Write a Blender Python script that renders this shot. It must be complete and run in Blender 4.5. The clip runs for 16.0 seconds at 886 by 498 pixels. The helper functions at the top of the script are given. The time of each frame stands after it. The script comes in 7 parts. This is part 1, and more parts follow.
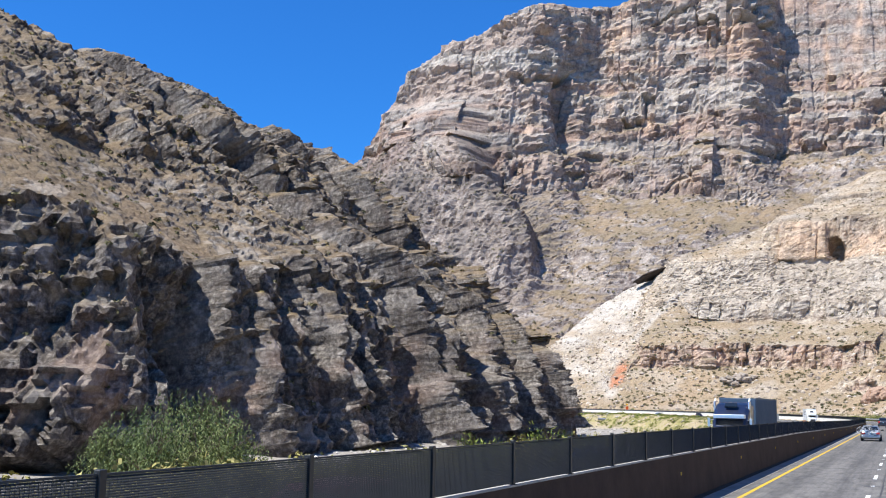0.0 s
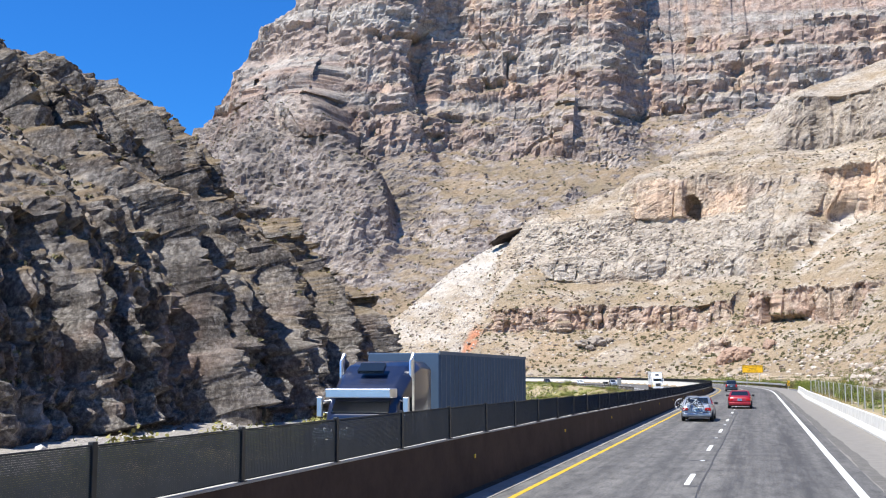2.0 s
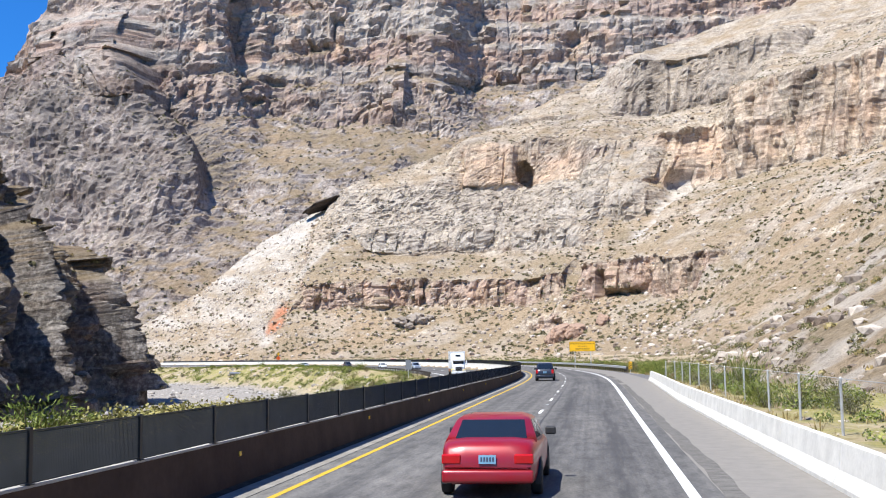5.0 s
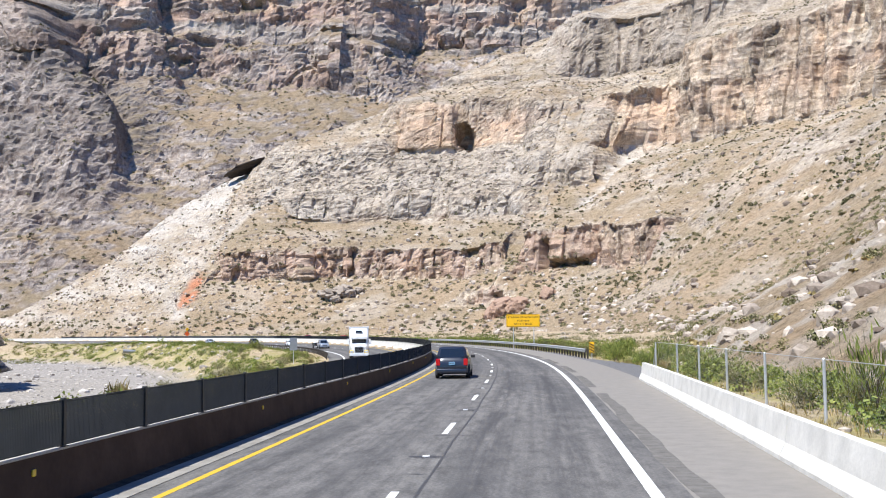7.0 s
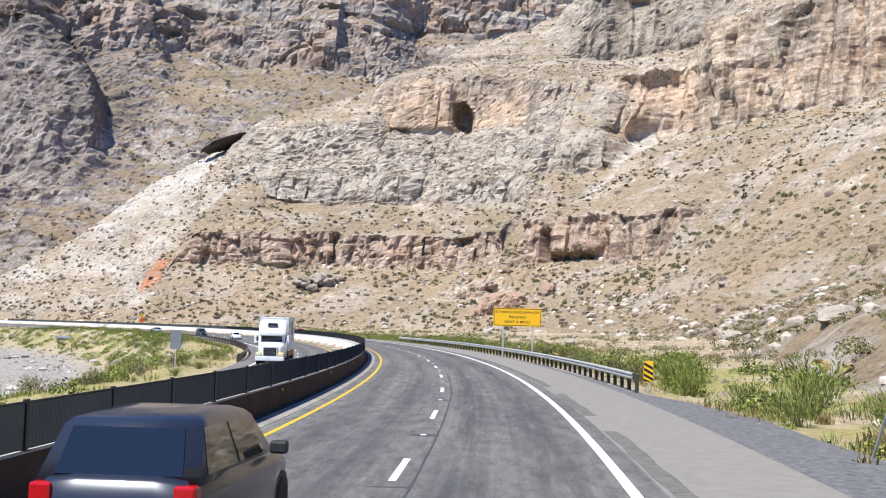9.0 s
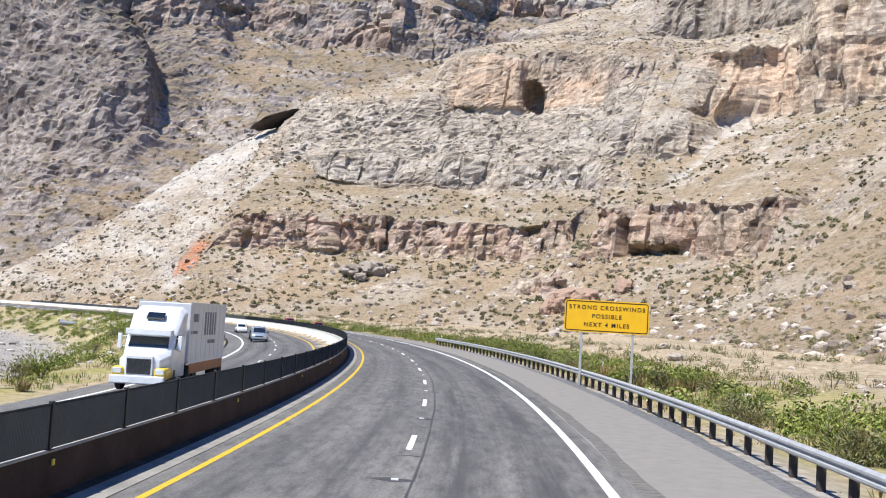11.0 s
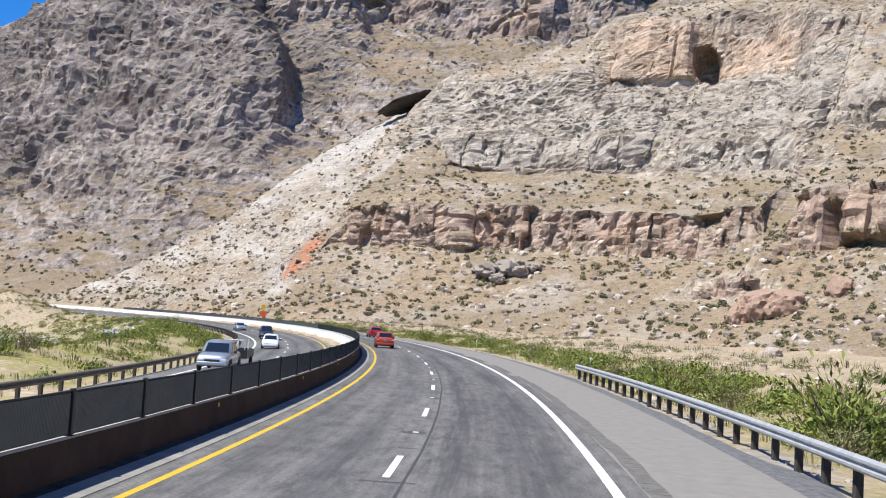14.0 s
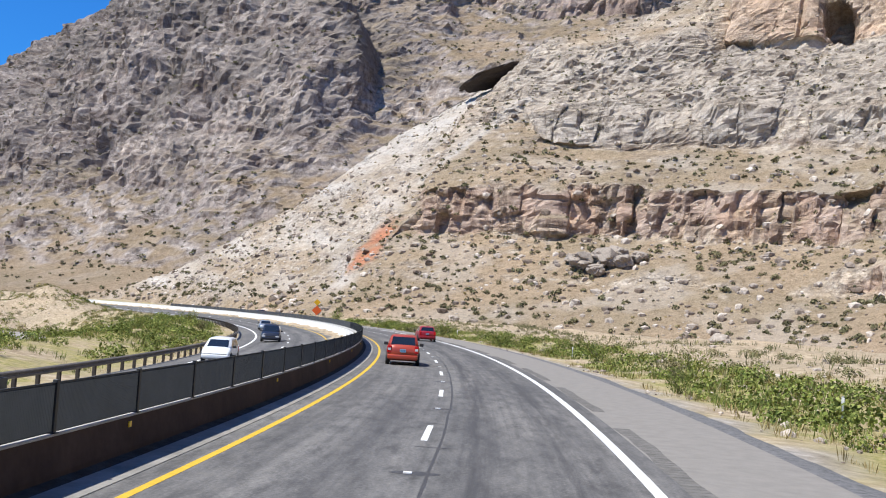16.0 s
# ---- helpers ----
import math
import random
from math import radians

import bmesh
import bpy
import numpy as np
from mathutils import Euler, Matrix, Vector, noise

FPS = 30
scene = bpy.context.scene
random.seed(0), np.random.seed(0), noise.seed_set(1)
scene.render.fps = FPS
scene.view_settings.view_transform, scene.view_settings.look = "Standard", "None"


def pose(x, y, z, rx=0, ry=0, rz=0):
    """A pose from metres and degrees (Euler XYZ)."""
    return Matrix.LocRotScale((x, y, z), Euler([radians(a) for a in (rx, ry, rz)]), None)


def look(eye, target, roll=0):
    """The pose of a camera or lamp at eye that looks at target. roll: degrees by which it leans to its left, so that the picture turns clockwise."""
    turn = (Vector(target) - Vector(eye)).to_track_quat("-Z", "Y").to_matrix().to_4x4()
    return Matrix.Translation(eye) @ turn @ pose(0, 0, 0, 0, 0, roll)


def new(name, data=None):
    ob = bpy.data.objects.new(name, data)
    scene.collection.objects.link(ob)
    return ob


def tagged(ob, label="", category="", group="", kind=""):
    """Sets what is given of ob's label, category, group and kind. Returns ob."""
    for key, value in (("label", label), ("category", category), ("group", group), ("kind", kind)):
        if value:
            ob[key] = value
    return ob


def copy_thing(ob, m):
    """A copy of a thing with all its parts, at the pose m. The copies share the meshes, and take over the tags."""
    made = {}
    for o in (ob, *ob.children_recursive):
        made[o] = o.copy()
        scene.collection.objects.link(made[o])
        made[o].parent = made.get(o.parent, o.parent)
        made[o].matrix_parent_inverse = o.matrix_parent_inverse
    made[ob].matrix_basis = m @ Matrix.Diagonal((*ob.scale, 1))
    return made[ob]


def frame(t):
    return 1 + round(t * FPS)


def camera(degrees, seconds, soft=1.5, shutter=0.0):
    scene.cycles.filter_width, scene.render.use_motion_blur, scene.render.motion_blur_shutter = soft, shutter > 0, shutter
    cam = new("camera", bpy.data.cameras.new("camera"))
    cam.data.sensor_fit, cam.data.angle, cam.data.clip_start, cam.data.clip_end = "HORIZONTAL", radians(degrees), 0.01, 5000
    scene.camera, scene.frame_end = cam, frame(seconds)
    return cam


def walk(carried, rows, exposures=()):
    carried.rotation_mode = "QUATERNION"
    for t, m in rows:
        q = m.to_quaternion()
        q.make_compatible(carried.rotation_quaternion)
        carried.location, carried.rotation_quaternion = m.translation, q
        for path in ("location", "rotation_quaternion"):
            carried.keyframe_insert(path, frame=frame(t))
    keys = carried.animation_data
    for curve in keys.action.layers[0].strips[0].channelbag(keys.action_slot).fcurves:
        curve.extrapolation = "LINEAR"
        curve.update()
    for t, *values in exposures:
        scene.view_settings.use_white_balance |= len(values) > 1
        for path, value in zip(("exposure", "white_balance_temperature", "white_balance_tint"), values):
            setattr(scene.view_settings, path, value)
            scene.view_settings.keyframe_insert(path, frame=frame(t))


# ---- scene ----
LENS = 46.19
cam = camera(LENS, 16.0, soft=1.1)
# seconds, x, y, z, yaw, pitch, roll
ROWS = [
    (0.0, -6.53, -35.26, 2.76, 19.89, 8.43, 1.15),
    (0.5, -5.43, -24.24, 2.81, 19.03, 7.90, 3.59),
    (1.0, -4.49, -13.14, 2.90, 16.51, 7.20, 1.19),
    (1.5, -3.66, -2.13, 2.86, 14.65, 6.69, 0.86),
    (2.0, -2.86, 8.73, 2.82, 12.86, 6.84, -0.14),
    (2.5, -1.77, 19.61, 2.81, 12.10, 6.85, -0.59),
    (3.0, -1.17, 30.90, 2.84, 9.12, 6.61, -0.41),
    (3.5, -0.26, 42.09, 2.70, 7.11, 6.48, -0.55),
    (4.0, 0.38, 53.30, 2.65, 5.66, 6.75, -1.30),
    (6.5, 4.63, 109.09, 2.52, 2.11, 4.10, 0.14),
    (7.0, 5.04, 119.88, 2.56, 1.08, 4.45, -0.63),
    (7.5, 5.80, 130.42, 2.54, 1.39, 4.53, -0.23),
    (8.0, 6.46, 141.42, 2.60, 0.61, 4.97, 1.64),
    (8.5, 7.15, 152.91, 2.63, 0.74, 4.47, 1.43),
    (11.0, 8.90, 206.92, 3.03, 4.79, 3.89, 3.40),
    (11.5, 8.74, 217.34, 3.10, 6.73, 3.94, 3.27),
    (12.0, 8.49, 228.13, 3.05, 7.27, 3.80, 3.00),
    (12.5, 7.89, 239.37, 3.04, 9.28, 3.65, 2.85),
    (13.0, 6.92, 250.63, 2.95, 10.47, 4.07, 3.71),
    (13.5, 5.70, 262.11, 2.91, 11.87, 3.45, 3.68),
    (14.0, 4.24, 273.56, 2.80, 13.46, 4.01, 3.50),
    (14.5, 2.37, 284.97, 2.71, 15.11, 3.75, 3.54),
    (15.0, 0.11, 296.46, 2.66, 16.32, 3.87, 3.24),
    (15.5, -2.33, 307.53, 2.54, 18.28, 3.96, 2.68),
    (16.0, -4.91, 318.30, 2.60, 18.60, 3.70, 3.68),
]
walk(cam, [(t, pose(x, y, z, 0, 0, yaw) @ pose(0, 0, 0, 90 + pitch) @ pose(0, 0, 0, 0, 0, roll)) for t, x, y, z, yaw, pitch, roll in ROWS],
     [(0.0, 0.3), (4.0, 0.3), (8.5, 0.24), (12.0, 0.19), (16.0, 0.1)])

# ---- world and sun ----
SUN_TO = Vector((-0.35, -0.37, 0.86)).normalized()
world = bpy.data.worlds.new("sky")
scene.world = world
world.use_nodes = True
wn = world.node_tree
sky = wn.nodes.new("ShaderNodeTexSky")
sky.sky_type = "NISHITA"
sky.sun_disc = False
sky.sun_elevation = math.asin(SUN_TO.z)
sky.sun_rotation = math.atan2(SUN_TO.x, SUN_TO.y)
sky.altitude = 700
sky.dust_density = 0.0
sky.air_density = 1.2
sky.ozone_density = 6.0
tint = wn.nodes.new("ShaderNodeMix")
tint.data_type, tint.blend_type = "RGBA", "MULTIPLY"
tint.inputs[0].default_value = 1.0
tint.inputs[7].default_value = (0.20, 0.70, 1.28, 1)
wn.links.new(sky.outputs[0], tint.inputs[6])
wn.links.new(tint.outputs[2], wn.nodes["Background"].inputs[0])
wn.nodes["Background"].inputs[1].default_value = 0.113
sun_data = bpy.data.lights.new("sun", "SUN")
sun_data.energy = 6.55
sun_data.angle = radians(0.53)
sun_data.color = (0.985, 0.965, 0.90)
sun = new("sun", sun_data)
sun.matrix_world = look(SUN_TO * 900, (0, 0, 0))


# ---- noise ----
_rng = np.random.RandomState(7)
_perm = _rng.permutation(256)
_perm = np.concatenate([_perm, _perm, _perm])
_grad = _rng.normal(size=(256, 3))
_grad /= np.linalg.norm(_grad, axis=1)[:, None]


def perlin(p):
    """Gradient noise of points (n, 3), about -1 to 1."""
    i = np.floor(p).astype(int)
    f = p - i
    w = f * f * f * (f * (f * 6 - 15) + 10)
    i &= 255
    total = np.zeros(len(p))
    for cx in (0, 1):
        wx = w[:, 0] if cx else 1 - w[:, 0]
        for cy in (0, 1):
            wy = w[:, 1] if cy else 1 - w[:, 1]
            for cz in (0, 1):
                wz = w[:, 2] if cz else 1 - w[:, 2]
                g = _grad[_perm[_perm[_perm[(i[:, 0] + cx) & 255] + ((i[:, 1] + cy) & 255)] + ((i[:, 2] + cz) & 255)]]
                dot = g[:, 0] * (f[:, 0] - cx) + g[:, 1] * (f[:, 1] - cy) + g[:, 2] * (f[:, 2] - cz)
                total += wx * wy * wz * dot
    return total * 1.5


def fbm(p, octaves=5, gain=0.5):
    out, amp = np.zeros(len(p)), 1.0
    for k in range(octaves):
        out += amp * perlin(p * 2.0 ** k + 17.3 * k)
        amp *= gain
    return out


def ridged(p, octaves=4, gain=0.5):
    """Sharp-crested noise, 0 to about 1.5."""
    out, amp = np.zeros(len(p)), 1.0
    for k in range(octaves):
        out += amp * (1 - np.abs(perlin(p * 2.0 ** k + 9.1 * k))) ** 2
        amp *= gain
    return out


def smooth(a, b, x):
    t = np.clip((x - a) / (b - a), 0, 1)
    return t * t * (3 - 2 * t)


def hump(x, centre, half):
    return np.clip(1 - np.abs((x - centre) / half), 0, 1) ** 2 * (1 + 2 * np.abs((x - centre) / half)) * (np.abs(x - centre) < half)


# ---- the road's line: straight, then a long left-hand bend ----
_S = np.arange(-420.0, 760.0, 1.0)
_K = 0.0020548 * np.clip((_S + 86.2) / 51.5, 0, 1)
_H = -0.06728 + np.cumsum(_K)
_X, _Y = np.cumsum(-np.sin(_H)), np.cumsum(np.cos(_H))
_X += 6.275 - _X[420]
_Y += 232.52 - _Y[420]


def road(s, o=0.0):
    """Point of the plan at s metres along the lane line and o metres to its right."""
    s = np.asarray(s, float)
    h = np.interp(s, _S, _H)
    return np.interp(s, _S, _X) + o * np.cos(h), np.interp(s, _S, _Y) + o * np.sin(h)


def heading(s):
    return float(np.interp(s, _S, _H))


def road_pose(s, o, z=0.0, turn=0.0):
    """Pose with y along the road, at s, o."""
    x, y = road(s, o)
    return pose(float(x), float(y), z, 0, 0, math.degrees(heading(s)) + turn)


def road_coords(x, y):
    """s and o of plan points."""
    ss, best_s, best_o = _S[::4], np.zeros(len(x)), np.zeros(len(x))
    rx, ry, rh = _X[::4], _Y[::4], _H[::4]
    for a in range(0, len(x), 20000):
        dx, dy = x[a:a + 20000, None] - rx, y[a:a + 20000, None] - ry
        k = np.argmin(dx * dx + dy * dy, axis=1)
        n = np.arange(len(k))
        ddx, ddy = dx[n, k], dy[n, k]
        best_s[a:a + 20000] = ss[k] + (-np.sin(rh[k]) * ddx + np.cos(rh[k]) * ddy)
        best_o[a:a + 20000] = np.cos(rh[k]) * ddx + np.sin(rh[k]) * ddy
    return best_s, best_o


def opposite_z(s, o):
    """Level of the opposite carriageway, which falls towards the inside of the bend."""
    return -0.45 - (0.03 + 0.065 * smooth(-110, -10, np.asarray(s, float))) * np.clip(-np.asarray(o, float) - 7.0, 0, 10.5)


# ---- materials ----
def material(name, rough=0.8, metal=0.0):
    m = bpy.data.materials.new(name)
    m.use_nodes = True
    b = m.node_tree.nodes["Principled BSDF"]
    b.inputs["Roughness"].default_value = rough
    b.inputs["Metallic"].default_value = metal
    return m, m.node_tree, b


def node(tree, kind, **values):
    n = tree.nodes.new(kind)
    for key, value in values.items():
        if key in n.inputs:
            n.inputs[key].default_value = value
    return n


def ramp(tree, source, stops):
    r = tree.nodes.new("ShaderNodeValToRGB")
    tree.links.new(source, r.inputs[0])
    e = r.color_ramp.elements
    while len(e) < len(stops):
        e.new(0.5)
    for item, (at, col) in zip(e, stops):
        item.position = at
        item.color = (*col, 1) if len(col) == 3 else col
    return r.outputs[0]


def mix(tree, a, b, fac, blend="MIX"):
    n = tree.nodes.new("ShaderNodeMix")
    n.data_type, n.blend_type = "RGBA", blend
    for sock, v in ((n.inputs[0], fac), (n.inputs[6], a), (n.inputs[7], b)):
        if isinstance(v, bpy.types.NodeSocket):
            tree.links.new(v, sock)
        elif isinstance(v, (int, float)):
            sock.default_value = v
        else:
            sock.default_value = (*v, 1)
    return n.outputs[2]


def coords(tree, scale=(1, 1, 1)):
    g = tree.nodes.new("ShaderNodeNewGeometry")
    m = tree.nodes.new("ShaderNodeMapping")
    m.inputs["Scale"].default_value = scale
    tree.links.new(g.outputs["Position"], m.inputs["Vector"])
    return m.outputs[0]


def noise_tex(tree, scale, detail=6.0, rough=0.55, stretch=(1, 1, 1), warp=0.0):
    n = node(tree, "ShaderNodeTexNoise", Scale=scale, Detail=detail, Roughness=rough, Distortion=warp)
    tree.links.new(coords(tree, stretch), n.inputs["Vector"])
    return n.outputs[0]


def bump(tree, bsdf, source, strength=0.4, distance=0.1):
    n = node(tree, "ShaderNodeBump", Strength=strength, Distance=distance)
    tree.links.new(source, n.inputs["Height"])
    tree.links.new(n.outputs[0], bsdf.inputs["Normal"])


def attr(tree, name):
    n = tree.nodes.new("ShaderNodeAttribute")
    n.attribute_name = name
    return n.outputs["Fac"]


def math_node(tree, op, a, b=0.0):
    n = tree.nodes.new("ShaderNodeMath")
    n.operation = op
    for sock, v in ((n.inputs[0], a), (n.inputs[1], b)):
        if isinstance(v, bpy.types.NodeSocket):
            tree.links.new(v, sock)
        else:
            sock.default_value = v
    return n.outputs[0]


def thin_lines(t, source, half, soft):
    """1 away from the level lines of a noise, 0 on them: long wandering seams."""
    d = math_node(t, "ABSOLUTE", math_node(t, "SUBTRACT", source, 0.5))
    return ramp(t, d, [(half, (0, 0, 0)), (half + soft, (1, 1, 1))])


def rock_material(name, dark, mid, light, soil, grain=1.0, layer=0.35, relief=1.3, seams=0.7):
    """Bedded rock with seams and joints, soil where the attribute says so, and beds of other colours and painted shade
    by attribute.
    """
    m, t, b = material(name, 0.92)
    big = noise_tex(t, 0.03 * grain, 5, 0.6)
    fine = noise_tex(t, 0.55 * grain, 9, 0.74)
    grit = noise_tex(t, 2.4 * grain, 5, 0.75)
    beds = noise_tex(t, 1.0, 4, 0.6, (0.012 * grain, 0.012 * grain, layer), 0.5)
    thin = noise_tex(t, 1.0, 6, 0.66, (0.10 * grain, 0.10 * grain, layer * 2.6), 0.6)
    upright = noise_tex(t, 1.0, 5, 0.62, (0.20 * grain, 0.20 * grain, 0.035 * grain), 0.5)
    streak = noise_tex(t, 1.0, 5, 0.62, (0.16 * grain, 0.16 * grain, 0.014))
    c = ramp(t, fine, [(0.28, dark), (0.48, mid), (0.70, light)])
    c = mix(t, c, ramp(t, beds, [(0.34, (0.72, 0.66, 0.63)), (0.48, (1, 1, 1)), (0.62, (1.26, 1.25, 1.22))]), 0.8, "MULTIPLY")
    c = mix(t, c, ramp(t, big, [(0.36, (0.84, 0.80, 0.79)), (0.6, (1.13, 1.09, 1.04))]), 0.8, "MULTIPLY")
    c = mix(t, c, ramp(t, streak, [(0.36, (0.56, 0.48, 0.45)), (0.5, (1, 1, 1)), (0.66, (1.2, 1.12, 1.04))]), math_node(t, "MULTIPLY", attr(t, "varnish"), 0.8), "MULTIPLY")
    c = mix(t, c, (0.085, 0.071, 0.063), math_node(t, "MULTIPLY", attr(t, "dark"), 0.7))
    tone = ramp(t, mix(t, fine, grit, 0.4), [(0.3, (0.52, 0.49, 0.47)), (0.5, (1, 1, 1)), (0.7, (1.3, 1.28, 1.25))])
    c = mix(t, c, mix(t, (0.47, 0.41, 0.34), tone, 0.9, "MULTIPLY"), math_node(t, "MULTIPLY", attr(t, "grey"), 0.8))
    c = mix(t, c, mix(t, (0.46, 0.30, 0.225), tone, 0.85, "MULTIPLY"), math_node(t, "MULTIPLY", attr(t, "red"), 0.75))
    c = mix(t, c, mix(t, (0.68, 0.47, 0.32), tone, 0.85, "MULTIPLY"), math_node(t, "MULTIPLY", attr(t, "orange"), 0.75))
    # soil with stones of both tones
    s = ramp(t, grit, [(0.32, tuple(v * 0.42 for v in soil)), (0.47, soil), (0.6, tuple(v * 1.1 for v in soil)), (0.7, tuple(min(1, v * 1.75) for v in soil))])
    s = mix(t, s, ramp(t, big, [(0.36, (0.86, 0.86, 0.80)), (0.62, (1.14, 1.06, 0.98))]), 0.8, "MULTIPLY")
    s = mix(t, s, ramp(t, fine, [(0.34, (0.66, 0.62, 0.56)), (0.48, (1, 1, 1)), (0.66, (1.3, 1.3, 1.32))]), 0.8, "MULTIPLY")
    c = mix(t, c, s, attr(t, "talus"))
    c = mix(t, c, mix(t, (0.52, 0.475, 0.42), tone, 0.7, "MULTIPLY"), math_node(t, "MULTIPLY", attr(t, "pale"), 0.85))
    c = mix(t, c, mix(t, (0.46, 0.185, 0.10), tone, 0.7, "MULTIPLY"), attr(t, "rust"))
    rock = math_node(t, "SUBTRACT", 1.0, math_node(t, "MULTIPLY", attr(t, "talus"), 0.85))
    lines = mix(t, thin_lines(t, thin, 0.006, 0.022), thin_lines(t, upright, 0.004, 0.022), 1.0, "MULTIPLY")
    broken_up = ramp(t, noise_tex(t, 0.12 * grain, 4, 0.6), [(0.4, (0.1, 0.1, 0.1)), (0.6, (1, 1, 1))])
    lines = mix(t, (1, 1, 1), lines, math_node(t, "MULTIPLY", rock, broken_up))
    c = mix(t, c, mix(t, (0.42, 0.39, 0.37), (1, 1, 1), lines), seams, "MULTIPLY")
    t.links.new(c, b.inputs["Base Color"])
    bump(t, b, mix(t, mix(t, mix(t, fine, grit, 0.35), thin, 0.25), lines, 0.2), 1.0, relief / grain)
    b.inputs["Specular IOR Level"].default_value = 0.12
    return m


ROCK_HILL = rock_material("tan_bedded_rock", (0.165, 0.135, 0.107), (0.395, 0.338, 0.27), (0.66, 0.59, 0.49), (0.285, 0.226, 0.158))
ROCK_FAR = rock_material("grey_brown_cliff_rock", (0.13, 0.11, 0.10), (0.292, 0.258, 0.236), (0.49, 0.455, 0.425), (0.225, 0.178, 0.125), 0.6, 0.085, 1.0)
ROCK_SPUR = rock_material("dark_grey_limestone", (0.032, 0.029, 0.028), (0.135, 0.125, 0.118), (0.43, 0.41, 0.385), (0.21, 0.16, 0.105), 1.5, 0.3, 1.7, 0.3)



def plain(name, colour, rough=0.7, metal=0.0, vary=0.25, scale=3.0, relief=0.0, stretch=(1, 1, 1), spec=0.5):
    """A painted or raw surface with two scales of unevenness."""
    m, t, b = material(name, rough, metal)
    n1, n2 = noise_tex(t, scale, 6, 0.6, stretch), noise_tex(t, scale * 9, 4, 0.6, stretch)
    c = mix(t, tuple(v * (1 - vary) for v in colour), tuple(min(1, v * (1 + vary)) for v in colour), ramp(t, n1, [(0.3, (0, 0, 0)), (0.7, (1, 1, 1))]))
    c = mix(t, c, ramp(t, n2, [(0.3, (0.86, 0.86, 0.86)), (0.7, (1.1, 1.1, 1.1))]), min(1, vary * 3), "MULTIPLY")
    t.links.new(c, b.inputs["Base Color"])
    b.inputs["Specular IOR Level"].default_value = spec
    if relief:
        bump(t, b, n2, 0.6, relief)
    return m


def road_vector(t, along, across):
    """Coordinates that follow the road, for streaks along it."""
    v = t.nodes.new("ShaderNodeCombineXYZ")
    t.links.new(math_node(t, "MULTIPLY", attr(t, "o_pos"), across), v.inputs[0])
    t.links.new(math_node(t, "MULTIPLY", attr(t, "s_pos"), along), v.inputs[1])
    return v.outputs[0]


def road_noise(t, along, across, detail=6, rough=0.6):
    n = node(t, "ShaderNodeTexNoise", Scale=1.0, Detail=detail, Roughness=rough)
    t.links.new(road_vector(t, along, across), n.inputs["Vector"])
    return n.outputs[0]


def asphalt_material():
    m, t, b = material("worn_asphalt", 0.85)
    tr = attr(t, "across")
    fine = noise_tex(t, 14, 6, 0.75)
    blotch = road_noise(t, 0.05, 0.3, 6, 0.62)
    streak = road_noise(t, 0.10, 2.2, 6, 0.68)
    mottle = road_noise(t, 0.7, 2.6, 7, 0.72)
    scuff = road_noise(t, 0.035, 5.0, 4, 0.6)
    c = ramp(t, fine, [(0.3, (0.088, 0.086, 0.084)), (0.55, (0.155, 0.15, 0.143)), (0.75, (0.245, 0.236, 0.224))])
    c = mix(t, c, ramp(t, blotch, [(0.35, (0.74, 0.74, 0.75)), (0.62, (1.14, 1.12, 1.09))]), 0.9, "MULTIPLY")
    c = mix(t, c, ramp(t, mottle, [(0.32, (0.5, 0.5, 0.51)), (0.5, (1, 1, 1)), (0.68, (1.35, 1.34, 1.32))]), 0.9, "MULTIPLY")
    c = mix(t, c, ramp(t, scuff, [(0.36, (0.8, 0.8, 0.8)), (0.5, (1, 1, 1)), (0.66, (1.12, 1.12, 1.1))]), 0.8, "MULTIPLY")
    # tyre-polished, darker wheel paths
    worn = math_node(t, "MULTIPLY", tr, ramp(t, streak, [(0.36, (0.1, 0.1, 0.1)), (0.58, (1, 1, 1))]))
    c = mix(t, c, (0.052, 0.051, 0.052), math_node(t, "MULTIPLY", worn, 0.85))
    t.links.new(c, b.inputs["Base Color"])
    bump(t, b, fine, 0.35, 0.012)
    b.inputs["Specular IOR Level"].default_value = 0.3
    return m


ASPHALT = asphalt_material()
SHOULDER = plain("grey_shoulder_asphalt", (0.225, 0.208, 0.186), 0.9, 0, 0.10, 2.2, 0.0015, spec=0.2)
EDGE_GRAVEL = plain("blue_grey_edge_gravel", (0.15, 0.148, 0.148), 0.95, 0, 0.4, 5.0, 0.04, spec=0.2)
# road side of the median wall: its shade is put into the colour
SHADED_CONCRETE = plain("brown_shaded_concrete", (0.066, 0.046, 0.036), 0.9, 0, 0.22, 0.9, 0.006, spec=0.15)
WHITE_PAINT = plain("white_road_paint", (0.74, 0.74, 0.72), 0.7, 0, 0.1, 6.0, spec=0.3)
YELLOW_PAINT = plain("yellow_road_paint", (0.58, 0.37, 0.035), 0.7, 0, 0.12, 5.0, spec=0.3)
GUTTER = plain("grey_gutter_concrete", (0.25, 0.237, 0.215), 0.9, 0, 0.25, 0.9, 0.01, spec=0.2)
# debris colour darkened to carry the wall's shadow as well
DIRT_SHADE = plain("dark_gutter_dirt_shade", (0.055, 0.047, 0.04), 0.95, 0, 0.4, 2.5, 0.02, spec=0.1)
COPING = plain("weathered_coping_concrete", (0.40, 0.385, 0.355), 0.9, 0, 0.2, 1.4, 0.006, spec=0.2)
# far side of the same wall, coloured pale for the sun on it
SUNLIT_WALL = plain("sunlit_pale_concrete", (0.66, 0.645, 0.60), 0.85, 0, 0.12, 1.0, 0.006, spec=0.2)
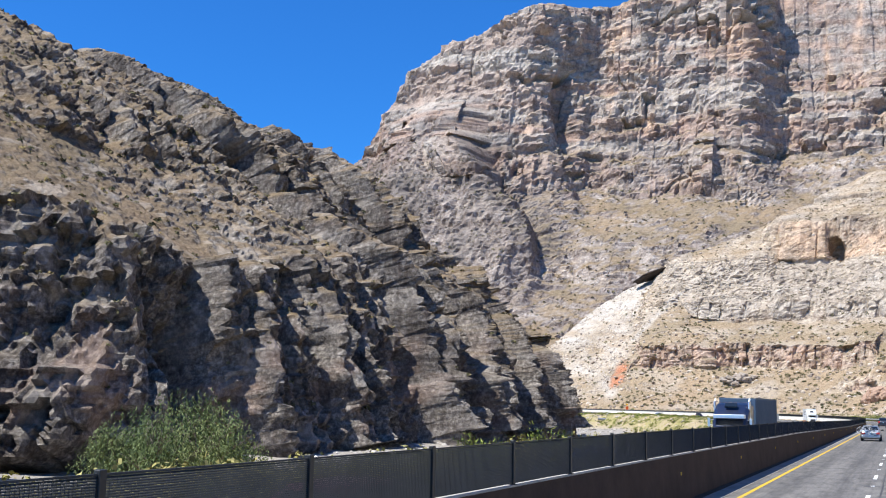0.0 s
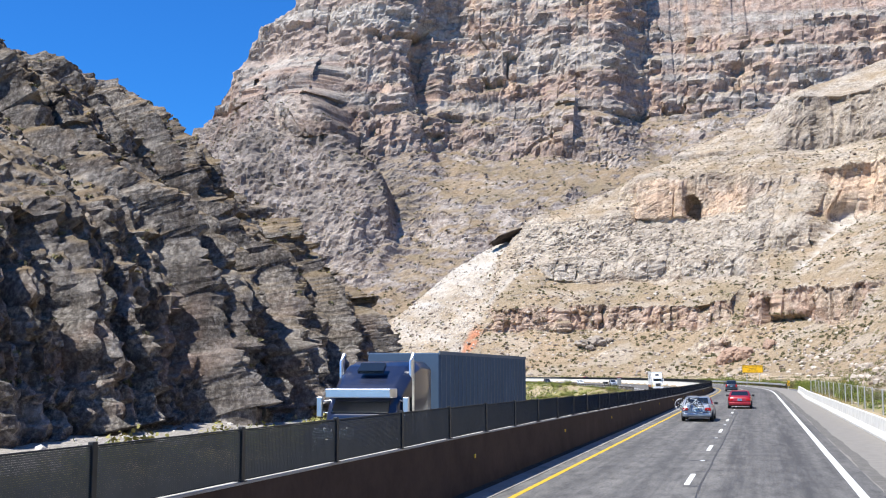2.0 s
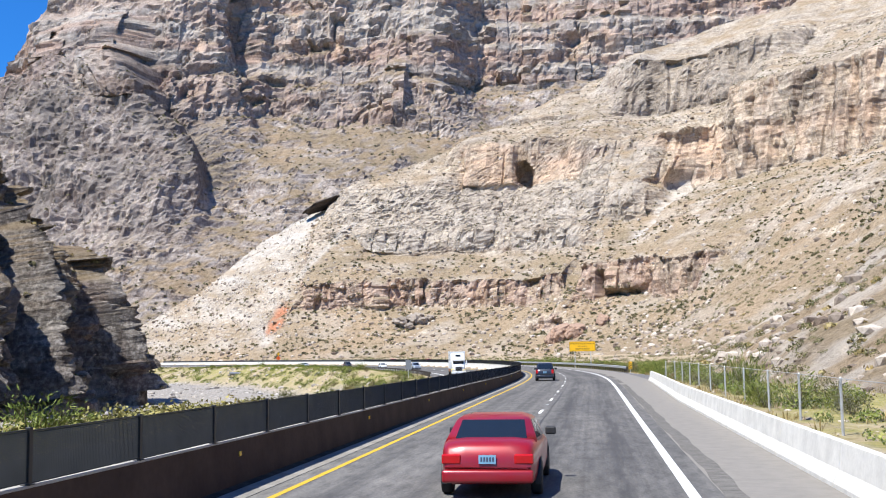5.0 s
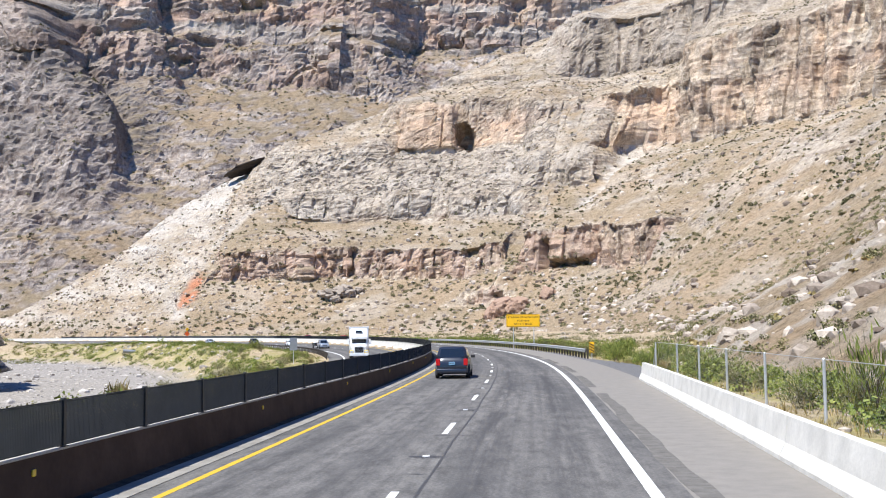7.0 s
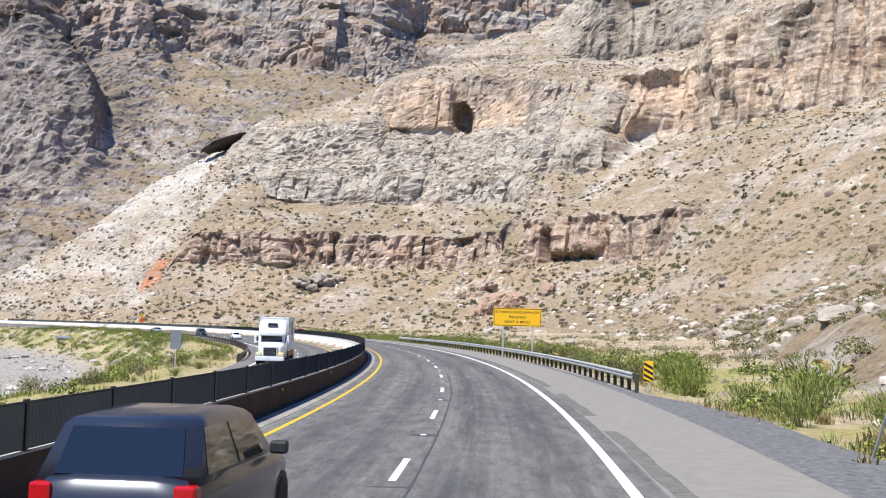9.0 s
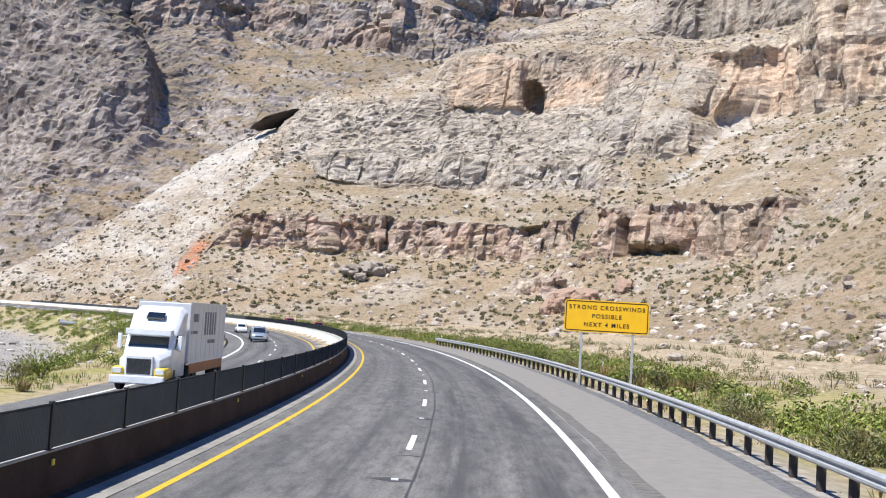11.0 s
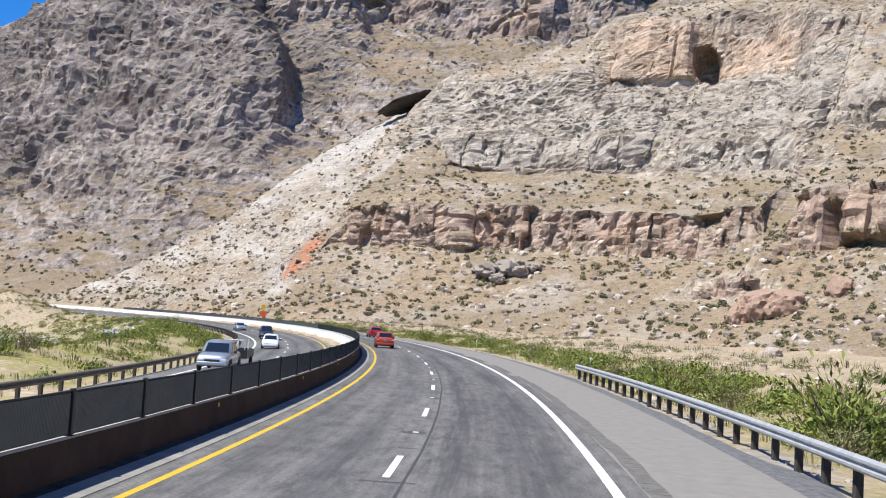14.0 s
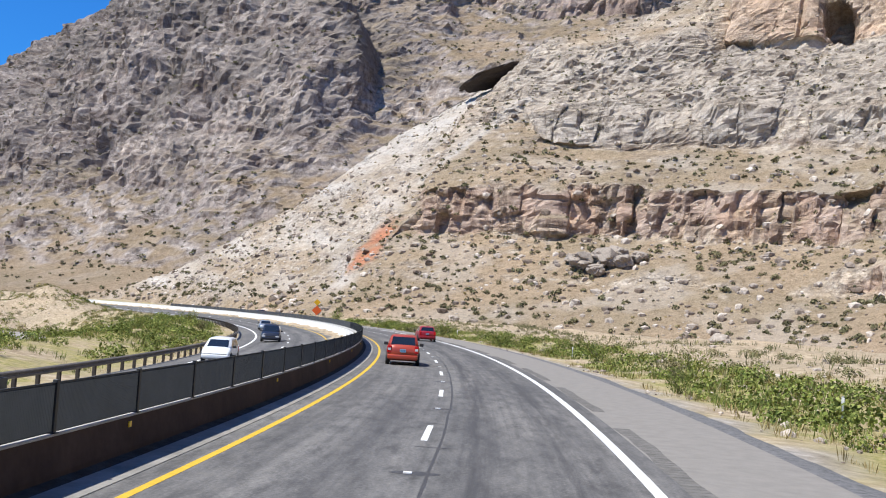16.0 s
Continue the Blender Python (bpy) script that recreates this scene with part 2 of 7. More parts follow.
WHITE_WALL = plain("whitened_concrete", (0.64, 0.625, 0.58), 0.85, 0, 0.14, 1.6, 0.008, spec=0.2)
RUMBLE = plain("dark_rumble_asphalt", (0.15, 0.141, 0.128), 0.9, 0, 0.25, 3.0, spec=0.2)
FENCE_METAL = plain("dark_expanded_metal", (0.054, 0.057, 0.059), 0.7, 0.2, 0.15, 2.0, spec=0.3)
CRACK = plain("black_crack_filler", (0.055, 0.054, 0.054), 0.6, 0, 0.2, 6.0)
STEEL = plain("galvanised_steel", (0.47, 0.48, 0.48), 0.5, 0.35, 0.15, 3.0)
# darker copy of the rail steel, with the shade of its back painted in
SHADED_STEEL = plain("shaded_brown_steel", (0.15, 0.135, 0.12), 0.7, 0.2, 0.25, 3.0)
DARK_POST = plain("dark_weathered_timber", (0.05, 0.042, 0.035), 0.9, 0, 0.3, 6.0, 0.01)
DARK_STEEL = plain("dark_painted_steel", (0.035, 0.037, 0.038), 0.5, 0.4, 0.2, 8.0)
SIGN_YELLOW = plain("yellow_sign_sheeting", (0.86, 0.48, 0.01), 0.45, 0, 0.05, 2.0)
BLACK_INK = plain("black_sign_ink", (0.012, 0.012, 0.012), 0.5, 0, 0.1, 4.0)
ORANGE_SIGN = plain("orange_sign_sheeting", (0.85, 0.13, 0.02), 0.5, 0, 0.05, 2.0)
GREY_SIGN = plain("bare_sign_back", (0.30, 0.31, 0.32), 0.45, 0.6, 0.1, 3.0)
REFLECTOR = plain("amber_reflector", (0.85, 0.55, 0.05), 0.25, 0, 0.05, 9.0)


# ---- mesh helpers ----
def sheet(name, grid, mat, smooth_shade=True, closed=False, parent=None, flip=False):
    """One mesh from a (rows, columns, 3) array."""
    rows, cols = grid.shape[:2]
    idx = np.arange(rows * cols).reshape(rows, cols)
    q = np.stack([idx[:-1, :-1], idx[:-1, 1:], idx[1:, 1:], idx[1:, :-1]], -1).reshape(-1, 4)
    if flip:
        q = q[:, ::-1]
    return raw_mesh(name, grid.reshape(-1, 3), q, mat, smooth_shade, parent)


def raw_mesh(name, verts, quads, mat, smooth_shade=False, parent=None):
    me = bpy.data.meshes.new(name)
    verts, quads = np.asarray(verts, np.float32), np.asarray(quads, np.int32)
    n, k = quads.shape
    me.vertices.add(len(verts))
    me.vertices.foreach_set("co", verts.ravel())
    me.loops.add(n * k)
    me.loops.foreach_set("vertex_index", quads.ravel())
    me.polygons.add(n)
    me.polygons.foreach_set("loop_start", np.arange(0, n * k, k, dtype=np.int32))
    me.polygons.foreach_set("use_smooth", np.full(n, smooth_shade))
    me.update(calc_edges=True)
    me.validate()
    if mat:
        me.materials.append(mat)
    ob = new(name, me)
    if parent:
        ob.parent = parent
    return ob


def add_attr(ob, name, values):
    a = ob.data.attributes.new(name, "FLOAT", "POINT")
    a.data.foreach_set("value", np.asarray(values, np.float32).ravel())


def part(name, bm, mat, parent=None, label="", smooth_shade=False):
    """Links a bmesh as one mesh object under a thing or a part."""
    me = bpy.data.meshes.new(name)
    bm.to_mesh(me)
    bm.free()
    if mat:
        me.materials.append(mat)
    if smooth_shade:
        me.polygons.foreach_set("use_smooth", np.ones(len(me.polygons), bool))
    ob = new(name, me)
    if parent:
        ob.parent = parent
    if label:
        tagged(ob, label)
    return ob


def box(bm, x0, x1, y0, y1, z0, z1, m=None):
    v = [bm.verts.new(p) for p in ((x0, y0, z0), (x1, y0, z0), (x1, y1, z0), (x0, y1, z0), (x0, y0, z1), (x1, y0, z1), (x1, y1, z1), (x0, y1, z1))]
    if m is not None:
        for q in v:
            q.co = m @ q.co
    for f in ((3, 2, 1, 0), (4, 5, 6, 7), (0, 1, 5, 4), (1, 2, 6, 5), (2, 3, 7, 6), (3, 0, 4, 7)):
        bm.faces.new([v[i] for i in f])
    return v


def bevelled(bm, width=0.02, segments=2):
    bmesh.ops.bevel(bm, geom=list(bm.edges), offset=width, segments=segments, affect="EDGES", profile=0.5)
    return bm


def tube(bm, points, radius, sides=8, ends=True):
    """A round bar along points; radius may be a list."""
    points = [Vector(p) for p in points]
    rad = radius if isinstance(radius, (list, tuple)) else [radius] * len(points)
    rings = []
    for i, p in enumerate(points):
        d = (points[min(i + 1, len(points) - 1)] - points[max(i - 1, 0)]).normalized()
        a = d.orthogonal().normalized()
        if abs(d.z) < 0.9:
            a = d.cross(Vector((0, 0, 1))).normalized()
        b = d.cross(a)
        rings.append([bm.verts.new(p + (a * math.cos(2 * math.pi * k / sides) + b * math.sin(2 * math.pi * k / sides)) * rad[i]) for k in range(sides)])
    for r0, r1 in zip(rings, rings[1:]):
        for k in range(sides):
            bm.faces.new((r0[k], r0[(k + 1) % sides], r1[(k + 1) % sides], r1[k]))
    if ends:
        bm.faces.new(rings[0][::-1])
        bm.faces.new(rings[-1])
    return bm


def sweep(profile, s0, s1, step=3.0, base_o=0.0, z=0.0, closed=False):
    """(rows, columns, 3) array: a profile of (o, z) carried along the road."""
    ss = np.linspace(s0, s1, max(2, int(abs(s1 - s0) / step) + 1))
    pr = list(profile) + ([profile[0]] if closed else [])
    g = np.zeros((len(ss), len(pr), 3))
    for k, (o, h) in enumerate(pr):
        oo = np.interp(ss, *base_o) if isinstance(base_o, tuple) else base_o
        x, y = road(ss, oo + o)
        g[:, k, 0], g[:, k, 1], g[:, k, 2] = x, y, (z(ss, oo + o) if callable(z) else z) + h
    return g


def solid_sweep(name, profile, s0, s1, mat, step=3.0, base_o=0.0, z=0.0, parent=None, smooth_shade=False):
    """A closed bar of that profile along the road, with end caps."""
    g = sweep(profile, s0, s1, step, base_o, z)
    rows, cols = g.shape[:2]
    idx = np.arange(rows * cols).reshape(rows, cols)
    nxt = np.roll(idx, -1, axis=1)
    q = np.stack([idx[:-1], nxt[:-1], nxt[1:], idx[1:]], -1).reshape(-1, 4)
    bm = bmesh.new()
    vs = [bm.verts.new(p) for p in g.reshape(-1, 3)]
    for f in q:
        bm.faces.new([vs[i] for i in f])
    bm.faces.new([vs[i] for i in idx[0][::-1]])
    bm.faces.new([vs[i] for i in idx[-1]])
    bmesh.ops.recalc_face_normals(bm, faces=bm.faces)
    return part(name, bm, mat, parent, "", smooth_shade)


def empty(name, m=None):
    ob = new(name)
    ob.empty_display_size = 0.3
    if m is not None:
        ob.matrix_basis = m
    return ob

# ---- ground ----
def ground_height(x, y):
    s, o = road_coords(x, y)
    z = np.full(len(x), -0.12)
    # fill slope down to the dry river on the inside of the bend
    shift = -3 * smooth(-120, -185, s)
    river = (-6.2 - 3.6 * smooth(-40, -115, s)) * smooth(-20.0, -46.0, o - shift) * smooth(560, 380, s)
    z = np.where(o < -6.2, opposite_z(s, o) - 0.14, z) + river
    wash = np.stack([x * 0.03, y * 0.03, x * 0], 1)
    z += fbm(wash, 4) * 1.1 * smooth(-24, -44, o) + fbm(wash * 9, 3) * 0.22 * smooth(-20, -30, o)
    # rough verge that rises to the hillside on the outside of the bend
    rise = smooth(9.8, 30, o)
    z += rise * (1.2 + fbm(wash * 1.7, 4) * 0.9) + smooth(8.6, 11, o) * fbm(wash * 12, 3) * 0.14 - 0.35 * hump(o, 13.0, 5.0)
    # earth bank beyond the far end of the inner verge
    r = np.hypot((x + 222) / 46, (y - 556) / 30)
    z += 4.2 * smooth(1, 0.15, r) * (1 + 0.5 * fbm(np.stack([x * 0.06, y * 0.06, x * 0], 1), 4))
    z += 2.2 * hump(o, -29, 10) * smooth(70, 110, s) * smooth(360, 260, s)
    z += 3.9 * hump(o, -32, 13) * smooth(375, 425, s) * (1 + 0.3 * fbm(wash * 2, 3))
    z += 0.25 * hump(o, -22.5, 4.0) * smooth(-95, -130, s)
    flat = (o > -18.5) & (o < 9.2)
    z[flat & (o > -6)] = -0.12
    low = flat & (o <= -6)
    z[low] = opposite_z(s[low], o[low]) - 0.14
    return z, s, o


def stretched(lo, hi, step, far):
    mid = np.arange(lo, hi, step)
    out = np.geomspace(step, far, 26)
    return np.concatenate([lo - np.cumsum(out)[::-1], mid, hi + np.cumsum(out)])


gx, gy = stretched(-260, 90, 2.2, 520), stretched(-110, 640, 2.6, 520)
GX, GY = np.meshgrid(gx, gy)
gz, gs, go = ground_height(GX.ravel(), GY.ravel())
far_off = np.maximum(np.abs(GX.ravel() + 80), np.abs(GY.ravel() - 260))
gz = np.where(far_off > 700, np.minimum(gz, 0), gz)
ground = sheet("ground", np.stack([GX, GY, gz.reshape(GX.shape)], -1), None)
gm, gt, gb = material("desert_ground", 0.95)
g_fine, g_big = noise_tex(gt, 1.6, 8, 0.72), noise_tex(gt, 0.06, 5, 0.6)
g_soil = ramp(gt, g_fine, [(0.3, (0.20, 0.15, 0.095)), (0.5, (0.36, 0.29, 0.20)), (0.7, (0.55, 0.47, 0.36))])
g_grass = ramp(gt, noise_tex(gt, 2.6, 8, 0.75), [(0.3, (0.10, 0.115, 0.035)), (0.5, (0.27, 0.24, 0.09)), (0.7, (0.46, 0.38, 0.20))])
gc = mix(gt, g_soil, ramp(gt, g_big, [(0.35, (0.8, 0.8, 0.78)), (0.65, (1.15, 1.1, 1.05))]), 0.8, "MULTIPLY")
gc = mix(gt, gc, g_grass, math_node(gt, "MULTIPLY", attr(gt, "verge"), ramp(gt, noise_tex(gt, 0.16, 4, 0.6), [(0.38, (0, 0, 0)), (0.55, (1, 1, 1))])))
gc = mix(gt, gc, mix(gt, ramp(gt, g_fine, [(0.3, (0.15, 0.142, 0.135)), (0.5, (0.265, 0.25, 0.235)), (0.72, (0.43, 0.41, 0.385))]), g_soil, 0.15), attr(gt, "gravel"))
gt.links.new(gc, gb.inputs["Base Color"])
bump(gt, gb, g_fine, 0.9, 0.12)
gb.inputs["Specular IOR Level"].default_value = 0.1
ground.data.materials.append(gm)
add_attr(ground, "verge", smooth(8.5, 11, go) * smooth(24, 17, go) + smooth(-17.5, -19, go) * smooth(-48, -30, go) * smooth(400, 340, gs))
add_attr(ground, "gravel", np.maximum(smooth(-27, -36, go + 9 * smooth(70, 110, gs)), smooth(7.2, 7.6, go) * smooth(9.6, 8.8, go)) * smooth(390, 350, gs))
tagged(ground, "dry desert ground with pale river gravel and scrubby verges", "ground", kind="structure")


# ---- rock sheets: columns from a foot line up a profile, evenly spaced along the slope ----
def column_sheet(foot, inward, profiles, rows):
    """foot, inward: (n, 2); profiles: list of n (d, z) polylines. Returns (rows, n, 3)."""
    n = len(foot)
    g = np.zeros((rows, n, 3))
    for k in range(n):
        d, z = profiles[k]
        arc = np.concatenate([[0], np.cumsum(np.hypot(np.diff(d), np.diff(z)))])
        a = np.linspace(0, arc[-1], rows)
        dd, zz = np.interp(a, arc, d), np.interp(a, arc, z)
        g[:, k, 0] = foot[k, 0] + inward[k, 0] * dd
        g[:, k, 1] = foot[k, 1] + inward[k, 1] * dd
        g[:, k, 2] = zz
    return g


def curve_through(points, step):
    """Smooth plan line through a few points, at even steps."""
    p = np.array(points, float)
    a = np.concatenate([[0], np.cumsum(np.hypot(*np.diff(p[:, :2], axis=0).T))])
    u = np.arange(0, a[-1], step)
    fine = np.stack([np.interp(u, a, p[:, k]) for k in range(p.shape[1])], 1)
    w = max(1, int(22 / step))
    ker = np.hanning(2 * w + 3)[1:-1]
    ker /= ker.sum()
    pad = np.concatenate([np.repeat(fine[:1], w, 0), fine, np.repeat(fine[-1:], w, 0)])
    return np.stack([np.convolve(pad[:, k], ker, "valid") for k in range(p.shape[1])], 1)


def normals_of(g):
    du, dv = np.gradient(g, axis=1), np.gradient(g, axis=0)
    n = np.cross(du, dv)
    return n / np.maximum(np.linalg.norm(n, axis=-1, keepdims=True), 1e-9)


def steepness(g):
    return 1 - np.abs(normals_of(g)[..., 2])


def ledges(p, h, seed=0.0):
    """Beds that each lean out to a lip and then step back, 0 to 1, patchy along their length."""
    q = (p[:, 2] + 3.5 * h * 0.3 * fbm(p * np.array([0.02, 0.02, 0.004]) + seed, 3)) / h
    k = np.floor(q)
    on = smooth(-0.15, 0.3, perlin(np.stack([p[:, 0] * 0.045, p[:, 1] * 0.045, k * 3.7 + seed], 1)))
    return (q - k) ** 1.5 * on


def column_blocks(p, cell):
    """Blocky joints: each cell of rock stands a little in or out, 0 to 1."""
    q = np.floor(p / cell + 0.35 * np.stack([fbm(p / cell * 0.7, 2), fbm(p / cell * 0.7 + 40, 2), fbm(p / cell * 0.7 + 80, 2)], 1)).astype(int) & 255
    return _perm[_perm[_perm[q[:, 0]] + q[:, 1]] + q[:, 2]] / 255.0


# near hillside on the outside of the bend: plan x, y and the way into the slope
A_LINE = curve_through([(-420, 650, -0.25, 1), (-300, 590, -0.12, 1), (-210, 566, 0, 1), (-127, 556, 0.02, 1), (-60, 545, 0.08, 1), (-12, 536, 0.2, 1), (14, 512, 0.45, 0.9),
                        (34, 470, 0.75, 0.66), (44, 420, 0.9, 0.44), (46, 360, 0.96, 0.25), (38, 300, 0.98, 0.12), (28, 240, 1, 0), (22.5, 190, 1, 0), (20.5, 130, 1, 0), (20.5, 90, 1, 0), (20.5, -30, 1, 0)], 0.6)
A_LINE[:, 2:] /= np.linalg.norm(A_LINE[:, 2:], axis=1)[:, None]
_mid = A_LINE[:, :2] + 80 * A_LINE[:, 2:]
_arc = np.concatenate([[0], np.cumsum(np.hypot(*np.diff(_mid, axis=0).T))])
A_STEP = 1.2
A_LINE = np.stack([np.interp(np.arange(0, _arc[-1], A_STEP), _arc, A_LINE[:, k]) for k in range(4)], 1)
# past the bend the foot follows the outer side of the road
A_LINE[:, 1] += np.interp(A_LINE[:, 0], [-420, -300, -246, -211, -177, -145, -127, -112], [92, 96, 82, 66, 42, 21, 7, 0])
A_FOOT, A_IN = A_LINE[:, :2], A_LINE[:, 2:] / np.linalg.norm(A_LINE[:, 2:], axis=1)[:, None]


# u: metres along the slope from its far left end; z: height
def span(v, lo, hi, soft):
    return smooth(lo - soft, lo + soft, v) * smooth(hi + soft, hi - soft, v)


def wave(u, period, seed):
    return fbm(np.stack([u / period, u * 0 + seed, u * 0], 1), 3)


# cliffs of the hillside: u from, to, foot, head, extra steepness
HILL_CLIFFS = [(341, 490, 26, 39, 6.0), (500, 590, 25, 42, 5.0), (368, 500, 55, 66, 1.7), (414, 457, 97, 126, 3.6), (449, 482, 98, 124, 2.4), (476, 510, 97, 121, 3.6),
               (486, 520, 72, 94, 3.2), (503, 538, 92, 122, 2.8), (528, 680, 92, 140, 5.0), (484, 538, 150, 188, 5.0), (474, 508, 12, 20, 2.4), (580, 700, 168, 196, 2.0)]


def hill_profiles():
    out = []
    zs = np.arange(0.0, 260.0, 1.0)
    us = np.arange(len(A_FOOT)) * A_STEP
    wobs = [2.8 * wave(us, 26.0, k * 3.3) + 1.5 * wave(us, 7.0, k * 5.1 + 2) for k in range(len(HILL_CLIFFS))]
    for k, (fx, fy) in enumerate(A_FOOT):
        u = us[k]
        flank = float(smooth(-70, -118, np.array(fx)))
        right = float(smooth(500, 440, np.array(fy))) if fx > 0 else 0.0
        near = float(smooth(300, 200, np.array(fy))) if fx > 0 else 0.0
        top = float(np.interp(fx, [-420, -300, -260, -235, -205, -187, -175, -163, -151, -140, -127, -108, -60, -10, 14], [0.5, 0.5, 5, 13, 30, 45, 55, 66, 77, 86, 93, 104, 122, 178, 228])) if fy > 500 else 235.0
        slope = np.full(len(zs), 0.74 - 0.06 * flank - 0.12 * near)
        slope[:12] = 0.42 + 0.24 * flank + 0.12 * near
        slope += 0.45 * span(zs, 68, 98, 4) * float(span(np.array(u), 350, 490, 14)) - 0.12 * span(zs, 118, 146, 5)
        run, comp = 1 / slope, np.zeros(len(zs))
        for (u0, u1, z0, z1, add), wob in zip(HILL_CLIFFS, wobs):
            inside = float(span(np.array(u), u0, u1, 3.0 + 0.3 * max(0, z1 - z0 - 12))) * (0.72 + 0.28 * min(1, max(-1, 2.2 * math.sin(u * 0.19 + z0) * math.sin(u * 0.047 + z1))))
            face = inside * span(zs, z0 + wob[k], z1 + wob[k], 1.0)
            # benches above and below a cliff make up for its steepness
            lost = (1 / slope - 1 / (slope + add * face)).sum()
            reach = 9 + 0.5 * (z1 - z0)
            bench = span(zs, z0 - 0.6 * reach, z1 + reach, 4.0) * (1 - span(zs, z0 + wob[k] - 1, z1 + wob[k] + 1, 1.0))
            comp += 0.85 * lost * bench / max(bench.sum(), 1e-6)
            slope += add * face
        run = 1 / slope + comp
        d = np.concatenate([[0], np.cumsum(run[:-1])])
        keep = zs <= top
        d, z = d[keep], zs[keep]
        d = np.concatenate([d, d[-1] + np.array([6.0, 40.0, 160.0])])
        z = np.concatenate([z, z[-1] - np.array([0.5, 14.0, 80.0])])
        out.append((np.concatenate([[-8.0], d]), np.concatenate([[-3.0], z])))
    return out


def rock_attrs(ob, g, **extra):
    st = steepness(g).ravel()
    p = g.reshape(-1, 3)
    n = fbm(p * 0.09, 3)
    none = np.zeros(len(p))
    talus = smooth(0.46, 0.2, st + 0.16 * n)
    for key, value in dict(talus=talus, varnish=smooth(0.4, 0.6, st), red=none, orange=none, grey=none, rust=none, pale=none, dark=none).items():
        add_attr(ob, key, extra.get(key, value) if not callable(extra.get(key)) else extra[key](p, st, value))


def joints(u, z, wide, period, seed, lean=0.0):
    """1 along upright clefts of uneven spacing, else 0."""
    q = np.stack([(u + lean * z) / period, z * 0.012, u * 0 + seed], 1)
    return smooth(wide, 0.0, np.abs(perlin(q) + 0.25 * perlin(q * 4.1)))


def courses(u, z, h, w, seed):
    """Squared blocks in level courses, each standing in or out by its own amount, 0 to 1; and the gaps between them."""
    zz = z / h + 0.5 * wave(u, 30.0, seed)
    row = np.floor(zz)
    uu = u / w + _perm[row.astype(int) & 255] * 0.37 + 0.25 * perlin(np.stack([u / w * 0.6, row * 1.7, u * 0 + seed], 1))
    col = np.floor(uu)
    val = _perm[_perm[(col.astype(int) + int(seed * 7)) & 255] + (row.astype(int) & 255)] / 255.0
    edge = np.minimum(np.minimum(uu - col, 1 - (uu - col)) * w, np.minimum(zz - row, 1 - (zz - row)) * h)
    return val, smooth(0.45, 0.0, edge)


gA = column_sheet(A_FOOT, A_IN, hill_profiles(), 405)
pA = gA.reshape(-1, 3)
uA, zA = np.tile(np.arange(len(A_FOOT)) * A_STEP, gA.shape[0]), pA[:, 2]
stA = steepness(gA).ravel()
cliff = smooth(0.36, 0.6, stA)
slabs = span(zA, 66, 100, 5) * span(uA, 345, 490, 14) * (1 - cliff)
rise = np.maximum(smooth(1, 14, zA), smooth(0.2, 4, zA) * smooth(330, 270, pA[:, 1]) * 0.8)
moveA = fbm(pA * np.array([0.012, 0.012, 0.008]), 4) * 9 * rise
moveA += (ridged(pA * np.array([0.06, 0.06, 0.03]), 4) - 0.9) * (1.0 + 1.4 * slabs) * rise
moveA += fbm(pA * 0.3, 4) * (0.75 - 0.3 * cliff + 0.5 * slabs) * rise
b1, e1 = courses(uA, zA, 5.2, 7.5, 1.0)
b2, e2 = courses(uA, zA, 2.3, 3.4, 2.0)
moveA += ((b1 - 0.5) * 2.2 + (b2 - 0.5) * 0.9 - 0.9 * e1 - 0.4 * e2) * cliff * rise * (1 - 0.5 * smooth(84, 92, zA))
moveA += ((b2 - 0.5) * 0.5 * smooth(0.3, 0.7, b1)) * (1 - cliff) * rise * smooth(40, 70, zA)
moveA -= (2.4 * joints(uA, zA, 0.10, 19.0, 1.5) + 1.2 * joints(uA, zA, 0.14, 6.5, 7.5, 0.08)) * cliff * rise
shelf = smooth(-0.1, 0.35, fbm(np.stack([uA * 0.012, zA * 0.05, uA * 0 + 6], 1), 3))
moveA += (ledges(pA, 7.5, 4) * 1.6 + ledges(pA, 3.1) * 1.3 + ledges(pA, 1.7, 9) * 0.6) * rise * shelf * smooth(14, 50, zA) * (1 - 0.7 * cliff) * (0.15 + 0.85 * smooth(325, 345, uA)) * (1 - 0.9 * smooth(360, 290, pA[:, 1])) * (1 + 0.8 * smooth(112, 125, zA))
moveA += fbm(pA * 0.7 + 3, 3) * 0.7 * smooth(360, 290, pA[:, 1]) * rise
nzA = fbm(pA * 0.05, 3)
fineA = fbm(pA * np.array([0.11, 0.11, 0.16]) + 9, 3)
moveA += ((column_blocks(pA, np.array([3.4, 3.4, 2.6])) - 0.5) * 1.9 + (column_blocks(pA + 5, np.array([6.5, 6.5, 4.5])) - 0.5) * 2.2) * (slabs + 0.25 * cliff) * rise
# tall fluted faces high up, tilted grey slabs below the tower
fluted = smooth(84, 92, zA) * cliff * smooth(470, 490, uA)
moveA += (ridged(np.stack([uA * 0.13, uA * 0, zA * 0.012], 1), 3) - 0.9) * 5.0 * fluted
moveA += (ridged(np.stack([(uA - 0.5 * zA) * 0.11, uA * 0 + 3, (zA + 0.4 * uA) * 0.035], 1), 3) - 0.9) * 1.6 * slabs
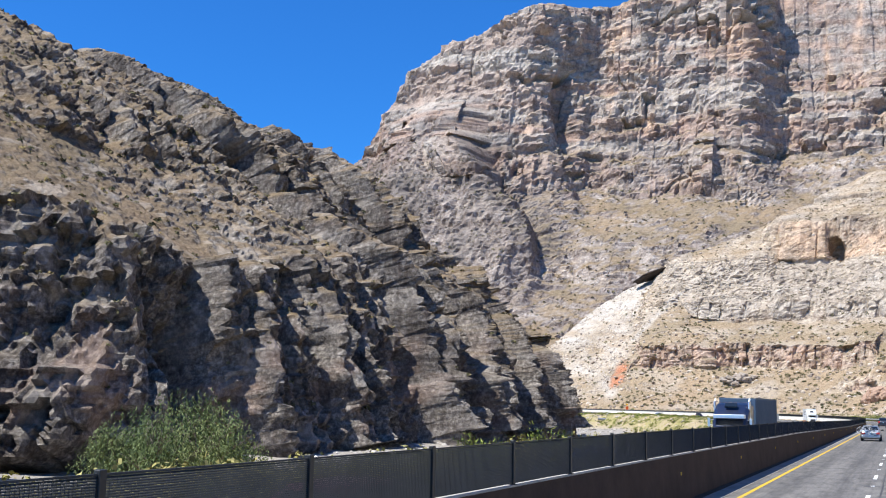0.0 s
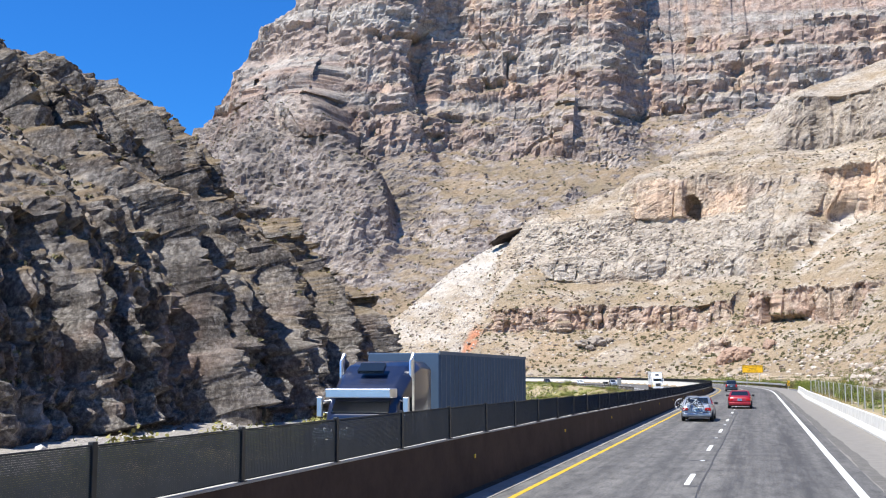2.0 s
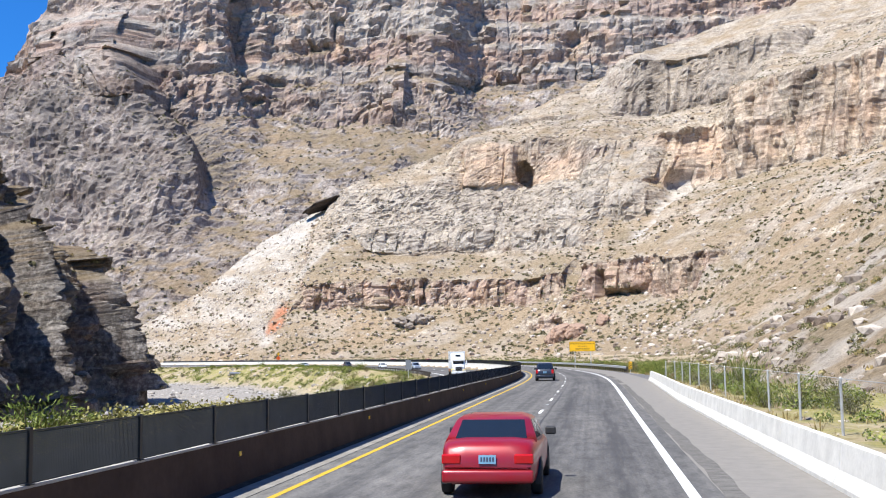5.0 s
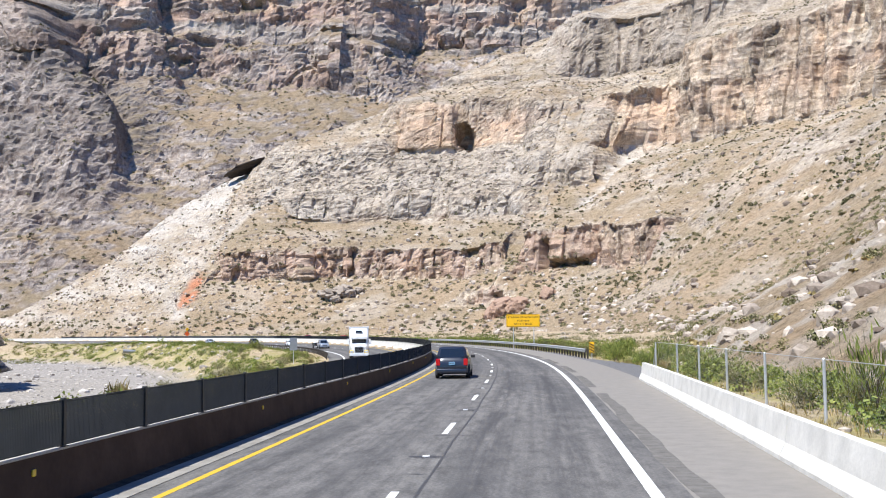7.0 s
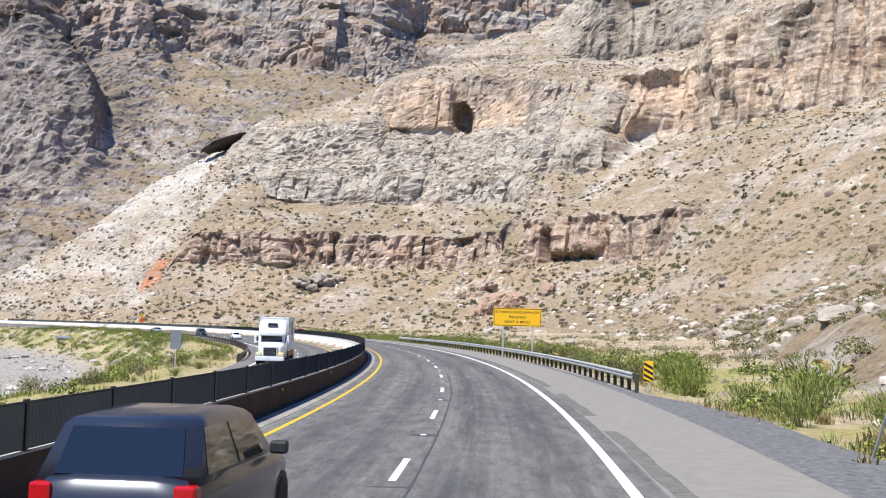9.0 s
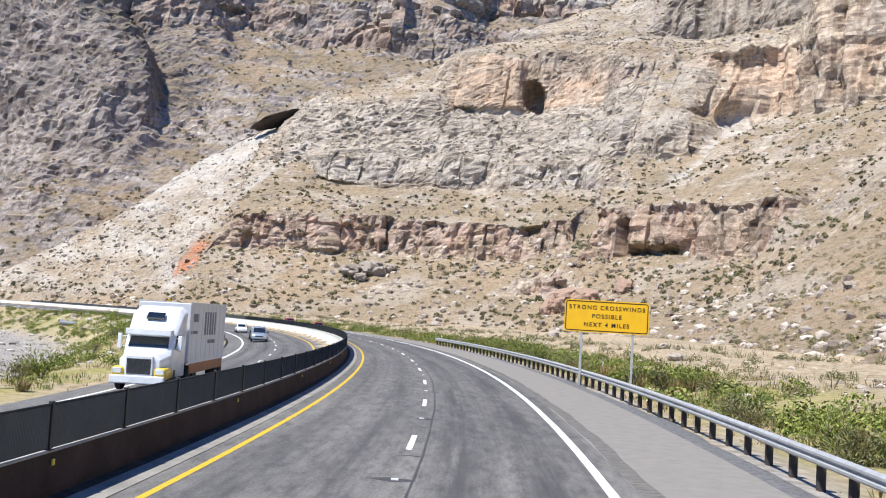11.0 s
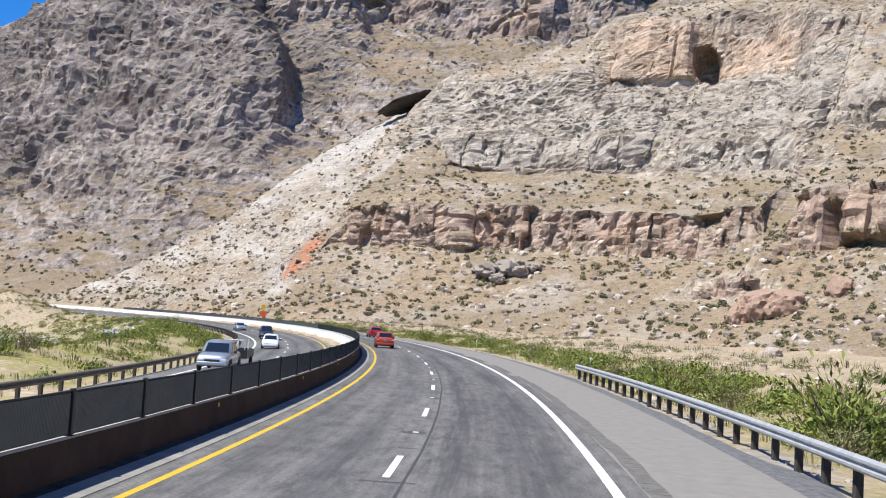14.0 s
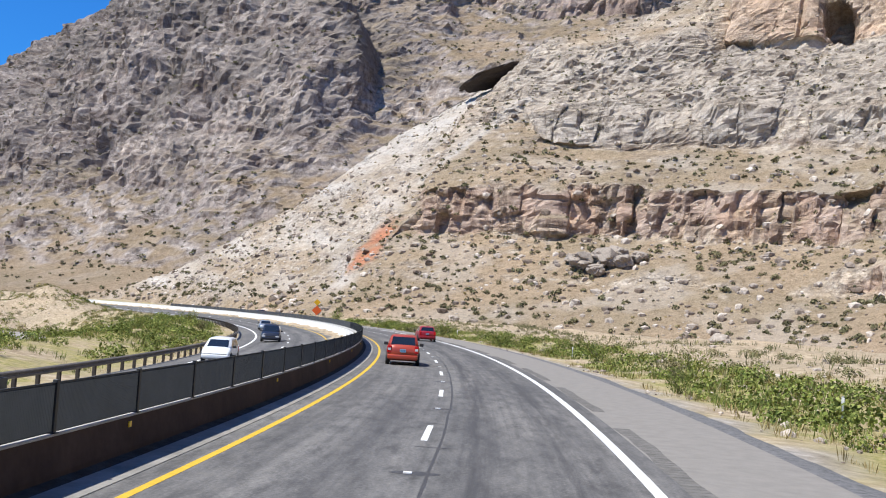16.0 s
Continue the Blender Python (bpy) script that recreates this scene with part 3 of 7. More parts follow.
# the tower stands out, with a shaded cave on its right; an alcove and the pale gully cut back beyond
moveA += 6 * span(uA, 420, 444, 2.0) * span(zA, 96, 125, 3) - 15 * smooth(1.15, 0.75, np.hypot((uA - 449 + 0.2 * (zA - 107)) / 4.2, (zA - 106) / 8.5) + 0.15 * fineA)
moveA += 3 * span(uA, 483, 512, 4) * span(zA, 70, 120, 4) - 6 * span(uA, 513, 534, 3) * span(zA, 92, 121, 4)
moveA -= 8 * hump(uA - 0.25 * (zA - 70), 520, 9) * span(zA, 54, 98, 6)
moveA -= 9 * span(uA, 512, 517, 1.2) * span(zA, 28, 40, 1.5) + 7 * span(uA, 517, 545, 3) * span(zA, 27.5, 30.5, 0.8) + 5 * span(uA, 492, 500, 1.5) * span(zA, 13, 17, 1.2)
moveA -= 5 * span(uA, 420, 545, 10) * span(zA, 146, 150, 1.0) * shelf
nA = normals_of(gA).reshape(-1, 3)
flatA = nA * np.array([1, 1, 0.35])
gA = (pA + flatA * moveA[:, None]).reshape(gA.shape)
hillside = sheet("hillside", gA, ROCK_HILL, False)
upA = np.stack([uA * 0.14, uA * 0, zA * 0.02], 1)
runs = fbm(upA, 3)
red = cliff * (span(zA, 22, 45, 3) * span(uA, 338, 600, 8) * np.clip(0.62 + 0.9 * nzA + 0.5 * runs, 0.1, 1) + span(uA, 474, 508, 4) * span(zA, 10, 22, 2) * 0.9)
red += 0.35 * cliff * span(zA, 108, 116, 3) * smooth(455, 470, uA)
orange = cliff * np.clip(span(uA, 416, 446, 3) * span(zA, 94, 128, 4) * 0.8 + span(uA, 450, 478, 5) * span(zA, 98, 118, 5) * 0.85 + span(uA, 508, 542, 5) * span(zA, 90, 124, 5) * 0.8
                         + span(uA, 536, 700, 10) * span(zA, 94, 142, 6) * np.clip(0.35 + 1.1 * runs, 0, 0.8), 0, 1) * np.clip(0.75 + 0.8 * fineA, 0, 1)
orange += 0.3 * span(zA, 24, 44, 3) * cliff * smooth(0.1, 0.4, runs)
grey = np.clip(slabs * 0.9 + span(uA, 478, 512, 4) * span(zA, 66, 120, 5) * 0.8 + span(uA, 524, 720, 12) * span(zA, 70, 96, 5) * 0.7 + span(zA, 52, 68, 3) * cliff * 0.7 + smooth(145, 152, zA) * 0.4, 0, 1)
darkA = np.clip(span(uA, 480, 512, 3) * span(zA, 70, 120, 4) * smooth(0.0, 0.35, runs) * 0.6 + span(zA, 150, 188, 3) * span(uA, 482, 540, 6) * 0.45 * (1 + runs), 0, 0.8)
rust = 0.85 * span(uA - 0.35 * (zA - 23), 327, 335, 2.6) * span(zA + 3 * fineA, 17, 31, 3.0) * smooth(-0.5, 0.1, fineA + nzA + 0.2)
edge = 334.5 + 0.03 * (zA - 40) + 4 * nzA
seam = fbm(np.stack([uA * 0.03, uA * 0, (zA + 0.2 * uA) * 0.11], 1), 3)
pale = smooth(edge + 2.5, edge - 2.5, uA) * smooth(2, 10, zA) * np.clip(0.32 + 0.55 * smooth(40, 75, zA) + 0.8 * seam, 0.05, 1)
pale = np.maximum(pale, 0.75 * span(uA - 0.9 * (zA - 60), 347, 352, 2.5) * span(zA, 42, 78, 5))
pale = np.maximum(pale, span(uA - 0.25 * (zA - 70) + 3 * fineA, 517, 523, 2.5) * span(zA, 54, 98, 5))
pale = np.maximum(pale, 0.5 * span(zA, 53, 68, 3) * span(uA, 365, 505, 6) * smooth(0.3, 0.6, stA))
pale = np.maximum(pale, 0.7 * smooth(0.0, 0.3, fbm(pA * 0.13 + 4, 3)) * smooth(320, 270, pA[:, 1]) * (pA[:, 0] > 10))
pale = np.maximum(pale, 0.3 * smooth(0.15, 0.5, nzA)) * (1 - rust)
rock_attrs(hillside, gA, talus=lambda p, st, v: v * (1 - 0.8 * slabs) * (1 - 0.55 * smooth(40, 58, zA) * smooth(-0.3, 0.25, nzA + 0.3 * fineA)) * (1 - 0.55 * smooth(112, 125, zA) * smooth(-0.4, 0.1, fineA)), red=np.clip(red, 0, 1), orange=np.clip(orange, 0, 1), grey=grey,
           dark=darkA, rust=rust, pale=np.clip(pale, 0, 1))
tagged(hillside, "steep tan desert hillside with brown rock bands and scattered shrubs", "hillside", kind="structure")

# high mountain behind it
B_LINE = curve_through([(-820, 900, 0, 1), (-620, 800, 0, 1), (-500, 740, 0, 1), (-400, 722, 0, 1), (-300, 712, 0, 1), (-200, 716, 0, 1), (-120, 735, 0, 1), (0, 750, 0, 1), (200, 750, 0, 1), (560, 700, 0.1, 1)], 2.35)
B_FOOT, B_IN = B_LINE[:, :2], B_LINE[:, 2:]


def mountain_profiles():
    out = []
    zs = np.arange(0.0, 520.0, 2.0)
    for (fx, fy) in B_FOOT:
        top = float(np.interp(fx, [-820, -665, -630, -604, -552, -517, -500, -483, -467, -447, -424, -396, -356, -309, -250, -150, 0, 560],
                              [86, 134, 150, 184, 212, 264, 290, 320, 352, 390, 400, 409, 424, 436, 452, 470, 490, 505]))
        wob = 8 * math.sin(fx * 0.021) + 5 * math.sin(fx * 0.057 + 2)
        left = float(smooth(-215, -315, np.array(fx)))
        slope = np.full(len(zs), 0.76 + 0.25 * left)
        slope[zs < 16] = 0.35
        belt = float(span(np.array(fx), -340, -60, 25))
        slope += (1 - left) * (0.25 * ((zs > 98 + wob) & (zs < 150 + wob))) + belt * 1.3 * ((zs > 212 + wob) & (zs < 262 + 0.5 * wob))
        slope += 2.4 * (zs > 270 + 0.5 * wob) - 2.0 * ((zs > 338) & (zs < 346)) - 1.6 * ((zs > 388) & (zs < 394))
        d = np.concatenate([[0], np.cumsum(2 / slope[:-1])])
        keep = zs <= top
        d, z = d[keep], zs[keep]
        d = np.concatenate([[-10.0], d, d[-1] + np.array([8.0, 60.0, 300.0])])
        z = np.concatenate([[-6.0], z, z[-1] + np.array([2.0, -6.0, -120.0])])
        out.append((d, z))
    return out


gB = column_sheet(B_FOOT, B_IN, mountain_profiles(), 335)
pB = gB.reshape(-1, 3)
xB, zB = pB[:, 0], pB[:, 2]
stB = steepness(gB).ravel()
cliffB = smooth(0.4, 0.65, stB)
riseB = smooth(2, 40, zB)
moveB = fbm(pB * np.array([0.0065, 0.004, 0.004]), 4) * 20 * riseB
craggy = smooth(-230, -320, xB) * smooth(40, 75, zB) * smooth(290, 250, zB)
moveB += (ridged(pB * np.array([0.022, 0.022, 0.011]), 4) - 0.9) * (3.0 + 1.0 * cliffB + 3 * craggy) * riseB
tip = pB * np.array([1, 0.4, 0.35]) + np.array([0.25, 0, 0]) * pB[:, 2:3]
moveB += craggy * ((ridged(tip * 0.035 + 8, 5, 0.6) - 1.0) * 9 + (ridged(tip * np.array([0.15, 0.1, 0.07]) + 3, 3, 0.6) - 1.0) * 4.0)
c1, f1 = courses(xB, zB, 14.0, 24.0, 3.0)
c2, f2 = courses(xB, zB, 5.5, 9.0, 4.0)
moveB += ((c1 - 0.5) * 2.8 + (c2 - 0.5) * 1.3 - 0.6 * f1 + 3.0 * fbm(pB * np.array([0.045, 0.045, 0.07]) + 4, 4)) * np.clip(cliffB + 0.12, 0, 1) * (1 - 0.85 * craggy) * riseB
moveB -= (9 * joints(xB, zB, 0.08, 60.0, 4.5) + 3.5 * joints(xB, zB, 0.10, 22.0, 9.5)) * cliffB * riseB * smooth(-0.2, 0.2, fbm(pB * np.array([0.01, 0, 0.015]) + 5, 2))
moveB += fbm(pB * np.array([0.12, 0.12, 0.2]), 4) * 1.6 * riseB
moveB += ((column_blocks(tip, np.array([5.0, 5.0, 4.0])) - 0.5) * 2.4 + (column_blocks(tip + 9, np.array([11.0, 9.0, 9.0])) - 0.5) * 2.6) * craggy
moveB += (ledges(pB, 21.0, 2) * 5.0 + ledges(pB, 9.0, 5) * 3.2 + ledges(pB, 4.5, 8) * 1.4) * riseB * (1 - 0.9 * craggy)
# buttress whose right-hand flank lies in shade, a dark chimney beside it and a lower pillar
flank_x = np.interp(zB, [110, 156, 222, 305, 345], [-248, -262, -312, -340, -350]) + 7 * fbm(pB * np.array([0.0, 0.0, 0.05]) + 3.1, 3)
moveB += 44 * smooth(7, -7, xB - flank_x) * smooth(-500, -400, xB) * smooth(60, 215, zB) * smooth(350, 290, zB)
moveB -= 17 * hump(xB + 0.12 * (zB - 300), -252, 11) * smooth(262, 275, zB) * smooth(380, 345, zB)
moveB += 15 * smooth(6, -6, xB + 96 + 6 * fbm(pB * 0.05, 2)) * smooth(-130, -108, xB) * smooth(206, 236, zB) * smooth(292, 268, zB)
moveB -= 9 * span(zB, 262, 269, 2) * span(xB, -300, 60, 20) * smooth(-0.2, 0.2, fbm(pB * np.array([0.02, 0, 0]) + 8, 2))
moveB -= 12 * hump(xB - 0.5 * (zB - 320), 64, 16) * span(zB, 296, 330, 6)
moveB = np.where(pB[:, 1] > 1150, moveB * 0.3, moveB)
nB = normals_of(gB).reshape(-1, 3)
gB = (pB + nB * np.array([1, 1, 0.5]) * moveB[:, None]).reshape(gB.shape)
mountain = sheet("mountain", gB, ROCK_FAR, False)


bedB = fbm(np.stack([xB * 0.004, xB * 0, (zB + 0.05 * xB) * 0.055], 1), 4)
runB = fbm(np.stack([xB * 0.045, xB * 0, zB * 0.006], 1) + 31, 4)
spotB = fbm(pB * np.array([0.03, 0.03, 0.03]) + 13, 4)
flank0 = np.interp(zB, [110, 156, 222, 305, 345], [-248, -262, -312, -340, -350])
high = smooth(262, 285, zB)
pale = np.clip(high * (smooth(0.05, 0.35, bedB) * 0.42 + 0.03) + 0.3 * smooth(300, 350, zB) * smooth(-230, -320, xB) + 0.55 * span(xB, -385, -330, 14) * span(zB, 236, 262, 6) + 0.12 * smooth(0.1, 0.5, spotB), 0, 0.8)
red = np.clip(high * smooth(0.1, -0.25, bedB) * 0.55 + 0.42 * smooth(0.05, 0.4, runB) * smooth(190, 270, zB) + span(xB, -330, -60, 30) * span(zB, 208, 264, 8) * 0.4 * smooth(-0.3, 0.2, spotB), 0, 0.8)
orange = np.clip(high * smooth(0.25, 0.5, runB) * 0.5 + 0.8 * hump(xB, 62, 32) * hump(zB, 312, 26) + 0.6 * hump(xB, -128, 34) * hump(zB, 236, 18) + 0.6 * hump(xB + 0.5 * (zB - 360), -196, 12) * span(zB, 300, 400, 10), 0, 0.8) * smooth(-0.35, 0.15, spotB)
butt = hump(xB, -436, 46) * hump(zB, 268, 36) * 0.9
# shade of the buttress's right-hand flank, put into the rock's colour
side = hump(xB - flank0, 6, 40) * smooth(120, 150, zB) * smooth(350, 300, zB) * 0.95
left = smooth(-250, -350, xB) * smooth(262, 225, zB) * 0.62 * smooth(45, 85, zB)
# shade inside the carved chimney, painted dark too
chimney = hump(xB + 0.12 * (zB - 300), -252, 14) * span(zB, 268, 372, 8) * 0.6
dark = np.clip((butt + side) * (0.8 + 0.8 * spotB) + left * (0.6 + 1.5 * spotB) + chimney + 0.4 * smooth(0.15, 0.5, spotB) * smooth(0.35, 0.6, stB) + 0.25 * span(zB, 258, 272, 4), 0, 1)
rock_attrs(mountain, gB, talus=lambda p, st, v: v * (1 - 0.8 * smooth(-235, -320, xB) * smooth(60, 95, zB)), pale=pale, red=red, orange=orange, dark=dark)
tagged(mountain, "high banded grey and brown cliff mountain above talus slopes", "mountain", kind="structure")

# dark rock spur across the river: plan of the foot, plan and height of the crest
C_LINE = curve_through([(-135, -80, -330, -30, 172), (-131, 40, -320, 90, 182), (-131, 82, -305, 120, 176), (-166, 100, -296, 134, 160), (-162, 112, -286, 145, 144), (-121, 126, -268, 172, 128), (-113, 165, -245, 215, 119),
                        (-100, 215, -215, 246, 105), (-96, 245, -175, 256, 90), (-93, 275, -146, 280, 67), (-92, 300, -124, 298, 46), (-96, 318, -110, 310, 22), (-104, 328, -108, 322, -2)], 0.75)
C_DIR = C_LINE[:, 2:4] - C_LINE[:, :2]
C_LEN = np.linalg.norm(C_DIR, axis=1)
C_DIR /= C_LEN[:, None]


def spur_profiles():
    out = []
    for k, (length, crest) in enumerate(zip(C_LEN, C_LINE[:, 4])):
        y = C_LINE[k, 1]
        tall = min(44.0 + 5 * math.sin(y * 0.07), 0.55 * (crest + 7)) * (0.35 + 0.65 * float(smooth(60, 125, y)))
        foot = min(tall / 1.8, 0.42 * length)
        base = -7.0 - 4.0 * float(smooth(215, 150, y))
        tall += -7 - base
        up = np.array([0.0, 0.25, 0.4, 0.55, 0.75, 0.9, 1.0])
        d = np.concatenate([[-8.0, 0.0, foot * 0.25, foot * 0.5, foot], foot + (length - foot) * up[1:]])
        z = np.concatenate([[base - 2, base, base + tall * 0.2, base + tall * 0.55, base + tall], base + tall + (crest - base - tall) * np.array([0.22, 0.38, 0.60, 0.80, 0.93, 1.0])])
        out.append((np.concatenate([d, length + np.array([5.0, 25.0, 70.0])]), np.concatenate([z, crest - np.array([1.5, 22.0, 80.0])])))
    return out


def saw(q):
    """Ribs that jump out on the near side and die away behind, each of its own size, 0 to 1."""
    k = np.floor(q)
    f = q - k
    size = 0.45 + 0.75 * (_perm[k.astype(int) & 255] / 255.0)
    return size * (1 - f) * smooth(0.0, 0.07, f)


gC = column_sheet(C_LINE[:, :2], C_DIR, spur_profiles(), 300)
pC = gC.reshape(-1, 3)
stC = steepness(gC).ravel()
lean = pC.copy()
lean[:, 1] -= 0.18 * pC[:, 2]
fade = smooth(-13.5, -8.5, pC[:, 2])
cliffC = smooth(0.24, 0.42, stC)
upper = np.arange(len(pC)) // gC.shape[1] / 255.0
broken = np.clip(cliffC + 0.85 * smooth(160, 225, pC[:, 1]) + 0.06, 0, 1) * (1 - 0.55 * smooth(0.7, 0.95, upper))
warp = fbm(lean * np.array([0.012, 0.012, 0.02]), 3)
moveC = 14.0 * saw((lean[:, 1] + 11 * warp) / 31 + 0.2) * broken * fade
moveC += 7.0 * saw((lean[:, 1] - 0.15 * pC[:, 2] + 7 * warp) / 11.5 + 7.4) * broken * fade
moveC += 1.7 * saw((lean[:, 1] + 3 * fbm(lean * 0.06, 2)) / 4.3 + 3.1) * (0.2 + 0.8 * broken) * fade
cleft = np.abs(perlin(lean * np.array([0.02, 0.045, 0.01]) + 2.2))
moveC -= 9 * smooth(0.10, 0.0, cleft) * broken * fade
moveC += (ridged(lean * np.array([0.06, 0.10, 0.05]), 4) - 0.9) * (0.5 + 1.8 * broken) * fade
moveC += (column_blocks(lean, np.array([6.0, 5.0, 8.0])) - 0.5) * (0.3 + 5.0 * broken) * fade
moveC += (column_blocks(lean + 3, np.array([2.6, 2.3, 3.0])) - 0.5) * (0.3 + 2.6 * broken) * fade
moveC += fbm(pC * 0.4, 4) * 0.8 * fade + ledges(pC, 4.0, 3) * (0.5 + 0.3 * broken) * fade
# dark hollows at the foot
moveC -= 20 * hump(pC[:, 1], 147, 15) * smooth(34, 8, pC[:, 2]) * fade + 8 * hump(pC[:, 1], 206, 9) * smooth(24, 4, pC[:, 2]) * fade + 22 * hump(pC[:, 1], 104, 16) * smooth(60, 25, pC[:, 2]) * fade
moveC += 5 * smooth(0.5, 1.0, upper) * fbm(lean * np.array([0.03, 0.05, 0.03]) + 21, 3)
nC = normals_of(gC).reshape(-1, 3)
gC = (pC + nC * np.array([1, 1, 0.25]) * moveC[:, None]).reshape(gC.shape)
gC[:2, :, 2] -= 9
spur = sheet("rock_spur", gC, ROCK_SPUR, False)
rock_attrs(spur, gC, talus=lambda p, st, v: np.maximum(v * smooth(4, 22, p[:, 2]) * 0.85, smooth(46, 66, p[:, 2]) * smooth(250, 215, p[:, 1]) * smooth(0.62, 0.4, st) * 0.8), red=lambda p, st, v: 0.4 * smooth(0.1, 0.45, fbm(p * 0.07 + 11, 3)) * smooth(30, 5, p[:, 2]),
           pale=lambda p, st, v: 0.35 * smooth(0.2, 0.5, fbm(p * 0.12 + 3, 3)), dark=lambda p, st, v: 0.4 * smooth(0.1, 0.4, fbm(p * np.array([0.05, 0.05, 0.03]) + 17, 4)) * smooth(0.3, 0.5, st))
tagged(spur, "jagged dark grey limestone spur with shaded clefts", "rock spur", kind="structure")


# ---- scattered stones and shrubs on the slopes ----
def rough_ball(seed, faces_level=1):
    bm = bmesh.new()
    bmesh.ops.create_icosphere(bm, subdivisions=faces_level, radius=1.0)
    rnd = random.Random(seed)
    for v in bm.verts:
        v.co *= rnd.uniform(0.62, 1.12)
        v.co.z *= 0.8
    bm.verts.ensure_lookup_table()
    verts = np.array([v.co[:] for v in bm.verts])
    tris = np.array([[v.index for v in f.verts] for f in bm.faces])
    bm.free()
    return verts, tris


def leaf_clump(seed, leaves, size):
    """Small leaf quads that lie over a low uneven dome."""
    rnd = np.random.RandomState(seed)
    lobes = rnd.normal(size=(4, 3))
    lobes /= np.linalg.norm(lobes, axis=1)[:, None]
    verts = []
    for _ in range(leaves):
        out = rnd.normal(size=3)
        out[2] = abs(out[2]) - 0.15
        out /= np.linalg.norm(out)
        r = (0.72 + 0.3 * max(0.0, (lobes @ out).max() - 0.5)) * rnd.uniform(0.7, 1.08)
        c = out * r * np.array([1, 1, 0.85]) + np.array([0, 0, 0.12])
        n = out + rnd.normal(size=3) * 0.45
        u = np.cross(n, rnd.normal(size=3))
        u /= np.linalg.norm(u)
        w = np.cross(n, u)
        w /= np.linalg.norm(w)
        k = size * rnd.uniform(0.6, 1.4)
        verts += [c - u * k - w * k * 0.7, c + u * k - w * k * 0.7, c + u * k * 0.8 + w * k * 0.7, c - u * k * 0.8 + w * k * 0.7]
    return np.array(verts), np.arange(len(verts)).reshape(-1, 4)


def blade_tuft(seed, blades, width):
    """Narrow upright blades that fan out from one root."""
    rnd = np.random.RandomState(seed)
    verts = []
    for _ in range(blades):
        a, lean_out = rnd.uniform(0, 2 * math.pi), rnd.uniform(0.1, 1.0)
        out = np.array([math.cos(a), math.sin(a), 0])
        side = np.array([-out[1], out[0], 0]) * math.cos(rnd.uniform(0, 3)) + np.array([0, 0, 0.2])
        root = out * rnd.uniform(0.0, 0.55)
        tip = root + out * 0.5 * lean_out + np.array([0, 0, rnd.uniform(0.45, 1.1)])
        mid = root * 0.45 + tip * 0.55
        verts += [root, mid - side * width, tip, mid + side * width]
    return np.array(verts), np.arange(len(verts)).reshape(-1, 4)


def scatter(name, templates, places, sizes, mat, label, category, seed=1, squash=(0.8, 1.2), parent=None):
    """One object of kind stuff: turned and scaled copies of the templates at places."""
    rnd = np.random.RandomState(seed)
    all_v, all_f, base = [], [], 0
    which = rnd.randint(0, len(templates), len(places))
    for k, (tv, tf) in enumerate(templates):
        sel = which == k
        p, sz = places[sel], sizes[sel]
        a = rnd.uniform(0, 2 * math.pi, len(p))
        st = rnd.uniform(*squash, (len(p), 3)) * sz[:, None]
        v = tv[None] * st[:, None]
        c, s_ = np.cos(a)[:, None], np.sin(a)[:, None]
        v = np.stack([v[..., 0] * c - v[..., 1] * s_, v[..., 0] * s_ + v[..., 1] * c, v[..., 2]], -1) + p[:, None]
        all_v.append(v.reshape(-1, 3))
        all_f.append((tf[None] + (np.arange(len(p)) * len(tv))[:, None, None] + base).reshape(-1, tf.shape[1]))
        base += len(p) * len(tv)
    ob = raw_mesh(name, np.concatenate(all_v), np.concatenate(all_f), mat, False, parent)
    return tagged(ob, label, category, kind="stuff")


def foliage_material(name, low, mid, high):
    m, t, b = material(name, 0.75)
    g = t.nodes.new("ShaderNodeNewGeometry")
    c = ramp(t, g.outputs["Random Per Island"], [(0.0, low), (0.5, mid), (1.0, high)])
    c = mix(t, c, ramp(t, noise_tex(t, 0.25, 4, 0.6), [(0.35, (0.72, 0.78, 0.7)), (0.65, (1.2, 1.12, 1.0))]), 0.9, "MULTIPLY")
    t.links.new(c, b.inputs["Base Color"])
    b.inputs["Specular IOR Level"].default_value = 0.15
    return m


def stone_material(name, dark, light):
    m, t, b = material(name, 0.95)
    g = t.nodes.new("ShaderNodeNewGeometry")
    c = ramp(t, g.outputs["Random Per Island"], [(0.0, dark), (1.0, light)])
    fine = noise_tex(t, 2.5, 6, 0.7)
    c = mix(t, c, ramp(t, fine, [(0.3, (0.6, 0.58, 0.56)), (0.7, (1.25, 1.22, 1.2))]), 0.9, "MULTIPLY")
    t.links.new(c, b.inputs["Base Color"])
    bump(t, b, fine, 0.8, 0.15)
    b.inputs["Specular IOR Level"].default_value = 0.1
    return m


SCRUB = foliage_material("grey_green_scrub", (0.065, 0.062, 0.034), (0.135, 0.125, 0.07), (0.23, 0.205, 0.12))
DRY_SCRUB = foliage_material("straw_dry_scrub", (0.16, 0.12, 0.05), (0.30, 0.235, 0.11), (0.42, 0.34, 0.18))
GREEN_BUSH = foliage_material("fresh_green_leaves", (0.06, 0.085, 0.02), (0.155, 0.195, 0.044), (0.30, 0.32, 0.10))
YELLOW_SCRUB = foliage_material("yellow_olive_scrub", (0.11, 0.105, 0.035), (0.23, 0.21, 0.075), (0.37, 0.33, 0.14))
OLIVE_BUSH = foliage_material("olive_leaves", (0.075, 0.078, 0.035), (0.165, 0.158, 0.078), (0.29, 0.265, 0.145))
STONES = stone_material("tan_fallen_stones", (0.15, 0.115, 0.09), (0.64, 0.57, 0.49))
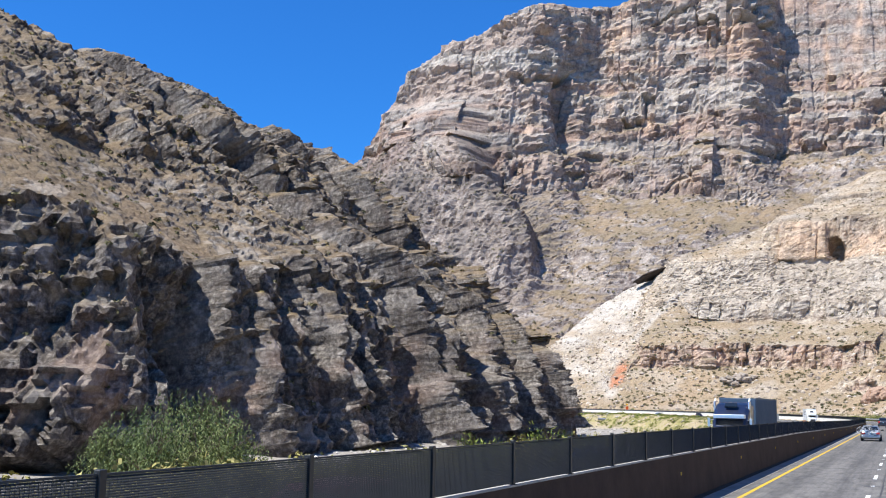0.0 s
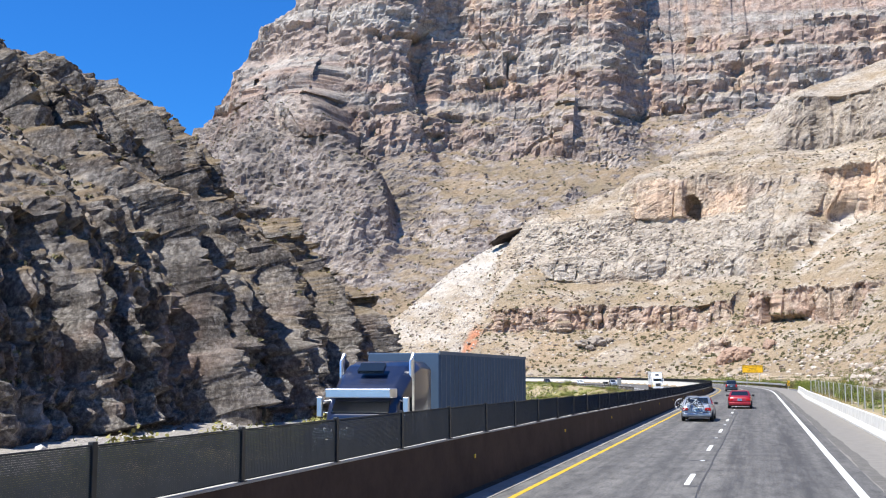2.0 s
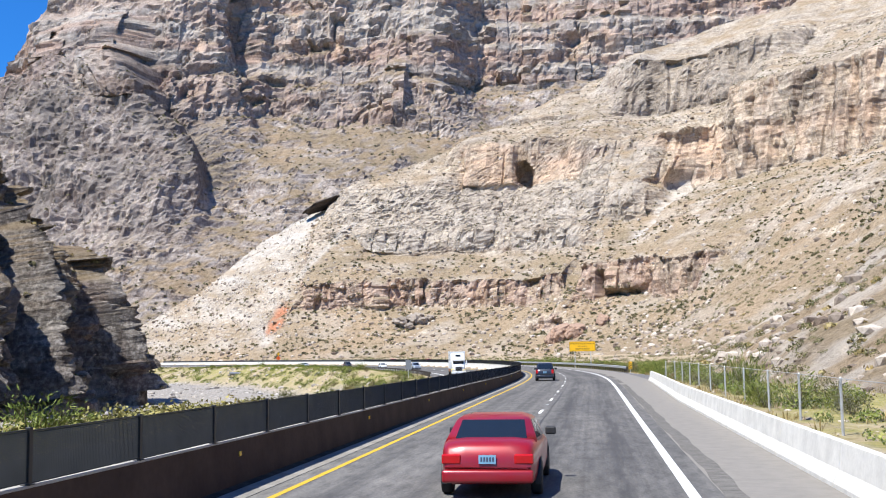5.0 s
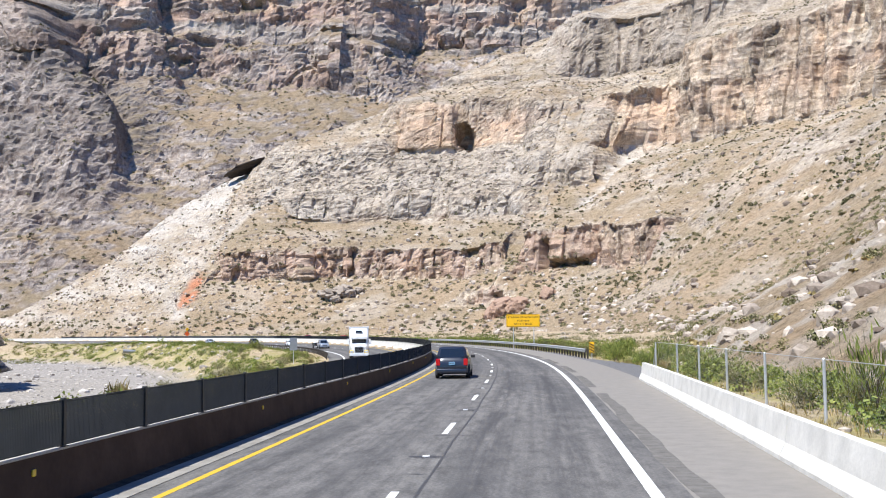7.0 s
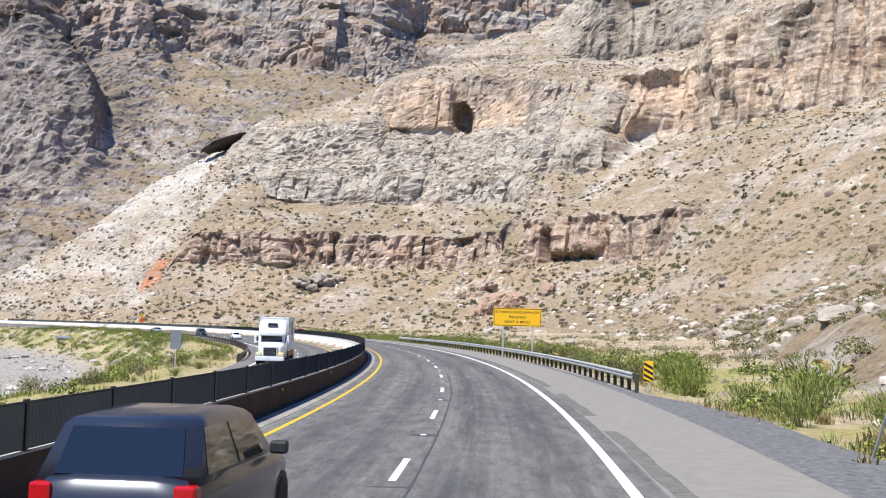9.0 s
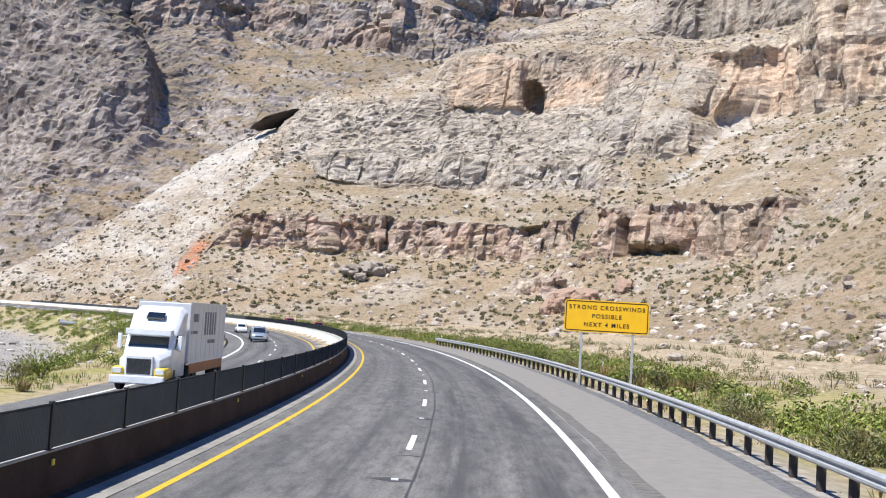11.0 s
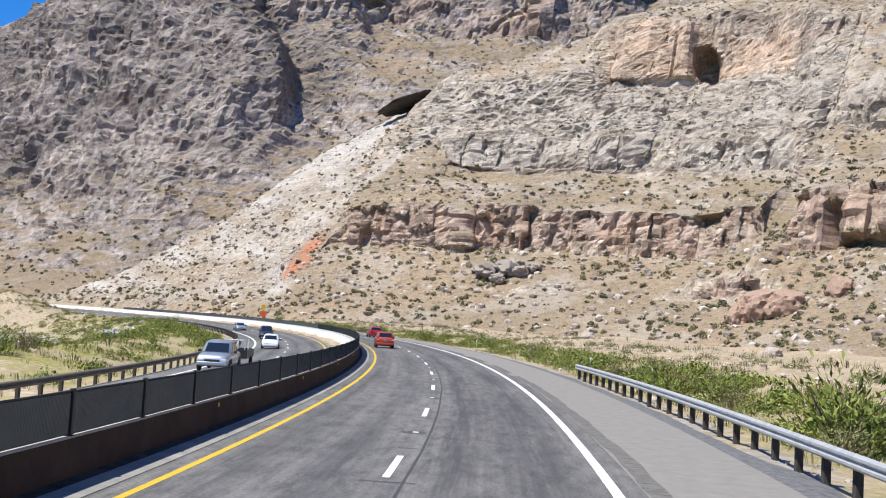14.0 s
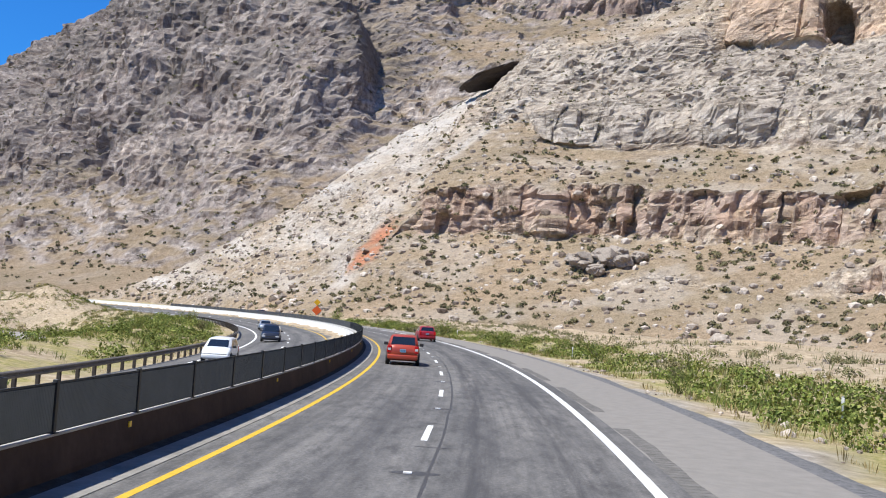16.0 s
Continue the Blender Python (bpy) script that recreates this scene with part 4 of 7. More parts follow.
PALE_STONES = stone_material("pale_river_stones", (0.22, 0.20, 0.18), (0.62, 0.59, 0.55))
BALLS = [rough_ball(k) for k in range(5)]
CLUMPS = [leaf_clump(k, 13, 0.32) for k in range(4)]
FINE_CLUMPS = [leaf_clump(k + 50, 36, 0.2) for k in range(4)]


def pick(g, count, seed, test):
    """Random places on a sheet where test(points, steepness) holds."""
    rnd = np.random.RandomState(seed)
    st = steepness(g)
    r, c = rnd.uniform(0, g.shape[0] - 2, count * 4), rnd.uniform(0, g.shape[1] - 2, count * 4)
    i, j = r.astype(int), c.astype(int)
    fr, fc = (r - i)[:, None], (c - j)[:, None]
    p = (g[i, j] * (1 - fr) + g[i + 1, j] * fr) * (1 - fc) + (g[i, j + 1] * (1 - fr) + g[i + 1, j + 1] * fr) * fc
    area = np.linalg.norm(np.cross(g[i + 1, j] - g[i, j], g[i, j + 1] - g[i, j]), axis=1)
    ok = test(p, st[i, j]) & (rnd.uniform(0, 1, len(p)) < area / np.percentile(area, 92))
    return p[ok][:count]


rs = np.random.RandomState(3)
shrubs = pick(gA, 26000, 11, lambda p, st: (st < 0.5) & (p[:, 2] > 0.5) & (p[:, 2] < 190))
dens = fbm(shrubs * 0.02, 3)
shrubs = np.concatenate([shrubs[dens > -0.35], pick(gA, 9000, 18, lambda p, st: (st < 0.45) & (p[:, 2] > 0.5) & (p[:, 2] < 34))])
shrubs = shrubs[(shrubs[:, 1] > 95) & ((shrubs[:, 0] > -121) | (shrubs[:, 2] < 9) | (rs.uniform(0, 1, len(shrubs)) < 0.22))]
close = (shrubs[:, 1] < 470) & (shrubs[:, 0] > 0) & (shrubs[:, 2] < 30)
low = (shrubs[:, 2] < 42) & ~close
SMALL_LEAVES = [leaf_clump(k + 90, 100, 0.075) for k in range(4)]
for nm, kind, pts, lab in (("near_slope_shrubs", SMALL_LEAVES, shrubs[close], "soft olive shrubs on the near rocky slope"), ("hillside_shrubs", FINE_CLUMPS, shrubs[low], "rounded grey-green desert shrubs on the lower slope"), ("upper_hillside_shrubs", CLUMPS, shrubs[~low & ~close], "scattered grey-green desert shrubs on the upper slope")):
    scatter(nm, kind, pts, rs.uniform(0.5, 1.25 if kind is not SMALL_LEAVES else 1.0, len(pts)) ** 1.3 * smooth(150, 30, pts[:, 2]).clip(0.6, 1), OLIVE_BUSH if kind is SMALL_LEAVES else SCRUB, lab, "shrubs", 5)
dry = pick(gA, 3000, 12, lambda p, st: (st < 0.5) & (p[:, 2] > 0.5) & (p[:, 2] < 120))
dry = np.concatenate([dry, pick(gA, 5000, 20, lambda p, st: (st < 0.5) & (p[:, 0] > 12) & (p[:, 1] < 320) & (p[:, 2] < 22))])
scatter("hillside_dry_grass", CLUMPS, dry, rs.uniform(0.25, 0.7, len(dry)), DRY_SCRUB, "dry straw-coloured tufts on the tan slope", "dry grass", 6)
stones = np.concatenate([pick(gA, 10000, 13, lambda p, st: (st < 0.6) & (p[:, 2] > 0.2) & (p[:, 2] < 200)), pick(gA, 30000, 19, lambda p, st: (st < 0.5) & (p[:, 0] < 70) & (p[:, 2] > 0.2) & (p[:, 2] < 48))])
scatter("hillside_stones", BALLS, stones, (0.26 + rs.pareto(2.2, len(stones)).clip(0, 2.0) * 0.6) * (1 - 0.25 * smooth(360, 290, stones[:, 1])), STONES, "fallen tan stones lying over the slope", "stones", 7, (0.6, 1.3))
spur_shrubs = pick(gC, 2600, 14, lambda p, st: (st < 0.55) & (p[:, 2] > -4))
scatter("spur_shrubs", CLUMPS, spur_shrubs, rs.uniform(0.4, 1.2, len(spur_shrubs)), SCRUB, "dark scrub on the ledges of the spur", "shrubs", 8)
spur_dry = pick(gC, 1100, 15, lambda p, st: (st < 0.5) & (p[:, 2] > 20))
scatter("spur_dry_grass", CLUMPS, spur_dry, rs.uniform(0.4, 1.0, len(spur_dry)), DRY_SCRUB, "dry straw tufts on the upper spur", "dry grass", 9)
far_shrubs = np.concatenate([pick(gB, 6000, 16, lambda p, st: (st < 0.55) & (p[:, 2] > 12) & (p[:, 2] < 280)), pick(gB, 5000, 17, lambda p, st: (st < 0.6) & (p[:, 2] > 1) & (p[:, 2] < 70) & (p[:, 0] < -150))])
scatter("mountain_shrubs", CLUMPS, far_shrubs, rs.uniform(0.7, 1.8, len(far_shrubs)), SCRUB, "far dark shrubs dotted over the talus", "shrubs", 10)

# ---- carriageways ----
def inner(s):
    """How far the median side moves out to the lane line on the bend."""
    return 0.30 * smooth(0, 90, np.asarray(s, float))


S0, S1 = -400.0, 640.0
INNER = ([-400, 0, 30, 60, 90, 640], [0, 0, 0.08, 0.22, 0.3, 0.3])


def ribbon(name, o0, o1, z, mat, s0=S0, s1=S1, step=3.0, across=9, label="", category="", parent=None):
    g = sweep([(o, 0.0) for o in np.linspace(o0, o1, across)], s0, s1, step, 0.0, z)
    ob = sheet(name, g, mat, False, parent=parent)
    if label:
        tagged(ob, label, category, kind="structure")
    return ob, np.tile(np.linspace(o0, o1, across), g.shape[0])


def wheel_paths(o, centres):
    return np.clip(sum(np.exp(-((o - c) / 0.42) ** 2) for c in centres), 0, 1)


near_road, ro = ribbon("road", -4.12, 4.6, 0.0, ASPHALT, across=60, label="two worn grey asphalt lanes with dark wheel paths", category="road")
add_attr(near_road, "o_pos", ro)
add_attr(near_road, "s_pos", np.repeat(np.linspace(S0, S1, len(ro) // 60), 60))
add_attr(near_road, "across", wheel_paths(ro, (-2.75, -1.05, 1.1, 2.95)) * 0.7 + 0.3 * smooth(0.4, 1, ro))
ribbon("shoulder", 4.6, 7.7, -0.004, SHOULDER, across=6, label="paved grey outer shoulder of the highway", category="shoulder")
# gravel along the shoulder's edge, with an uneven outer side
ge = np.arange(S0, 420, 1.2)
apron = smooth(-66, -50, ge) * smooth(-16, -34, ge)
g_rows = np.stack([np.full(len(ge), 7.68), np.full(len(ge), 8.0), 8.35 + 0.7 * apron + 0.12 * fbm(np.stack([ge * 0.2, ge * 0, ge * 0], 1), 3), 8.75 + 1.9 * apron + 0.4 * fbm(np.stack([ge * 0.13, ge * 0 + 4, ge * 0], 1), 4)], 1)
eg = np.zeros((len(ge), 4, 3))
for k, zz in enumerate((-0.006, -0.01, -0.04, -0.16)):
    eg[:, k, 0], eg[:, k, 1] = road(ge, g_rows[:, k])
    eg[:, k, 2] = zz
tagged(sheet("gravel_edge", eg, EDGE_GRAVEL, True), "blue-grey gravel strip along the paved shoulder", "gravel", kind="structure")
far_road, fo = ribbon("opposite_road", -16.9, -5.9, opposite_z, ASPHALT, across=60, label="opposite asphalt carriageway beyond the median wall", category="road")
add_attr(far_road, "o_pos", fo)
add_attr(far_road, "s_pos", np.repeat(np.linspace(S0, S1, len(fo) // 60), 60))
add_attr(far_road, "across", wheel_paths(fo, (-8.5, -10.2, -12.2, -13.9)))
gutter = solid_sweep("gutter", [(-4.62, -0.1), (-4.12, -0.1), (-4.12, 0.012), (-4.5, 0.03), (-4.62, 0.03)], S0, S1, GUTTER, 3.0, INNER)
# debris strip that also paints the shadow along the wall's foot
dirt = solid_sweep("gutter_dirt", [(-4.86, -0.1), (-4.625, -0.1), (-4.625, 0.02), (-4.7, 0.028), (-4.86, 0.05)], S0, S1, DIRT_SHADE, 3.0, INNER)
tagged(dirt, "dirt and debris at the foot of the median wall, darkened by painted shade", "dirt", kind="structure")
tagged(gutter, "grey concrete gutter strip along the median wall", "gutter", kind="structure")


def line(name, o, width, z, mat, s0, s1, label, step=3.0):
    ob, _ = ribbon(name, o - width / 2, o + width / 2, z, mat, s0, s1, step, 2)
    return tagged(ob, label, "road marking", kind="structure")


def opposite_paint(s, o):
    return opposite_z(s, o) + 0.006


tagged(sheet("yellow_line", sweep([(-3.735, 0.0), (-3.59, 0.0)], S0, S1, 3.0, INNER, 0.004), YELLOW_PAINT, False), "solid yellow line beside the median gutter", "road marking", kind="structure")
line("white_line", 4.06, 0.21, 0.004, WHITE_PAINT, S0, S1, "solid white line at the shoulder edge")
line("yellow_line", -7.4, 0.17, opposite_paint, YELLOW_PAINT, S0, S1, "solid yellow line on the opposite carriageway")
line("white_line", -14.8, 0.22, opposite_paint, WHITE_PAINT, S0, S1, "solid white edge line on the opposite carriageway")
for k in range(-24, 44):
    s = k * 12.19
    line("lane_dash", 0.0, 0.14, 0.004, WHITE_PAINT, s - 1.52, s + 1.52, "short white dash between the two lanes", 1.6)
    line("lane_dash", -11.1, 0.14, opposite_paint, WHITE_PAINT, s + 2.5, s + 5.5, "short white dash between the opposite lanes", 1.6)

# sealed joint beside the dashes, wandering a little, and the gutter's joints
sj = np.arange(-280, 330, 1.5)
wander = 0.36 + 0.05 * fbm(np.stack([sj * 0.13, sj * 0, sj * 0], 1), 4)
for o_add, wide, nm, lab in ((0.0, 0.055, "sealed_joint", "dark sealed joint between the asphalt lanes"), (-4.72, 0.03, "gutter_joint", "dark open joint beside the gutter")):
    gj = np.zeros((len(sj), 2, 3))
    for k, side in enumerate((-0.5, 0.5)):
        gj[:, k, 0], gj[:, k, 1] = road(sj, wander + o_add + side * wide * (0.7 + 0.5 * np.abs(np.sin(sj * 0.9))))
    gj[:, :, 2] = 0.003 if o_add == 0 else 0.017
    tagged(sheet(nm, gj, CRACK, False), lab, "road joint", kind="structure")
# rumble strip beyond the edge line: worn dark stretches with fine milled grooves
rumble_bm = bmesh.new()
s = -250.0
while s < 260:
    gaps = -82 < s < -20 or s > 100
    if not gaps or (s - 103.0) % 15.4 < 10.8:
        m = road_pose(s, 4.84 + 0.03 * math.sin(s * 0.7) + 0.03 * math.sin(s * 0.23))
        half = 0.2 + 0.02 * math.sin(s * 1.9)
        box(rumble_bm, -half, half, -0.15, 0.11, -0.006, 0.0006, m)
        box(rumble_bm, -half, half, 0.11, 0.17, -0.006, -0.0016, m)
    s += 0.32
tagged(part("rumble_strip", rumble_bm, RUMBLE), "worn dark rumble strip grooves on the shoulder", "rumble strip", kind="stuff")
# tar pads round the raised markers and short cracks by the dashes
pad_bm = bmesh.new()
pr = random.Random(77)
for k in range(-24, 36):
    for at, ln, wd, n in ((k * 12.19 + 6.1, 0.26, 0.42, 14), (k * 12.19 - pr.uniform(1.7, 2.6), 0.07, pr.uniform(0.3, 0.7), 10), (k * 12.19 + pr.uniform(2, 4), 0.06, pr.uniform(0.2, 0.6), 10)):
        m = road_pose(at, 0.05 + pr.uniform(-0.1, 0.2), 0.0028)
        ring = [pad_bm.verts.new(m @ Vector((wd * math.cos(6.2832 * q / n) * pr.uniform(0.7, 1.15), ln * math.sin(6.2832 * q / n) * pr.uniform(0.6, 1.2), 0))) for q in range(n)]
        pad_bm.faces.new(ring)
tagged(part("tar_patches", pad_bm, CRACK), "black tar pads and short cracks between the lanes", "road patches", kind="stuff")
# small raised markers between the dashes
marker_bm = bmesh.new()
for k in range(-24, 36):
    box(marker_bm, -0.07, 0.07, -0.06, 0.06, 0.0, 0.022, road_pose(k * 12.19 + 6.1, 0.02))
tagged(part("road_markers", marker_bm, WHITE_PAINT), "small white raised markers between the lane dashes", "road markers", kind="stuff")

# ---- median wall with its mesh fence; the wall is taller along the straight ----
def wall_rise(s):
    return np.interp(s, [-400, -240, -200, -165, -125, -95, -60, 20, 90, 640], [0.62, 0.59, 0.52, 0.29, 0.06, 0.02, -0.08, -0.13, -0.17, -0.17])


def raise_top(ob):
    n = len(ob.data.vertices)
    co = np.zeros(n * 3, np.float32)
    ob.data.vertices.foreach_get("co", co)
    co = co.reshape(-1, 3)
    s, _ = road_coords(co[:, 0].astype(float), co[:, 1].astype(float))
    co[:, 2] += np.where(co[:, 2] > 0.5, wall_rise(s), 0)
    ob.data.vertices.foreach_set("co", co.ravel())
    ob.data.update()
    return ob


median = empty("median_barrier")
tagged(median, "long concrete median wall with a dark mesh fence on top", "barrier", kind="structure")
# one wall in two concretes: shaded and sunlit sides are painted
tagged(raise_top(solid_sweep("wall", [(-5.32, -1.0), (-4.86, -0.1), (-4.86, 0.12), (-4.93, 0.79), (-5.2, 0.79), (-5.3, 0.12)], S0, S1, SHADED_CONCRETE, 3.0, INNER, parent=median)), "brown face of the wall, darkened by painted shade")
tagged(raise_top(solid_sweep("wall_back", [(-5.85, -1.0), (-5.325, -1.0), (-5.205, 0.78), (-5.42, 0.78), (-5.5, -0.1), (-5.8, -0.3)], S0, S1, SUNLIT_WALL, 3.0, INNER, parent=median)), "pale face of the wall, sunlight put into its colour")
tagged(raise_top(solid_sweep("coping", [(-5.43, 0.783), (-5.43, 0.825), (-4.91, 0.825), (-4.91, 0.792), (-5.2, 0.792)], S0, S1, COPING, 3.0, INNER, parent=median)), "thin pale concrete coping")

fence = empty("median_fence")
tagged(fence, "dark expanded-metal glare fence on posts along the median wall", "fence", kind="structure")
PANEL = 3.35
pb = bmesh.new()
rows = 30
for k in range(rows):
    z0 = 0.03 + k * 0.68 / rows
    v = [pb.verts.new(p) for p in ((0.012, -PANEL / 2, z0), (0.012, PANEL / 2, z0), (-0.012, PANEL / 2, z0 + 0.018), (-0.012, -PANEL / 2, z0 + 0.018))]
    pb.faces.new(v)
for k in range(72):
    y = -PANEL / 2 + (k + 0.5) * PANEL / 72
    v = [pb.verts.new(p) for p in ((0.008, y - 0.009, 0.03), (-0.004, y + 0.009, 0.03), (-0.004, y + 0.009, 0.70), (0.008, y - 0.009, 0.70))]
    pb.faces.new(v)
for z0 in (0.02, 0.69):
    box(pb, -0.012, 0.012, -PANEL / 2, PANEL / 2, z0, z0 + 0.018)
panel_mesh = part("fence_panel", pb, FENCE_METAL, fence)
qb = bmesh.new()
box(qb, -0.035, 0.035, -0.045, 0.045, 0.0, 0.74)
box(qb, -0.07, 0.07, -0.075, 0.075, 0.0, 0.015)
post_mesh = part("fence_post", bevelled(qb, 0.006, 1), DARK_STEEL, fence)
count = int(470 / PANEL)
for k in range(count):
    s = -268 + k * PANEL
    for src, ds, base in ((panel_mesh, PANEL / 2, 0.826), (post_mesh, 0.0, 0.826)):
        ob = src if k == 0 else new(src.name.split(".")[0], src.data)
        ob.parent = fence
        ob.matrix_basis = road_pose(s + ds, -4.96 + float(inner(s)), base + float(wall_rise(s + ds)))
far_fence = []
for k in range(int(200 / PANEL)):
    s = -268 + (count + k) * PANEL
    far_fence.append(sweep([(-4.96, 0.67), (-4.96, 1.35)], s, s + PANEL - 0.1, 3.3, INNER, 0.0))
fv = np.concatenate([g.reshape(-1, 3) for g in far_fence])
fq = np.concatenate([np.array([[0, 1, 3, 2]]) + 4 * k for k in range(len(far_fence))])
tagged(raw_mesh("far_fence_panels", fv, fq, FENCE_METAL, False, fence), "distant run of fence panels", kind="stuff")
# amber reflectors on the wall face
rb = bmesh.new()
box(rb, 0.0, 0.03, -0.05, 0.05, -0.05, 0.05)
refl = part("wall_reflector", bevelled(rb, 0.008, 1), REFLECTOR)
refl.matrix_basis = road_pose(-262, -4.905, 0.78)
tagged(refl, "small amber reflector fixed to the median wall", "reflector", "wall reflectors")
for k in range(1, 34):
    copy_thing(refl, road_pose(-262 + k * 12.6, -4.905 + float(inner(-262 + k * 12.6)), 0.58 + 0.45 * float(wall_rise(-262 + k * 12.6))))

# ---- concrete barrier on the outer shoulder, in cast lengths, with its end ----
JERSEY = [(0.0, -0.1), (0.62, -0.1), (0.62, 0.05), (0.42, 0.33), (0.36, 0.84), (0.18, 0.84), (0.12, 0.33), (0.0, 0.08)]
for k in range(32):
    s = -262 + k * 6.3
    ob = solid_sweep("concrete_barrier", JERSEY, s, s + 6.27, WHITE_WALL, 2.1, ([-262, -100, -60], [6.75, 6.75, 7.5]))
    tagged(ob, "length of pale concrete safety barrier on the shoulder", "barrier", "shoulder barrier lengths")

# ---- wire fence behind it ----
wire_fence = empty("wire_fence")
tagged(wire_fence, "tall galvanised chain-link fence behind the concrete barrier", "fence", kind="structure")
cb = bmesh.new()
L, Hh = 7.5, 1.75
for k in range(-12, 62):
    for lean_ in (1, -1):
        y0, y1 = (k * 0.15 - L / 2, k * 0.15 - L / 2 + lean_ * Hh)
        a, b_ = (y0, 0.0), (y1, Hh)
        pts = []
        for (ya, za), (yb, zb) in ((a, b_),):
            lo, hi = 0.0, 1.0
            if abs(yb - ya) > 1e-6:
                t0, t1 = sorted(((-L / 2 - ya) / (yb - ya), (L / 2 - ya) / (yb - ya)))
                lo, hi = max(lo, t0), min(hi, t1)
            if hi > lo:
                pts = [(ya + (yb - ya) * t_, za + (zb - za) * t_) for t_ in (lo, hi)]
        if len(pts) == 2:
            (ya, za), (yb, zb) = pts
            v = [cb.verts.new(p) for p in ((0, ya - 0.0025, za), (0, ya + 0.0025, za), (0, yb + 0.0025, zb), (0, yb - 0.0025, zb))]
            cb.faces.new(v)
tube(cb, [(0, -L / 2, Hh), (0, L / 2, Hh)], 0.012, 5)
chain = part("chain_link", cb, STEEL, wire_fence)
tb = bmesh.new()
tube(tb, [(0, 0, -0.3), (0, 0, 1.85)], 0.05, 8)
tube(tb, [(0, 0, 1.85), (0, 0, 1.9)], [0.058, 0.025], 8)
wpost = part("fence_post", tb, STEEL, wire_fence)
for k in range(29):
    s = -262 + k * 7.5
    o = 10.6 + 0.15 * math.sin(k * 0.7)
    zb = -0.25
    for src, ds in ((chain, 3.75), (wpost, 0.0)):
        ob = src if k == 0 else new(src.name.split(".")[0], src.data)
        ob.parent = wire_fence
        ob.matrix_basis = road_pose(s + ds, o, zb + (0.1 if src is chain else 0.0))

tb = bmesh.new()
tube(tb, [(0, 0, -0.3), (0, 0, 1.85)], 0.05, 8)
tube(tb, [(0, 1.5, -0.2), (0, 0.03, 1.6)], 0.04, 8)
end_post = part("braced_end_post", tb, STEEL, wire_fence, "end post with a slanting brace")
end_post.matrix_basis = road_pose(-262 + 29 * 7.5, 10.6, -0.25)

# ---- steel guard rails ----
BEAM = [(-0.04, 0.44), (0.04, 0.50), (0.04, 0.55), (-0.03, 0.59), (-0.03, 0.62), (0.04, 0.66), (0.04, 0.71), (-0.04, 0.77), (-0.048, 0.77), (0.03, 0.705), (0.03, 0.665), (-0.04, 0.625), (-0.04, 0.585), (0.03, 0.545), (0.03, 0.505), (-0.048, 0.44)]


def guard_rail(label, s0, s1, offs, side, level, spacing=1.905, steel=STEEL):
    """side: +1 when the beam faces the lower o."""
    rail = empty("guard_rail")
    tagged(rail, label, "guard rail")
    prof = [(-side * o, z) for o, z in BEAM]
    tagged(solid_sweep("beam", prof, s0, s1, steel, 2.0, offs, level, rail), "galvanised corrugated steel beam")
    first = None
    n = int((s1 - s0) / spacing)
    for k in range(n + 1):
        s = s0 + k * spacing
        o = float(np.interp(s, *offs))
        z = float(level(s, o)) if callable(level) else level
        if first is None:
            bm = bmesh.new()
            box(bm, -0.08, 0.08, -0.10, 0.10, -0.6, 0.70)
            first = part("post", bevelled(bm, 0.012, 1), DARK_POST, rail)
            bm = bmesh.new()
            box(bm, -0.09, 0.09, -0.07, 0.07, 0.46, 0.74)
            block = part("blockout", bevelled(bm, 0.01, 1), DARK_POST, rail)
            pair = (first, block)
        else:
            pair = (new("post", first.data), new("blockout", block.data))
        for ob, add in zip(pair, (0.22, 0.12)):
            ob.parent = rail
            ob.matrix_basis = road_pose(s, o + side * add, z)
    return rail


guard_rail("galvanised steel guard rail on dark posts along the shoulder", -20, 104, ([-20, -5, 60, 104], [8.75, 8.75, 8.85, 8.9]), 1, -0.02)
# this beam shows its shaded back, so it takes the darkened steel
guard_rail("steel guard rail along the inner edge of the opposite road", 40, 330, ([40, 330], [-16.95, -16.95]), -1, lambda s, o: opposite_z(s, o), 2.6, SHADED_STEEL)

# ---- signs and small roadside things ----
def text_mesh(body, size, mat, parent, m, name="lettering"):
    cu = bpy.data.curves.new(name, "FONT")
    cu.body, cu.size, cu.align_x, cu.align_y, cu.extrude = body, size, "CENTER", "CENTER", 0.004
    cu.offset, cu.space_character = 0.014 * size, 1.3
    tmp = bpy.data.objects.new(name, cu)
    me = bpy.data.meshes.new_from_object(tmp)
    bpy.data.objects.remove(tmp)
    me.materials.clear()
    me.materials.append(mat)
    ob = new(name, me)
    ob.parent = parent
    ob.matrix_basis = m
    return ob


def rounded_plate(w, h, t, r=0.12, seg=5):
    bm = bmesh.new()
    ring = []
    for cx, cz, a0 in ((w / 2 - r, h / 2 - r, 0), (-w / 2 + r, h / 2 - r, 90), (-w / 2 + r, -h / 2 + r, 180), (w / 2 - r, -h / 2 + r, 270)):
        for k in range(seg + 1):
            a = radians(a0 + 90 * k / seg)
            ring.append((cx + r * math.cos(a), cz + r * math.sin(a)))
    front = [bm.verts.new((x, -t / 2, z)) for x, z in ring]
    back = [bm.verts.new((x, t / 2, z)) for x, z in ring]
    bm.faces.new(front)
    bm.faces.new(back[::-1])
    for k in range(len(ring)):
        bm.faces.new((front[k], back[k], back[(k + 1) % len(ring)], front[(k + 1) % len(ring)]))
    bmesh.ops.recalc_face_normals(bm, faces=bm.faces)
    return bm


